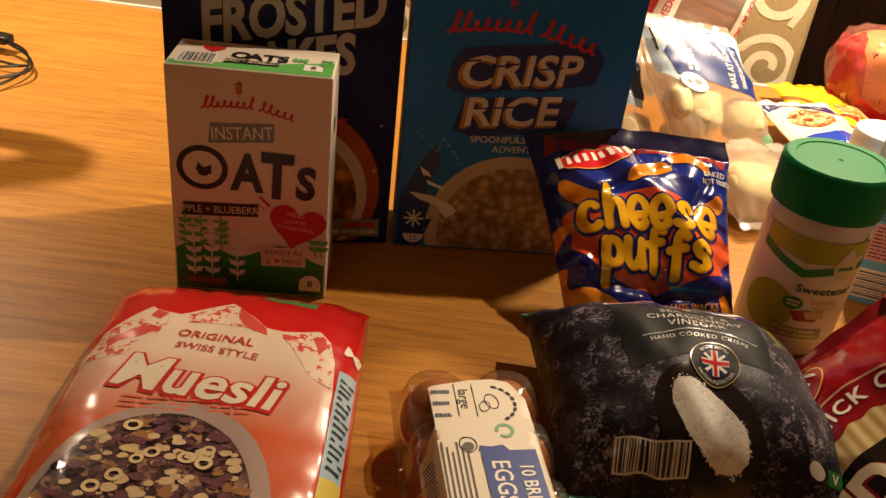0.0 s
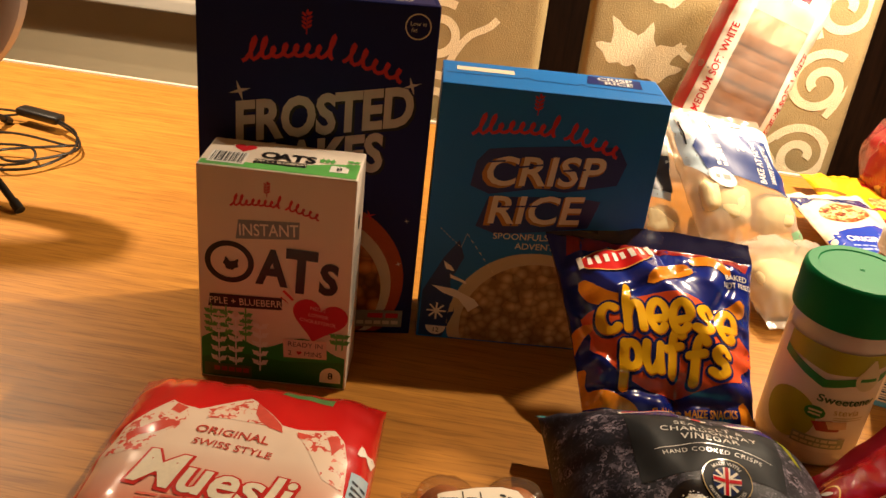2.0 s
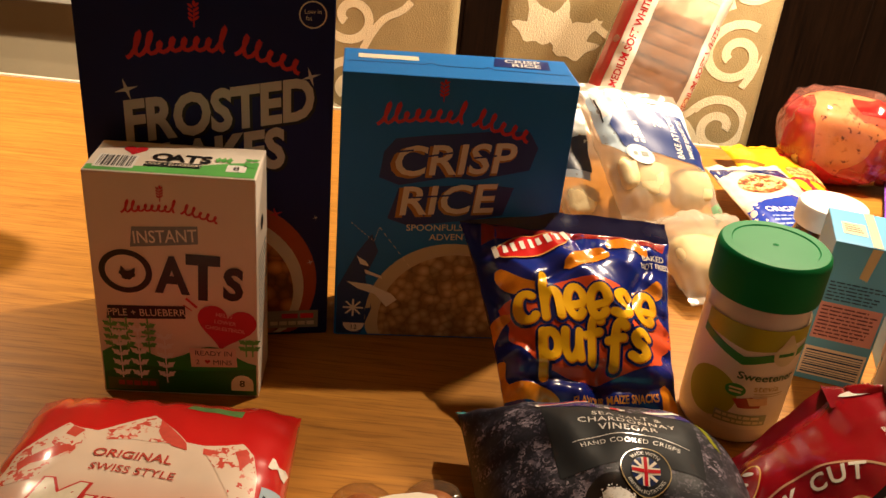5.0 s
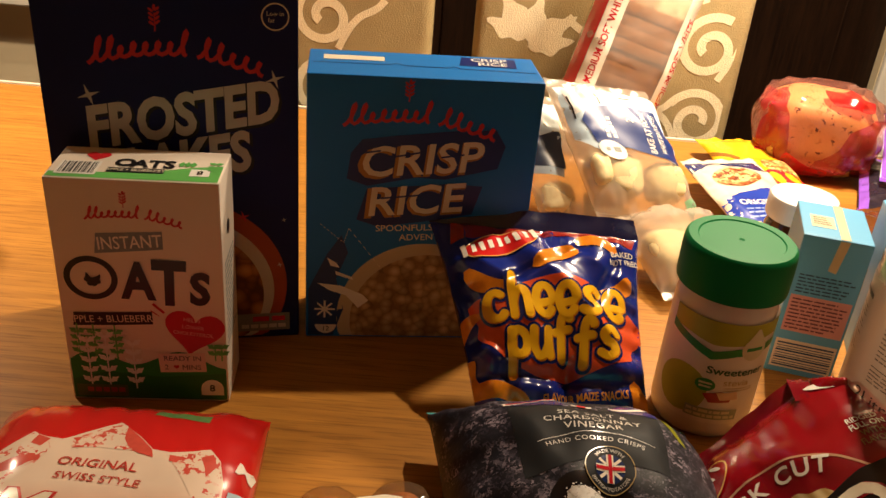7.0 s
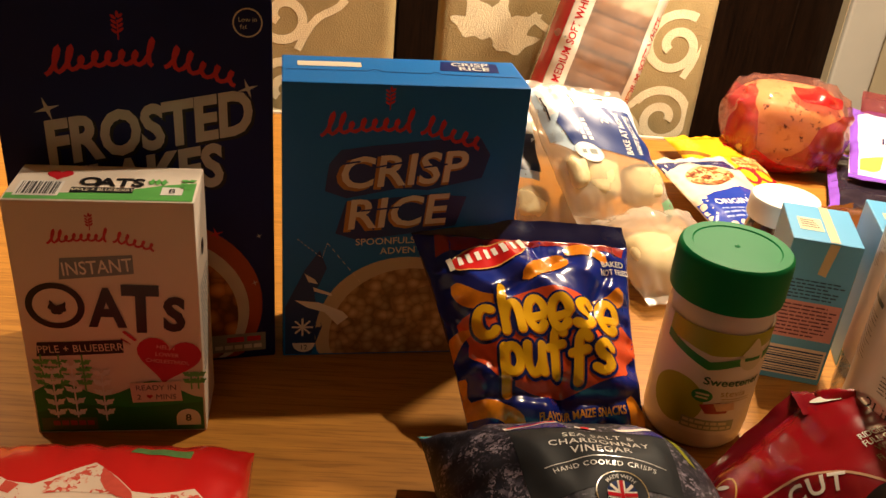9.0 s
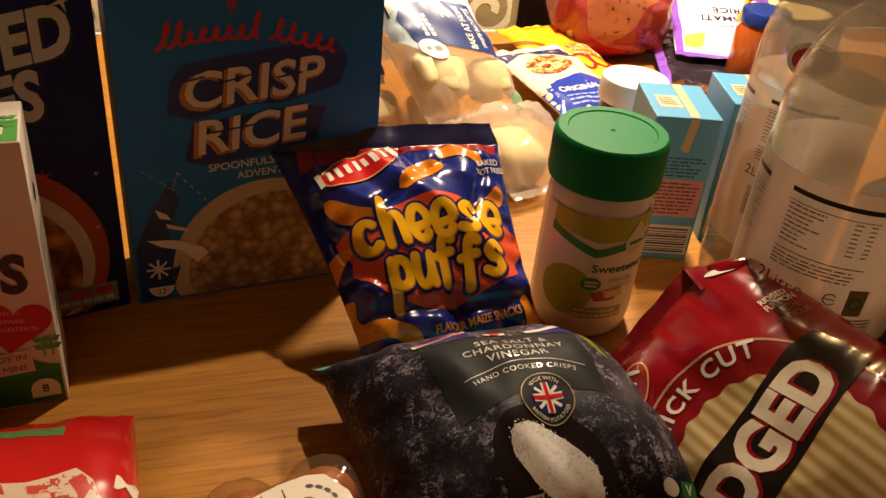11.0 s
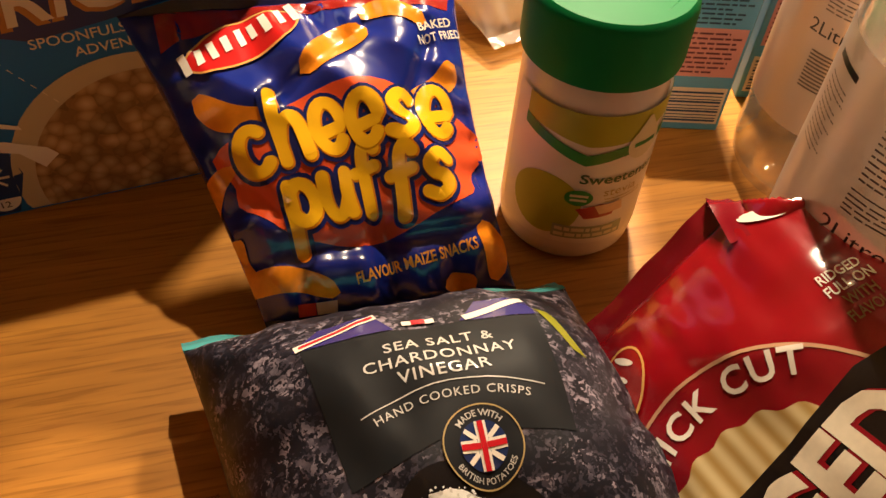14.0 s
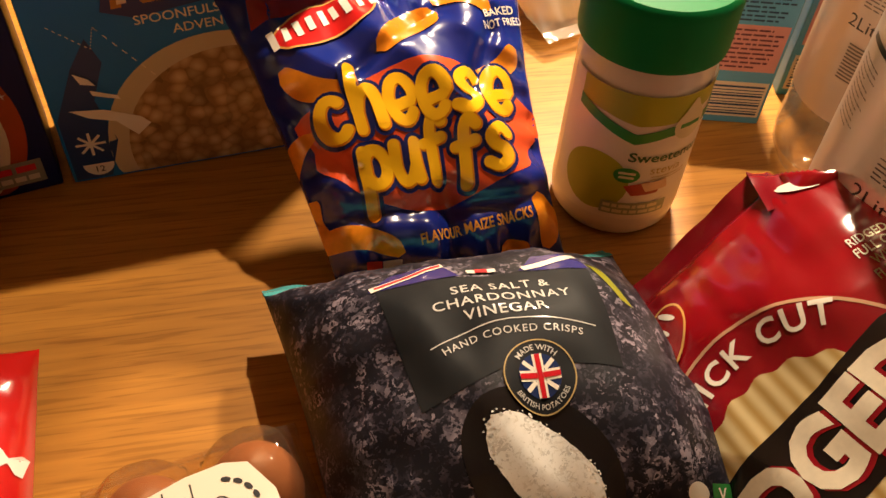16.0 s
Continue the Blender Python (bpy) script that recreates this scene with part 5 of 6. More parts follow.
lay("side_panel_yellow", flat([(0.0785, -0.050), (0.0905, -0.045), (0.0905, -0.130), (0.0775, -0.130)]), front, L3, film_ink("pale_yellow_panel", "d9c25e", 0.1), muesli, fine=G)
lay("side_print", flat(*[r for k in range(14) for r in [rect(0.081, 0.036 - k * 0.006, 0.0895 - 0.001 * (k % 3), 0.0385 - k * 0.006)]]), front, L4, film_ink("print_dark", "3a4550"), muesli)
lay("side_letter", words("M", 0.011, 0.0865, 0.069, 0.03, 0, -8), front, L2, film_ink("mark_white", "efe6da"), muesli)
part("folded_top", box(-0.078, 0.136, -0.010, 0.082, 0.146, -0.004, 0.002), film_ink("blue_fold_film", "2c6a9a"), muesli, "blue folded top edge", True)
lay("top_print", flat([(0.018, 0.112), (0.056, 0.108), (0.057, 0.117), (0.020, 0.120)]), front, L1, film_ink("print_green", "5d8a52", 0.3, 300), muesli, fine=G)

# ---- jar of sweetener ----
JX, JY = 0.317, 0.640
jar = thing("sweetener_jar", (JX, JY, T), "frosted clear jar of sweetener with a green screw lid", "jar")
part("jar_body", lathe([(0.030, 0.0), (0.0365, 0.0015), (0.0395, 0.006), (0.0405, 0.014), (0.0403, 0.06), (0.0395, 0.112), (0.0385, 0.120), (0.0365, 0.126), (0.036, 0.130)], 64), mat("frosted_jar", "e2d6c6", 0.3, vary=0.06, scale=40, coat=0.3), jar, "frosted plastic body full of white powder", True)
lid = part("lid", lathe([(0.0405, 0.1265), (0.0422, 0.1275), (0.0428, 0.131), (0.0428, 0.158), (0.0420, 0.1625), (0.0400, 0.1645), (0.0330, 0.1645), (0.0322, 0.1636), (0.0, 0.1636)], 72, False), mat("green_plastic_lid", "0a7a40", 0.5, vary=0.05, scale=30, spec=0.12), jar, "green screw lid", True)
part("lid_mark", lathe([(0.0, 0.0), (0.0022, 0.0003), (0.0, 0.0012)], 12, False), mat("green_plastic_lid"), lid).location = (0, 0, 0.1636)

def round_of(r, face):
    """Mapping onto an upright cylinder: u runs round it, centred on the direction face (degrees)."""
    def surface(u, v):
        a = radians(face) + u / r
        n = Vector((math.cos(a), math.sin(a), 0))
        return n * r + Vector((0, 0, v)), n
    return surface


front = round_of(0.0405, -93)
lay("label_wrap", flat(rect(-0.062, 0.018, 0.062, 0.112)), front, L1, mat("label_white", "e8ddcc", 0.35, vary=0.04), jar, "white paper label", G)
lay("yellow_top", flat([(-0.050, 0.112), (-0.050, 0.097), (-0.031, 0.095), (-0.012, 0.091), (0.012, 0.0935), (0.028, 0.099), (0.060, 0.100), (0.060, 0.112)]), front, L2, mat("lime_ink", "a9a928", 0.35, vary=0.15, scale=30), jar, fine=G)
lay("green_ribbon", flat([(-0.050, 0.099), (-0.050, 0.0915), (-0.034, 0.0865), (-0.012, 0.078), (0.006, 0.0835), (0.060, 0.090), (0.060, 0.097), (0.006, 0.0905), (-0.012, 0.0855)]), front, L3, GREENINK, jar, "green ribbon", G)
lay("drop_mark", flat(oval(0.0195, 0.090, 0.0105, 0.0105, 30), [(0.012, 0.097), (0.027, 0.097), (0.0205, 0.108), (0.0185, 0.108)]), front, L4, mat("label_cream", "d9d0a8", 0.35), jar, "pale drop-shaped mark", G)
lay("drop_bar", flat(rect(0.0125, 0.0885, 0.0265, 0.0915)), front, 0.0015, GREENINK, jar)
lay("title", words("Sweetener", 0.0068, 0.0105, 0.0690, 0.03, 0, 0, 1.18), front, L3, mat("dark_green_ink", "2f5a33", 0.35), jar, "green lettering Sweetener", G)
lay("stevia_lettering", words("stevia", 0.0062, 0.012, 0.0590, 0.0, 0, 0, 1.1), front, L3, mat("ochre_ink", "b99b3a", 0.35), jar, "ochre lettering stevia", G)
lay("lime_disc", flat(oval(-0.030, 0.045, 0.021, 0.022, 32)), front, L2, mat("lime_ink"), jar, "lime green disc", G)
lay("calorie_disc", flat(oval(-0.0115, 0.0545, 0.0078, 0.0058, 24)), front, L3, GREENINK, jar, fine=G)
lay("calorie_bar", flat(rect(-0.0165, 0.0552, -0.0065, 0.0570), rect(-0.016, 0.0520, -0.007, 0.0538)), front, L4, mat("label_cream"), jar)
lay("berry_picture", flat([(-0.012, 0.046), (0.002, 0.050), (0.012, 0.047), (0.010, 0.040), (-0.006, 0.0385)]), front, L3, mat("berry_red_ink", "a8322c", 0.35, vary=0.3, scale=200), jar, fine=G)
lay("cake_picture", flat([(-0.002, 0.049), (0.014, 0.0505), (0.016, 0.043), (0.002, 0.042)]), front, L4, mat("cake_ink", "d9b08a", 0.35, vary=0.2, scale=200), jar, fine=G)
lay("fact_panel", flat(rect(-0.0225, 0.0225, 0.019, 0.0325)), front, L3, mat("fact_grey", "9aa07e", 0.4), jar, fine=G)
lay("fact_print", flat(*lines(-0.021, 0.0232, 0.018, 0.0318, 2, 0.6, 9)), front, L4, mat("label_cream"), jar)
lay("thin_rule", flat(rect(0.003, 0.0530, 0.028, 0.0536), rect(0.003, 0.0508, 0.028, 0.0514)), front, L3, mat("ochre_ink"), jar)

# ---- two litre bottles ----
BOTTLE = clear("clear_bottle_plastic", "f8f4ec", 0.03, 0.05)
# Milky water and its dark-tinted surface stand in for light bent inside.
WATER = clear("hazed_water", "f9f8f5", 0.02, 0.11, "f6f5f2")
SURFACE = clear("water_surface", "cfc2aa", 0.02, 0.06)
# The label's pinkish milk paints in red reflected from the crisp bag.
LABEL = clear("hazed_label", "faf2ec", 0.3, 0.37, "ffe9e0")


def bottle(x, y, face, size=0.95):
    o = thing("water_bottle", None, "clear two litre bottle of water with a white cap", "bottle", "two litre bottles", turn=Matrix.Translation((x, y, T)) @ Matrix.Scale(size, 4))
    part("bottle_body", lathe([(0.0, 0.010), (0.022, 0.006), (0.036, 0.0), (0.046, 0.004), (0.0515, 0.014), (0.053, 0.028), (0.0522, 0.052), (0.053, 0.060), (0.053, 0.200), (0.0524, 0.206), (0.053, 0.214), (0.0525, 0.236), (0.0495, 0.255), (0.0435, 0.272), (0.034, 0.287), (0.023, 0.298), (0.0150, 0.304), (0.0135, 0.309), (0.0135, 0.320)], 72, False), BOTTLE, o, "clear ribbed plastic body", True)
    part("water", lathe([(0.034, 0.003), (0.0505, 0.016), (0.0515, 0.05), (0.0517, 0.235), (0.0475, 0.2545)], 64, False), WATER, o, "clear water filled to the shoulder", True)
    part("water_surface", lathe([(0.0475, 0.2545), (0.0, 0.2543)], 64, False), SURFACE, o, "", True)
    wrap = part("label_wrap", lathe([(0.0535, 0.064), (0.0535, 0.206)], 72, False), LABEL, o, "see-through label, hazed pink for reflections", True)
    cap = part("cap", lathe([(0.0152, 0.306), (0.0160, 0.308), (0.0160, 0.325), (0.0150, 0.3275), (0.0, 0.3275)], 48, False), mat("white_cap_plastic", "efe8de", 0.4), o, "white screw cap", True)
    part("neck_ring", lathe([(0.0140, 0.3015), (0.0172, 0.302), (0.0172, 0.3045), (0.0140, 0.305)], 48, False), BOTTLE, o, "", True)
    base = round_of(0.0537, face)
    f = lambda u, v: base(u, v + 0.021)
    lay("facts_bar", flat(rect(-0.022, 0.173, 0.032, 0.1762)), f, L1, INK, wrap, "black bar", G)
    lay("facts_table", flat(*lines(-0.021, 0.140, 0.006, 0.167, 9, 0.32, 3, 0.6), *lines(0.018, 0.143, 0.023, 0.167, 8, 0.32, 4, 0.2), *lines(0.027, 0.143, 0.031, 0.167, 8, 0.32, 5, 0.2), rect(-0.022, 0.1355, 0.032, 0.1362), rect(-0.022, 0.1675, 0.032, 0.168)), f, L1, mat("print_grey", "5a4f4c", 0.5), wrap)
    lay("warning_print", flat(*lines(-0.022, 0.124, 0.030, 0.134, 4, 0.35, 6, 0.1)), f, L1, mat("print_grey"), wrap)
    lay("volume_lettering", words("2Litre", 0.0085, -0.012, 0.114, 0.0, 0, 0, 1.12), f, L1, INK, wrap, "black lettering 2Litre", G)
    lay("volume_mark", flat(*ring(0.0195, 0.1132, 0.0042, 0.0042, 0.0008, 24, 0, 40, 330), rect(0.0158, 0.1128, 0.0225, 0.1136)), f, L1, INK, wrap)
    lay("recycle_panel", flat(rect(0.029, 0.103, 0.041, 0.122)), f, L1, mat("print_sage", "8a9a7c", 0.5), wrap)
    lay("recycle_mark", flat(*ring(0.035, 0.112, 0.0045, 0.0045, 0.0014, 20)), f, L2, GREENINK, wrap)
    for k in range(11):
        lay("base_stripe", flat(rect(-0.020, 0.075 + k * 0.0024, 0.050, 0.0761 + k * 0.0024)), f, L1, mat("print_grey"), wrap, fine=G)
    lay("left_bar", flat(rect(-0.062, 0.171, -0.042, 0.1742)), f, L1, INK, wrap, fine=G)
    lay("left_print", flat(*lines(-0.062, 0.130, -0.042, 0.165, 13, 0.28, 8, 0.5)), f, L1, mat("print_grey"), wrap)
    return o


bottle(0.4115, 0.507, -141, 1.0)
b2 = bottle(0.4885, 0.648, -140)
lay("red_mark", flat(oval(-0.012, 0.235, 0.016, 0.011, 24, 10)), round_of(0.0537, -128), L1, mat("berry_red_ink"), b2, "red and white round mark", G)
lay("red_mark_rim", flat(*ring(-0.012, 0.235, 0.020, 0.014, 0.004, 28, 10)), round_of(0.0537, -128), L1, mat("label_white"), b2, "", G)

# ---- eggs ----
EY = 12.0
egg_m = pose(0.075, 0.352, T, 0, 0, EY)
eggbox = thing("egg_box", None, "clear plastic box of ten brown eggs with a paper sleeve", "egg box", turn=egg_m)
PET = clear("clear_egg_plastic", "f3ead8", 0.08, 0.06, "e8d8c0")


def egg_shell(z0, z1, up):
    """Half of the moulded box: a cup over each egg inside a flat rim."""
    bm = bmesh.new()
    nx, ny = 36, 84
    grid = []
    for j in range(ny + 1):
        row = []
        for i in range(nx + 1):
            x, y = -0.05 + 0.1 * i / nx, -0.124 + 0.248 * j / ny
            d = 9.0
            for ex in (-0.0235, 0.0235):
                for k in range(5):
                    d = min(d, math.hypot((x - ex) / 0.0245, (y - (-0.094 + k * 0.047)) / 0.025))
            h = math.sqrt(max(0.0, 1 - min(1, d) ** 3.5))
            inner = min(1, max(0, (0.047 - abs(x)) / 0.006)) * min(1, max(0, (0.121 - abs(y)) / 0.006))
            row.append(bm.verts.new((x, y, z0 + (z1 - z0) * inner * (0.35 + 0.65 * h) + 0.0012 * noise.noise((x * 160, y * 160, z0)))))
        grid.append(row)
    for j in range(ny):
        for i in range(nx):
            q = (grid[j][i], grid[j][i + 1], grid[j + 1][i + 1], grid[j + 1][i])
            bm.faces.new(q if up else q[::-1])
    return bm


part("box_base", egg_shell(0.026, 0.002, False), PET, eggbox, "clear moulded base", True)
part("box_lid", egg_shell(0.027, 0.058, True), PET, eggbox, "clear moulded lid", True)
EGG = mat("brown_eggshell", "a5643c", 0.5, vary=0.18, scale=70, bump=0.1, bscale=900)
egg_prof = [(0.0001, 0.004)] + [(0.0215 * math.sin(a) * (1 - 0.10 * math.cos(a) * -1), 0.030 - 0.0265 * math.cos(a)) for a in [math.pi * k / 14 for k in range(1, 14)]] + [(0.0001, 0.0565)]
for ex in (-0.0235, 0.0235):
    for k in range(5):
        e = solid("egg", lathe(egg_prof, 28, False), EGG, "brown hen's egg in a clear plastic box", "egg", group="eggs in the box", smooth=True)
        e.matrix_world = egg_m @ pose(ex, -0.094 + k * 0.047, 0, 0, 0, k * 40)


def sleeve(u, v):
    v += 0.026
    drop = max(0, abs(u) - 0.030)
    return Vector((math.copysign(min(abs(u), 0.030 + drop * 0.45), u), v, 0.0605 - drop * 0.9)), Vector((math.copysign(min(1, drop * 60), u) * 0.8, 0, 1)).normalized()


CARDW = mat("white_sleeve_card", "e6dac6", 0.5, vary=0.04, scale=30)
lay("paper_sleeve", flat([(-0.031, 0.062), (-0.004, 0.068), (0.012, 0.069), (0.022, 0.066), (0.030, 0.050), (0.034, 0.02), (0.036, -0.115), (-0.052, -0.115), (-0.052, 0.012), (-0.044, 0.018), (-0.030, 0.026)]), sleeve, 0.0, CARDW, eggbox, "white paper sleeve", 0.006)
lay("blue_panel", flat([(-0.006, 0.004), (0.027, 0.005), (0.028, -0.110), (-0.005, -0.110)]), sleeve, L2, mat("sleeve_blue", "24408f", 0.45, vary=0.15, scale=200), eggbox, "blue panel")
lay("blue_brush", flat([(-0.007, 0.0045), (0.012, 0.0045), (0.008, 0.0095), (0.001, 0.008), (-0.006, 0.009)]), sleeve, L1, mat("sleeve_blue"), eggbox)
lay("panel_lettering", join(words("10 BRITISH", 0.0085, 0.019, -0.030, 0.02, 0, -90, 0.85), words("EGGS", 0.0110, 0.0045, -0.020, 0.02, 0, -90, 0.9)), sleeve, L3, WHITEINK, eggbox, "white lettering 10 BRITISH EGGS")
lay("size_lettering", words("large", 0.0070, -0.0085, 0.050, 0.0, 0, -90, 1.0), sleeve, L1, INK, eggbox, "black lettering large")
lay("size_rule", flat(rect(-0.003, 0.034, -0.0024, 0.064), rect(-0.0145, 0.034, -0.0139, 0.064)), sleeve, L1, INK, eggbox)
lay("egg_sketch", flat(*ring(0.008, 0.0475, 0.0045, 0.007, 0.0006, 24, 10), *ring(0.003, 0.043, 0.0035, 0.005, 0.0006, 20, -20)), sleeve, L1, INK, eggbox)
for k in range(8):
    a = radians(70 - k * 18)
    lay("maker_bar", flat(oval(0.006 + 0.0165 * math.cos(a), 0.0455 + 0.0165 * math.sin(a), 0.0012, 0.0022, 8, math.degrees(a))), sleeve, L1, INK, eggbox)
lay("green_mark", flat(*ring(0.0115, 0.0215, 0.006, 0.006, 0.0022, 24, 0, -130, 190)), sleeve, L1, mat("soft_green_ink", "7fae86", 0.4), eggbox)
lay("sleeve_print", flat(*lines(-0.029, 0.030, -0.017, 0.062, 3, 0.3, 4, 0.2)), sleeve, L1, mat("print_slate", "4b5568", 0.5), eggbox)
for k in range(6):
    lay("sleeve_fact", flat(rect(-0.029 + 0.003 * k, -0.06, -0.0278 + 0.003 * k, 0.012 - 0.004 * (k % 3))), sleeve, L1, mat("print_grey"), eggbox)
lay("sleeve_barcode", flat(*[rect(-0.048, -0.045 + 0.0028 * k, -0.037, -0.0435 + 0.0028 * k) for k in range(18)]), sleeve, L1, mat("print_slate"), eggbox)
lay("sleeve_oval", flat(*ring(-0.0125, 0.010, 0.0055, 0.0065, 0.0007, 24)), sleeve, L1, INK, eggbox)
lay("sleeve_oval_ground", flat(oval(-0.0125, 0.0085, 0.0035, 0.0035, 20)), sleeve, L1, mat("print_grey"), eggbox)

# ---- things at the back of the table ----
# White glare is put into the clear film as a milky body.
FILM = clear("crinkled_clear_film", "fdfaf4", 0.10, 0.32, "fdf8ee")


def lump(rx, ry, rz, seed, rough=0.12, seg=28, freq=2.2):
    """An uneven rounded body that sits on z = 0."""
    bm = bmesh.new()
    bmesh.ops.create_uvsphere(bm, u_segments=seg, v_segments=seg // 2, radius=1)
    for v in bm.verts:
        p = v.co.copy()
        k = 1 + rough * noise.noise((p.x * freq + seed, p.y * freq, p.z * freq))
        q = Vector([math.copysign(abs(c) ** 0.68, c) for c in p])
        v.co = Vector((q.x * rx * k, q.y * ry * k, rz + q.z * rz * k))
    return bm


def soft_pack(name, m, w, l, front, back, film, label, category, seed, seal=0.010, wrinkle=0.004, group="", power=3.0, seal_film=None, skew=0.0):
    b = Bag(w, l, front, back, seal, 0.02, seed, wrinkle, skew=skew, power=power)
    return bag(name, m, b, film, label, category, group, seal_film, 48, 56)


# part-baked rolls in clear film, two packs
CRUST = mat("pale_roll_crust", "e6cf9a", 0.6, vary=0.2, scale=35, bump=0.3, bscale=120)
LABELBLUE = mat("royal_blue_label", "1d3577", 0.35, vary=0.08, scale=30)
SKY = mat("pale_sky_label", "c9dbe6", 0.35, vary=0.15, scale=25)
PU, PV = Vector((0.1325, 0.0325, -0.0175)).normalized(), Vector((-0.0575, 0.100, 0.0975))
pk = soft_pack("roll_pack", axes((0.290, 0.992, 0.839), PU, PV), 0.134, 0.158, 0.027, 0.024, FILM, "clear pack of white baguette rolls with a blue label", "bread rolls", 21, wrinkle=0.006, power=4.0, skew=-0.305)
front = lambda u, v: pk[1](u * 0.93 - 0.305 * (v * 1.12 - 0.010), v * 1.12 - 0.010)
lay("paper_label", flat([(-0.066, 0.076), (0.060, 0.078), (0.067, -0.010), (0.040, -0.006), (-0.010, 0.004), (-0.048, 0.000), (-0.066, 0.014)]), front, L1, SKY, pk[0], "pale blue printed label", 0.008)
lay("label_white", flat([(-0.060, 0.072), (0.056, 0.074), (0.054, 0.058), (0.010, 0.048), (-0.030, 0.050), (-0.058, 0.040)]), front, L2, WHITEINK, pk[0], "white upper part of the label", 0.008)
lay("label_blue", flat([(-0.052, 0.034), (-0.040, 0.050), (-0.015, 0.052), (0.020, 0.054), (0.050, 0.050), (0.058, 0.020), (0.062, -0.008), (0.030, -0.004), (-0.010, 0.004), (-0.046, 0.008)]), front, L3, LABELBLUE, pk[0], "dark blue panel", 0.008)
lay("label_lettering", join(words("2", 0.0085, 0.008, 0.036, 0.02, 0, 84), words("BAKE AT HOME", 0.0082, 0.026, 0.024, 0.03, 0, 84, 0.62), words("WHITE BAGUETTES", 0.0076, 0.040, 0.023, 0.02, 0, 84, 0.50)), front, L4, WHITEINK, pk[0], "white lettering 2 BAKE AT HOME WHITE BAGUETTES", 0.006)
lay("label_bar", flat(*[rect(x0, 0.014 + 0.0052 * k, x0 + 0.0052, 0.0178 + 0.0052 * k) for x0, n in ((-0.031, 6), (-0.022, 5)) for k in range(n)]), front, L4, WHITEINK, pk[0])
lay("label_disc", flat(oval(-0.030, 0.000, 0.017, 0.0105, 28, -6)), front, L4, WHITEINK, pk[0], "white disc", 0.008)
lay("disc_bar", flat(rect(-0.039, -0.0015, -0.034, 0.0025), rect(-0.029, -0.002, -0.020, 0.0032)), front, 0.0015, mat("strip_grey", "8d8f86", 0.4), pk[0])
for strip in (rect(-0.058, 0.036, -0.0565, 0.062), rect(-0.020, 0.054, -0.0185, 0.068), rect(0.012, 0.064, 0.026, 0.0655)):
    lay("label_rule", flat(strip), front, L3, INK, pk[0])
lay("green_corner", flat([(0.046, -0.046), (0.064, -0.038), (0.066, -0.050), (0.056, -0.062)]), front, L1, mat("soft_green_ink", "7fae86", 0.4), pk[0])
for x, y, rx, ry, a in ((-0.046, -0.030, 0.013, 0.022, 12), (-0.018, -0.034, 0.023, 0.026, -8), (0.034, -0.036, 0.023, 0.024, 6)):
    r = part("bread_roll", lump(rx, ry, 0.0185, x * 90 + y * 40, 0.10), CRUST, pk[0], "pale part-baked roll", True)
    r.matrix_basis = pose(x - 0.305 * y, y, -0.0140, 0, 0, a)
pk2 = soft_pack("roll_pack", axes((0.236, 1.015, 0.812), PU, PV), 0.134, 0.158, 0.022, 0.020, FILM, "second clear pack of rolls lying under the first", "bread rolls", 22, wrinkle=0.006, power=4.0, skew=-0.305)
lay("paper_label", flat([(-0.068, 0.070), (-0.02, 0.074), (-0.02, -0.030), (-0.068, -0.020)]), pk2[1], L1, SKY, pk2[0], "pale blue printed label", 0.008)
lay("label_blue", flat([(-0.060, 0.020), (-0.022, 0.030), (-0.018, -0.020), (-0.056, -0.014)]), pk2[1], L2, mat("ink_blue_label", "24324d", 0.35), pk2[0], "dark panel", 0.008)
for x, y in ((-0.040, -0.050), (0.02, -0.05)):
    r = part("bread_roll", lump(0.022, 0.020, 0.0150, y * 70 + x * 50, 0.16), CRUST, pk2[0], "", True)
    r.location = (x - 0.305 * y, y, -0.014)
rb = soft_pack("roll_bag", axes((0.350, 0.880, 0.777), (0.93, 0.30, 0), (-0.30, 0.93, 0.18)), 0.115, 0.125, 0.034, 0.024, FILM, "crinkled clear bag with one round white roll", "bread rolls", 23, wrinkle=0.008)
r = part("bread_roll", lump(0.030, 0.034, 0.023, 3.3, 0.06), CRUST, rb[0], "round pale roll", True)
r.location = (-0.022, -0.014, -0.020)

# sliced loaf in its printed bag, leaning on the chair
loaf_m = axes((0.291, 1.240, T + 0.012), (0.96, -0.05, -0.27), (0.20, 0.25, 0.93))
loaf = thing("sliced_loaf", None, "sliced white loaf in red-printed clear bag, leaning on a chair", "bread", turn=loaf_m)
SLICE = mat("loaf_crust", "8c582c", 0.65, vary=0.25, scale=45, bump=0.3, bscale=150)
for k in range(11):
    z0 = 0.012 + k * 0.0165
    sl = part("slice", box(-0.050 + 0.002 * math.sin(k * 2.1), z0, -0.052, 0.050 + 0.002 * math.sin(k * 1.3), z0 + 0.0162, 0.050 + 0.0018 * math.sin(k * 1.9), 0.0028, 2), SLICE, loaf, "", True)
cover = Bag(0.140, 0.300, 0.060, 0.056, 0.0, 0.0, 31, 0.006, power=6)
cv = part("bag_film", cover.mesh(48, 72), FILM, loaf, "clear film", True)
cv.location = (0, 0.135, 0)
cf = cover.front_of()
up = lambda u, v: (cf(u, v - 0.135)[0] + Vector((0, 0.135, 0)), cf(u, v - 0.135)[1])
lay("red_edge", flat([(-0.074, 0.0), (-0.060, 0.0), (-0.056, 0.27), (-0.074, 0.27)]), up, L2, film_ink("bread_red", "c3242b"), loaf, "red printed edge", 0.01)
WRAP = film_ink("bread_white", "eadfce")
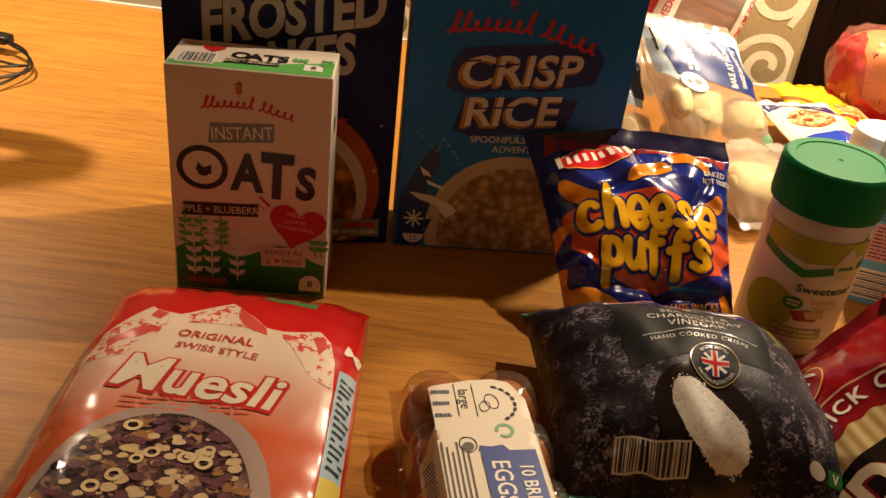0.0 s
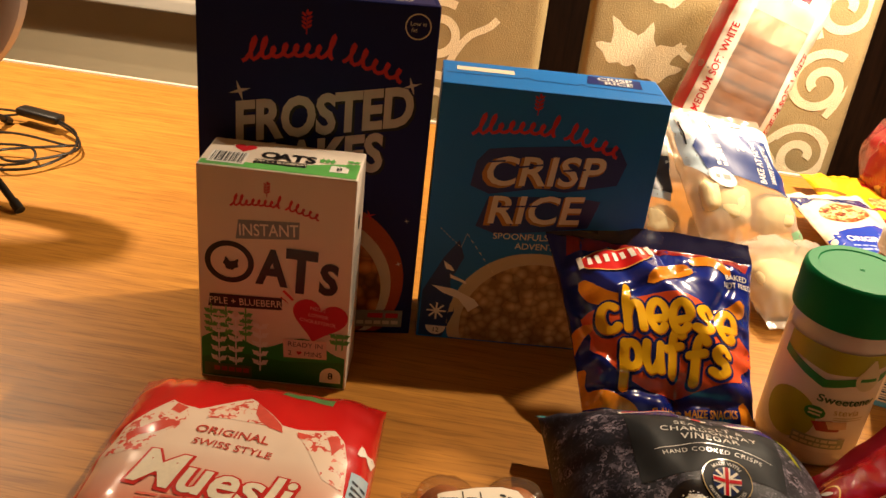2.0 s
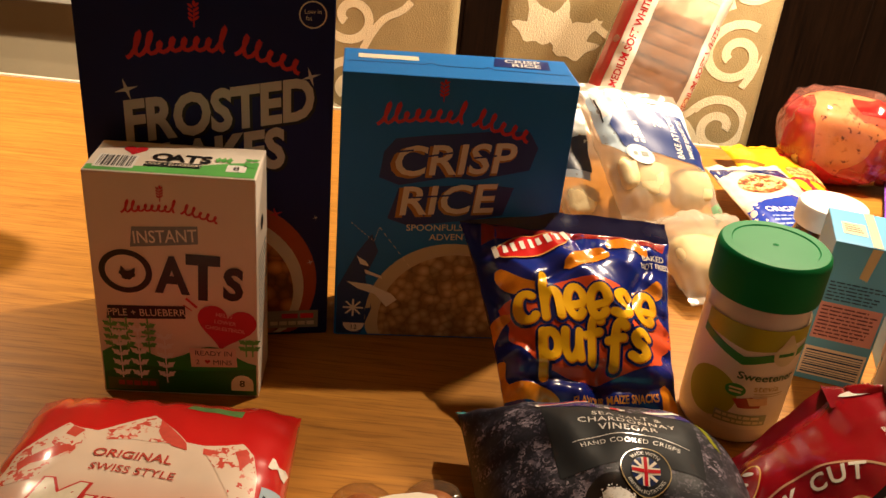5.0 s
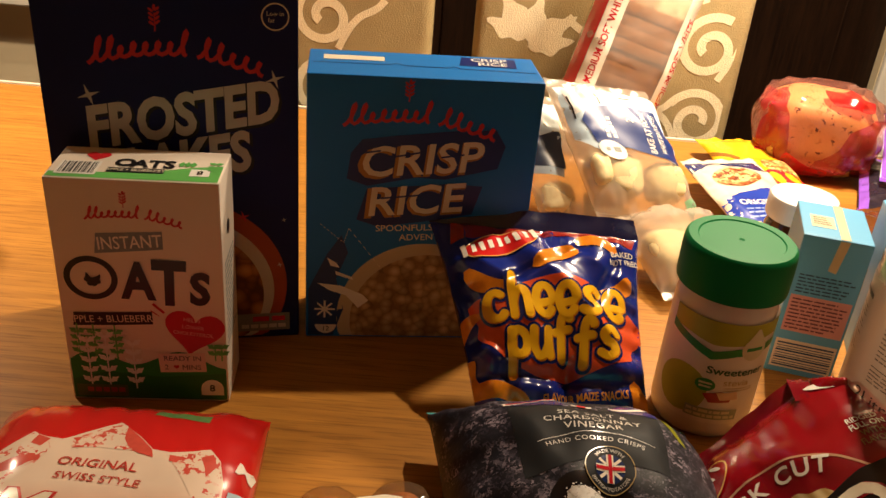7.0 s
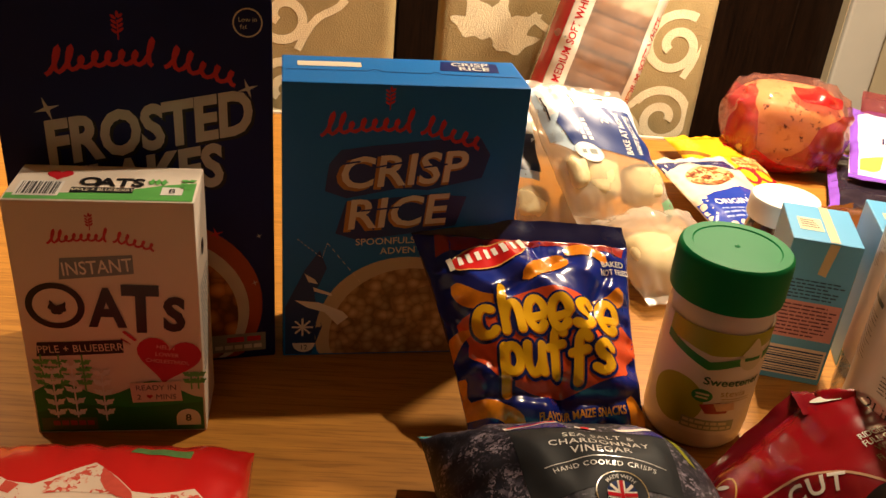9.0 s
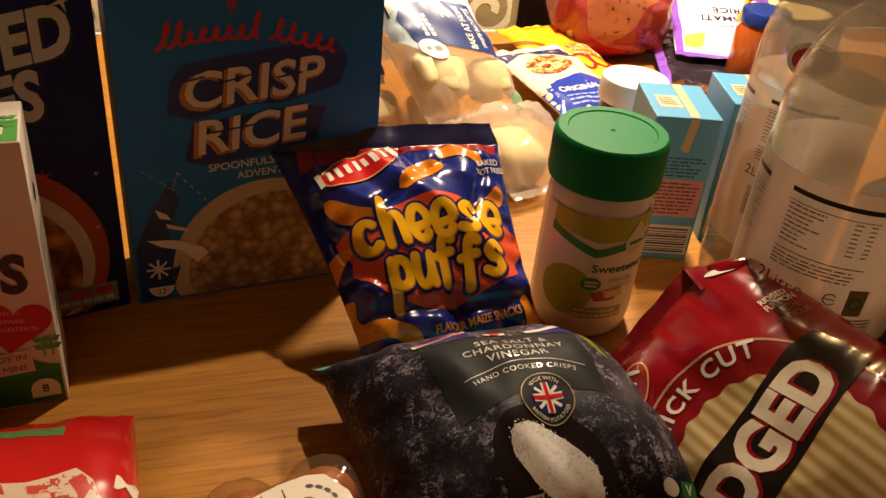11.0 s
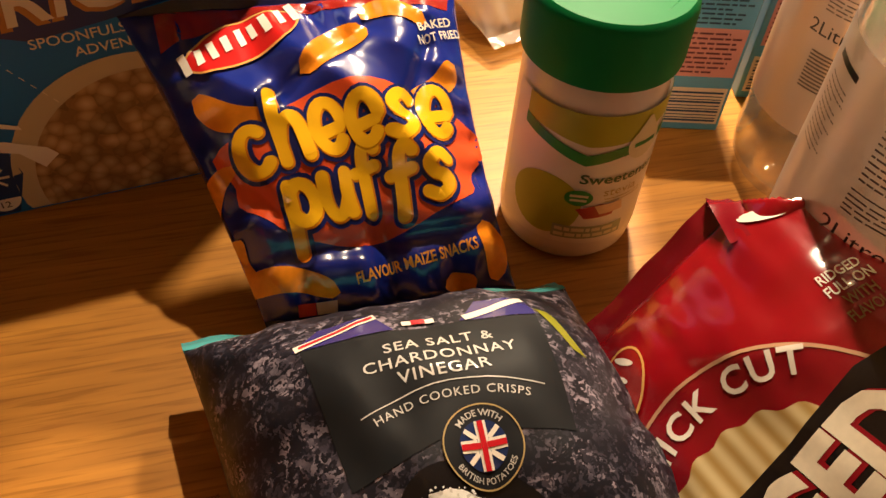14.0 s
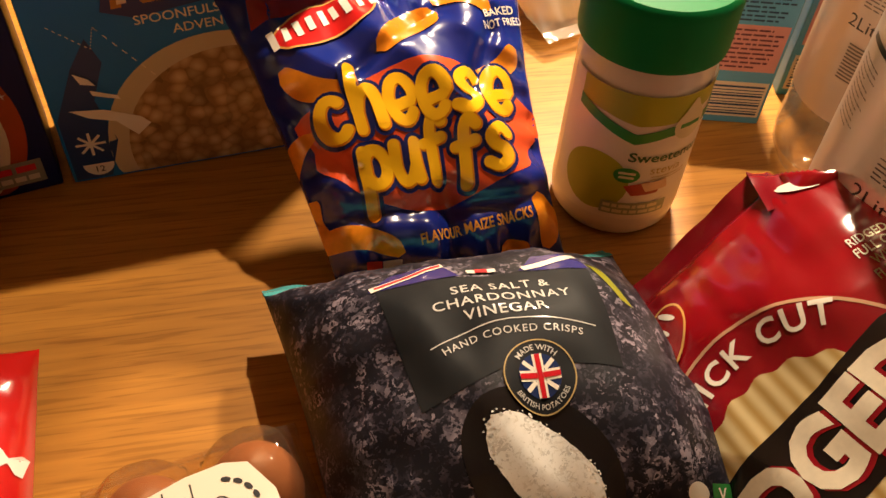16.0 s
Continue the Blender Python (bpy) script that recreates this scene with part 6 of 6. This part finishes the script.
lay("white_band", flat([(-0.0595, 0.0), (-0.034, 0.0), (-0.034, 0.27), (-0.0555, 0.27)]), up, L2, WRAP, loaf, "white band", 0.01)
lay("white_band", flat([(0.046, 0.0), (0.070, 0.0), (0.070, 0.27), (0.046, 0.27)]), up, L2, WRAP, loaf, "white band", 0.01)
for x in (-0.0465, 0.058):
    lay("band_lettering", words("MEDIUM SOFT WHITE", 0.0095, x, 0.135, 0.02, 0, 90, 1.0), up, L3, film_ink("bread_red", "c3242b"), loaf, "red lettering MEDIUM SOFT WHITE", 0.008)
# Clear film painted nearly opaque white, where strong light burns it out.
lay("top_fold", flat([(-0.052, 0.225), (0.05, 0.222), (0.055, 0.275), (-0.055, 0.275)]), up, L2, clear("blown_out_film", "fffaf2", 0.1, 0.88, "fff6e8"), loaf, "gathered bag top, whitened as blown out by light", 0.01)
lay("red_print", flat([(-0.01, 0.262), (0.03, 0.256), (0.036, 0.282), (-0.004, 0.285)]), up, L3, film_ink("bread_red", "c3242b"), loaf, "", 0.01)

# fruit loaf
fl = thing("fruit_loaf", None, "round-topped fruit loaf in clear film with red print", "bread", turn=pose(0.604, 1.232, T, 0, 0, -12) @ Matrix.Scale(0.93, 4))
part("loaf_body", lump(0.082, 0.066, 0.062, 7.0, 0.10, 40, 1.6), speckle("fruit_loaf_crust", "55301c", "dfb878", 0.018, 0.060, 210, 0.5, 0.1, third="c89858", clump=22), fl, "golden loaf with dark fruit", True)
part("bag_film", lump(0.089, 0.074, 0.067, 9.0, 0.12, 48, 3.5), clear("fruit_film", "fbe0d8", 0.1, 0.16, "eeb0a8"), fl, "crinkled clear film", True)


def lump_of(rx, ry, rz, seed, rough, freq):
    def surface(u, v):
        a, e = u, v
        p = Vector((math.cos(e) * math.cos(a), math.cos(e) * math.sin(a), math.sin(e)))
        k = 1 + rough * noise.noise((p.x * freq + seed, p.y * freq, p.z * freq))
        q = Vector([math.copysign(abs(c) ** 0.68, c) for c in p])
        return Vector((q.x * rx * k, q.y * ry * k, rz + q.z * rz * k)), p
    return surface


fs = lump_of(0.089, 0.074, 0.067, 9.0, 0.12, 3.5)
FRED = film_ink("fruit_red_print", "c22a35", 0.3, 120)
ROSE = clear("rose_film", "f0b4b4", 0.1, 0.50, "c2565e")
lay("end_label", flat([(3.0, -0.85), (4.35, -0.85), (4.34, -0.1), (4.15, 0.35), (3.85, 0.85), (3.4, 1.0), (3.0, 0.6)]), fs, L1, ROSE, fl, "rose printed end label", 0.12)
for k in range(30):  # chequered red border
    u0, v0 = 3.05 + 0.15 * (k % 10), -1.02 + 0.13 * (k // 10)
    if (k + k // 10) % 2:
        lay("red_check", flat(rect(u0, v0, u0 + 0.15, v0 + 0.13)), fs, L2, FRED, fl, "", 0.12)
lay("red_panel", flat([(4.15, -1.0), (4.85, -1.0), (4.85, -0.62), (4.62, -0.40), (4.35, -0.20), (4.25, -0.3)]), fs, L1, FRED, fl, "red printed foot", 0.12)
lay("side_panel", flat([(4.62, -0.85), (6.1, -0.85), (6.1, 0.35), (5.35, 0.45), (4.95, 0.15), (4.70, -0.30)]), fs, L1, ROSE, fl, "pinkish printed side", 0.12)
lay("red_top", flat([(4.75, 0.80), (5.5, 0.62), (5.9, 1.0), (5.6, 1.35), (4.6, 1.25)]), fs, L1, clear("red_tint_film", "f2a0a0", 0.1, 0.6, "d2383f"), fl, "red tinted print on top", 0.12)
lay("small_print", flat(rect(3.50, 0.34, 3.75, 0.40), rect(3.52, 0.44, 3.80, 0.50)), fs, L3, FRED, fl)
lay("end_lettering", join(words("FRUIT", 0.20, 3.82, -0.18, 0.03, 0, 0, 0.7), words("LOAF", 0.20, 3.84, -0.45, 0.03, 0, 0, 0.7)), fs, L3, film_ink("fruit_dark", "8c1f2a"), fl, "dark red lettering FRUIT LOAF", 0.08)
lay("side_lettering", join(words("FRUIT", 0.20, 5.16, -0.20, 0.03, 0, 0, 0.8), words("LOAF", 0.20, 5.16, -0.47, 0.03, 0, 0, 0.8)), fs, L3, film_ink("fruit_dark", "8c1f2a"), fl, "dark red lettering FRUIT LOAF", 0.08)

# flat packets
YEL = film_ink("yellow_packet_film", "eab524", 0.12, 30)
yp, front = soft_pack("noodle_packet", axes((0.508, 1.158, 0.768), (0.97, 0.16, 0), (-0.16, 0.97, 0.05)), 0.100, 0.180, 0.014, 0.010, YEL, "yellow food packet lying on the table", "packet", 41)
lay("brown_shade", flat([(-0.060, 0.050), (-0.054, 0.055), (-0.020, 0.012), (-0.026, 0.006)]), front, L1, film_ink("packet_brown", "8a5a1e"), yp, "", 0.01)
lay("red_bar", flat([(0.015, 0.045), (0.045, 0.040), (0.046, 0.048), (0.016, 0.053)]), front, L1, film_ink("bread_red", "c3242b"), yp, "", 0.01)
for k in range(3):
    lay("red_stroke", flat(*ring(-0.015 + k * 0.022, -0.045, 0.014, 0.020, 0.0055, 24, 15)), front, L1, film_ink("bread_red", "c3242b"), yp, "", 0.01)
lay("food_picture", flat(oval(0.03, -0.012, 0.032, 0.022, 28)), front, L1, speckle("snack_picture", "a04a1e", "f1d08c", 0.1, 0.4, 220, third="d28a35", clump=60), yp, "", 0.01)
sp, front = soft_pack("sauce_packet", axes((0.465, 1.052, 0.778), (0.975, 0.20, 0.02), (-0.16, 0.97, 0.06)), 0.105, 0.165, 0.012, 0.010, film_ink("cream_packet_film", "e9ddc4"), "blue and cream meal packet with a food picture", "packet", 42)
lay("blue_foot", flat([(-0.052, -0.082), (0.052, -0.082), (0.052, -0.020), (0.018, -0.008), (-0.02, -0.016), (-0.052, -0.036)]), front, L1, film_ink("packet_blue", "2a40a8"), sp, "blue lower half", 0.01)
lay("blue_top", flat([(-0.052, 0.082), (-0.052, 0.05), (-0.01, 0.074), (0.052, 0.035), (0.052, 0.082)]), front, L1, film_ink("packet_navy", "24306e"), sp, "", 0.01)
lay("food_picture", flat(oval(-0.004, 0.026, 0.034, 0.024, 28, 15)), front, L2, speckle("meal_picture", "6b2a18", "e9c58a", 0.08, 0.36, 190, third="b5632c", clump=50), sp, "dish of food", 0.01)
lay("foot_lettering", join(words("ORIGINAL", 0.011, -0.002, -0.040, 0.02, 0, 3, 0.9)), front, L2, WHITEINK, sp, "white lettering ORIGINAL", 0.008)
lay("foot_print", flat(*lines(-0.03, -0.072, 0.035, -0.052, 3, 0.4, 3)), front, L2, film_ink("print_pale", "9fb0de"), sp)
kp, front = soft_pack("brown_packet", axes((0.618, 0.965, 0.765), (0.96, 0.25, 0), (-0.25, 0.96, 0.03)), 0.15, 0.16, 0.011, 0.010, clear("brown_film", "d9a06a", 0.15, 0.55, "b5743a"), "brownish clear packet lying on the table", "packet", 43)
lay("paper_label", flat([(-0.05, -0.07), (0.01, -0.07), (0.02, -0.03), (-0.03, -0.02)]), front, L1, film_ink("packet_tan", "c99a5a", 0.3, 120), kp, "", 0.01)

# rice pouches
VIO = film_ink("violet_film", "8a58c9")
rp0, front0 = soft_pack("rice_pouch", axes((0.715, 1.125, 0.766), (-0.93, 0.36, 0), (-0.36, -0.93, 0.0)), 0.150, 0.200, 0.010, 0.010, film_ink("dark_pouch", "2c2430"), "dark rice pouch with violet edges under another", "rice pouch", 44, seal_film=VIO)
for sx in (-1, 1):
    lay("violet_edge", flat([(sx * 0.073, -0.098), (sx * 0.062, -0.098), (sx * 0.062, 0.098), (sx * 0.073, 0.098)]), front0, L1, VIO, rp0, "violet edge", 0.01)
rp, front = soft_pack("rice_pouch", axes((0.765, 1.185, 0.800), (-0.93, 0.36, 0.0), (-0.36, -0.92, -0.16)), 0.155, 0.190, 0.016, 0.014, film_ink("white_pouch", "e8e2ea"), "white and violet rice pouch lying upside down", "rice pouch", 45, seal_film=VIO)
lay("violet_band", flat([(-0.076, -0.094), (0.076, -0.094), (0.076, -0.070), (-0.076, -0.060)]), front, L1, VIO, rp, "violet band", 0.01)
for sx in (-1, 1):
    lay("violet_edge", flat([(sx * 0.076, -0.094), (sx * 0.066, -0.094), (sx * 0.066, 0.094), (sx * 0.076, 0.094)]), front, L2, VIO, rp, "violet edge", 0.01)
lay("pouch_lettering", join(words("CLASSIC", 0.006, 0.0, 0.034, 0.0), words("BASMATI", 0.0155, 0.0, 0.014, 0.02, 0, 0, 0.9), words("RICE", 0.0155, 0.0, -0.010, 0.02, 0, 0, 0.9)), front, L2, film_ink("pouch_ink", "3c2f55"), rp, "dark lettering CLASSIC BASMATI RICE", 0.008)
lay("pouch_seal", flat(*ring(-0.045, 0.058, 0.012, 0.012, 0.0025, 28)), front, L2, film_ink("pouch_ink", "3c2f55"), rp)
lay("yellow_patch", flat([(0.036, 0.055), (0.064, 0.060), (0.064, 0.085), (0.040, 0.085)]), front, L2, film_ink("pouch_yellow", "d9cf5a"), rp, "", 0.01)

# ready-meal tray behind the pouches
tray = thing("food_tray", None, "black-rimmed food tray with a cream label", "food tray", turn=pose(0.885, 1.235, T + 0.001, 0, 0, -20))
part("tray_body", box(-0.09, -0.05, 0.0, 0.09, 0.05, 0.055, 0.012, 4), mat("black_tray_plastic", "1c1a18", 0.35), tray, "black plastic tray", True)
lay("tray_label", flat(oval(0.0, 0.0, 0.082, 0.045, 40)), plane_of((0, 0, 0.055), (1, 0, 0), (0, 1, 0)), 0.0006, mat("cream_meal_label", "d8cf9f", 0.4, vary=0.3, scale=60), tray, "cream oval label")
fm = soft_pack("meat_pack", axes((0.800, 1.262, 0.800), (0.95, -0.3, 0), (0.2, 0.6, 0.75)), 0.13, 0.09, 0.028, 0.02, clear("pink_film", "f3c6c6", 0.1, 0.4, "c87a7a"), "pink clear-film pack leaning at the back", "packet", 46, wrinkle=0.008)
stick = solid("yellow_straw", lathe([(0.004, 0.0), (0.004, 0.075), (0.0045, 0.077), (0.0045, 0.088)], 16), mat("yellow_plastic", "d9b41e", 0.35), "yellow plastic stick standing behind the loaf", "stick", smooth=True)
stick.matrix_world = pose(0.772, 1.165, T + 0.058, 0, 14, 0)

# jars and cartons behind the sweetener
wj = thing("lidded_jar", (0.444, 0.842, T), "brown glass jar with a wide white lid", "jar")
part("jar_body", lathe([(0.028, 0.0), (0.031, 0.004), (0.0315, 0.085), (0.029, 0.094), (0.029, 0.098)], 48), mat("brown_glass_fill", "4a2412", 0.15, coat=0.5), wj, "dark brown body", True)
part("lid", lathe([(0.0325, 0.096), (0.0335, 0.098), (0.0335, 0.116), (0.0322, 0.1185), (0.0, 0.1185)], 56, False), mat("white_lid_plastic", "f0ebe2", 0.4), wj, "white plastic lid", True)
bj = thing("sauce_jar", (0.748, 1.075, T), "orange-brown sauce jar with a blue lid", "jar")
part("jar_body", lathe([(0.031, 0.0), (0.034, 0.004), (0.034, 0.08), (0.028, 0.09), (0.028, 0.094)], 48), mat("orange_sauce_glass", "a5501c", 0.12, coat=0.6), bj, "orange-brown glass", True)
part("lid", lathe([(0.0305, 0.090), (0.031, 0.092), (0.031, 0.106), (0.0295, 0.108), (0.0, 0.108)], 48, False), mat("blue_metal_lid", "1f3f9c", 0.35, metal=0.4), bj, "blue metal lid", True)


def milk_carton(x, y, yaw):
    c = thing("milk_carton", None, "light blue milk carton with a tan straw band", "carton", "milk cartons", turn=pose(x, y, T, 0, 0, yaw))
    w, d, h = 0.057, 0.074, 0.140
    part("carton_body", box(0, 0, 0, w, d, h, 0.0012), mat("sky_blue_carton", "5fa9d6", 0.35, vary=0.05, scale=30), c)
    f, t, r, l = plane_of((0, 0, 0), (1, 0, 0), (0, 0, 1)), plane_of((0, 0, h), (1, 0, 0), (0, 1, 0)), plane_of((w, 0, 0), (0, 1, 0), (0, 0, 1)), plane_of((0, d, 0), (0, -1, 0), (0, 0, 1))
    lay("green_side", flat(rect(0.001, 0.002, d - 0.001, h - 0.022)), r, L1, mat("deep_green_card", "1f6a35", 0.35), c, "green side panel")
    TAN = mat("tan_band_card", "c9b48c", 0.45)
    lay("tan_band", flat(rect(0.030, 0.001, 0.038, d - 0.001)), t, L1, TAN, c, "tan band over the top")
    lay("tan_band", flat([(0.030, h - 0.001), (0.038, h - 0.001), (0.034, h - 0.032), (0.027, h - 0.030)]), f, L1, TAN, c, "tan band over the edge")
    lay("top_panel", flat(rect(0.008, 0.020, 0.028, 0.045)), t, L1, mat("label_cream", "d9d0a8", 0.35), c)
    lay("top_print", flat(*lines(0.010, 0.024, 0.026, 0.042, 4, 0.4, 2)), t, L2, mat("print_grey"), c)
    lay("pink_panel", flat(rect(0.004, 0.045, w - 0.002, 0.082)), f, L1, mat("pink_facts_panel", "d59a98", 0.4), c, "pink facts panel")
    lay("facts_print", flat(*lines(0.006, 0.047, w - 0.004, 0.080, 9, 0.4, 5)), f, L2, mat("print_plum", "6a3a48", 0.5), c)
    lay("upper_print", flat(*lines(0.006, 0.084, w - 0.004, 0.104, 6, 0.4, 7)), f, L1, mat("print_navy", "24456a", 0.5), c)
    lay("barcode_ground", flat(rect(0.003, 0.006, w - 0.002, 0.036)), f, L1, mat("label_white"), c)
    for k in range(10):
        lay("barcode_bar", flat(rect(0.005, 0.008 + 0.0026 * k, w - 0.004, 0.008 + 0.0026 * k + (0.0008 if k % 3 else 0.0016))), f, L2, mat("print_navy"), c)
    return c


milk_carton(0.394, 0.710, -14)
milk_carton(0.480, 0.728, -14)

# things to the side of the bottles
bp = thing("blue_pack", None, "blue-grey carton standing beside the bottles", "carton", turn=pose(0.500, 0.445, T, 0, 0, 14))
part("carton_body", box(0, 0, 0, 0.075, 0.115, 0.155, 0.003, 2), mat("slate_blue_card", "3c5a74", 0.45, vary=0.1, scale=30), bp)
part("lid_flap", box(0.002, 0.002, 0.1552, 0.073, 0.113, 0.1575, 0.001), mat("slate_blue_card"), bp)
solid("black_pouch", lump(0.024, 0.030, 0.050, 5.0, 0.25, 32), mat("black_cloth", "131110", 0.8, vary=0.2, bump=0.4, bscale=200), "small crumpled black pouch on the table", "pouch", smooth=True).location = (0.448, 0.458, T + 0.003)
op, front = soft_pack("orange_packet", axes((0.478, 0.420, 0.788), (0.93, -0.25, 0.1), (0.15, 0.45, 0.88)), 0.080, 0.070, 0.010, 0.008, film_ink("burnt_orange_film", "b5451c", 0.25, 60), "small orange packet standing beside the blue carton", "packet", 47)

# ---- ring lamp, leads ----
BLACKP = mat("black_plastic", "16130f", 0.4, vary=0.1, scale=60)
rl = thing("ring_lamp", (-0.640, 0.880, T), "small ring lamp on a black table tripod, switched off", "lamp")
hub = Vector((0.0, 0.02, 0.10))
for name, tip in (("tripod_leg", (0.157, -0.069, 0.004)), ("tripod_leg", (-0.15, -0.085, 0.004)), ("tripod_leg", (0.0, 0.17, 0.004))):
    t = Vector(tip)
    leg = part(name, tube([hub, hub.lerp(t, 0.5), t], 0.0042, 10), BLACKP, rl, "", True)
    part("rubber_foot", tube([t + (hub - t).normalized() * 0.014, t], 0.0056, 10), BLACKP, leg, "", True)
part("centre_post", lathe([(0.010, 0.085), (0.010, 0.105), (0.005, 0.165), (0.004, 0.168)], 20), BLACKP, rl, "", True)
ring_m = pose(0.010, -0.012, 0.232, 80, 0, 12)
n = 64
bm = bmesh.new()
prof = [(0.096, -0.010), (0.098, 0.009), (0.104, 0.0125), (0.126, 0.0125), (0.132, 0.009), (0.133, -0.009), (0.128, -0.013), (0.101, -0.013)]
rows = [[bm.verts.new((r * math.cos(2 * math.pi * i / n), r * math.sin(2 * math.pi * i / n), z)) for r, z in prof] for i in range(n)]
for i in range(n):
    a, b = rows[i], rows[(i + 1) % n]
    for j in range(len(prof)):
        k = (j + 1) % len(prof)
        bm.faces.new((a[j], b[j], b[k], a[k]))
rg = part("ring_diffuser", bm, mat("grey_ring_plastic", "a08f84", 0.35, vary=0.05), rl, "grey ring, unlit", True)
rg.matrix_basis = ring_m
CH = Vector((-0.598, 1.055, T))
lead = solid("lead_controller", box(-0.034, -0.010, 0.0, 0.034, 0.010, 0.011, 0.004, 3), BLACKP, "black in-line controller of a lead", "controller", smooth=True)
lead.matrix_world = pose(CH.x, CH.y, T + 0.012, 0, 0, -14)
rnd = random.Random(11)
loops = [[(-0.632, 1.065, 0.012), (-0.70, 1.06, 0.010), (-0.78, 1.03, 0.006), (-0.83, 0.98, 0.004)],
         [(-0.565, 1.045, 0.015), (-0.530, 1.020, 0.012), (-0.512, 0.975, 0.006), (-0.530, 0.915, 0.004), (-0.59, 0.885, 0.006), (-0.66, 0.880, 0.004), (-0.74, 0.885, 0.004)],
         [(-0.565, 1.042, 0.013), (-0.522, 1.010, 0.010), (-0.505, 0.965, 0.010), (-0.545, 0.905, 0.014), (-0.575, 0.925, 0.016), (-0.530, 0.975, 0.010), (-0.518, 1.000, 0.004)],
         [(-0.520, 0.985, 0.008), (-0.60, 0.990, 0.012), (-0.67, 0.965, 0.008), (-0.75, 0.95, 0.004)],
         [(-0.74, 0.93, 0.004), (-0.65, 0.935, 0.010), (-0.56, 0.955, 0.013), (-0.54, 0.925, 0.006), (-0.60, 0.900, 0.004), (-0.68, 0.905, 0.004)],
         [(-0.63, 1.060, 0.010), (-0.68, 1.02, 0.006), (-0.66, 0.96, 0.008), (-0.70, 0.92, 0.004), (-0.78, 0.90, 0.004)]]
cable = thing("lamp_lead", (0, 0, T), "tangled thin black lead lying in loops", "cable")
for pts in loops:
    part("lead_loop", tube([(x, y, z + 0.002) for x, y, z in pts], 0.0017, 6), BLACKP, cable, "", True)
plug = part("lead_plug", box(-0.006, -0.020, 0.0, 0.006, 0.020, 0.008, 0.002), BLACKP, cable, "black plug end")
plug.matrix_basis = pose(-0.640, 0.955, 0.006, 0, 0, -8)
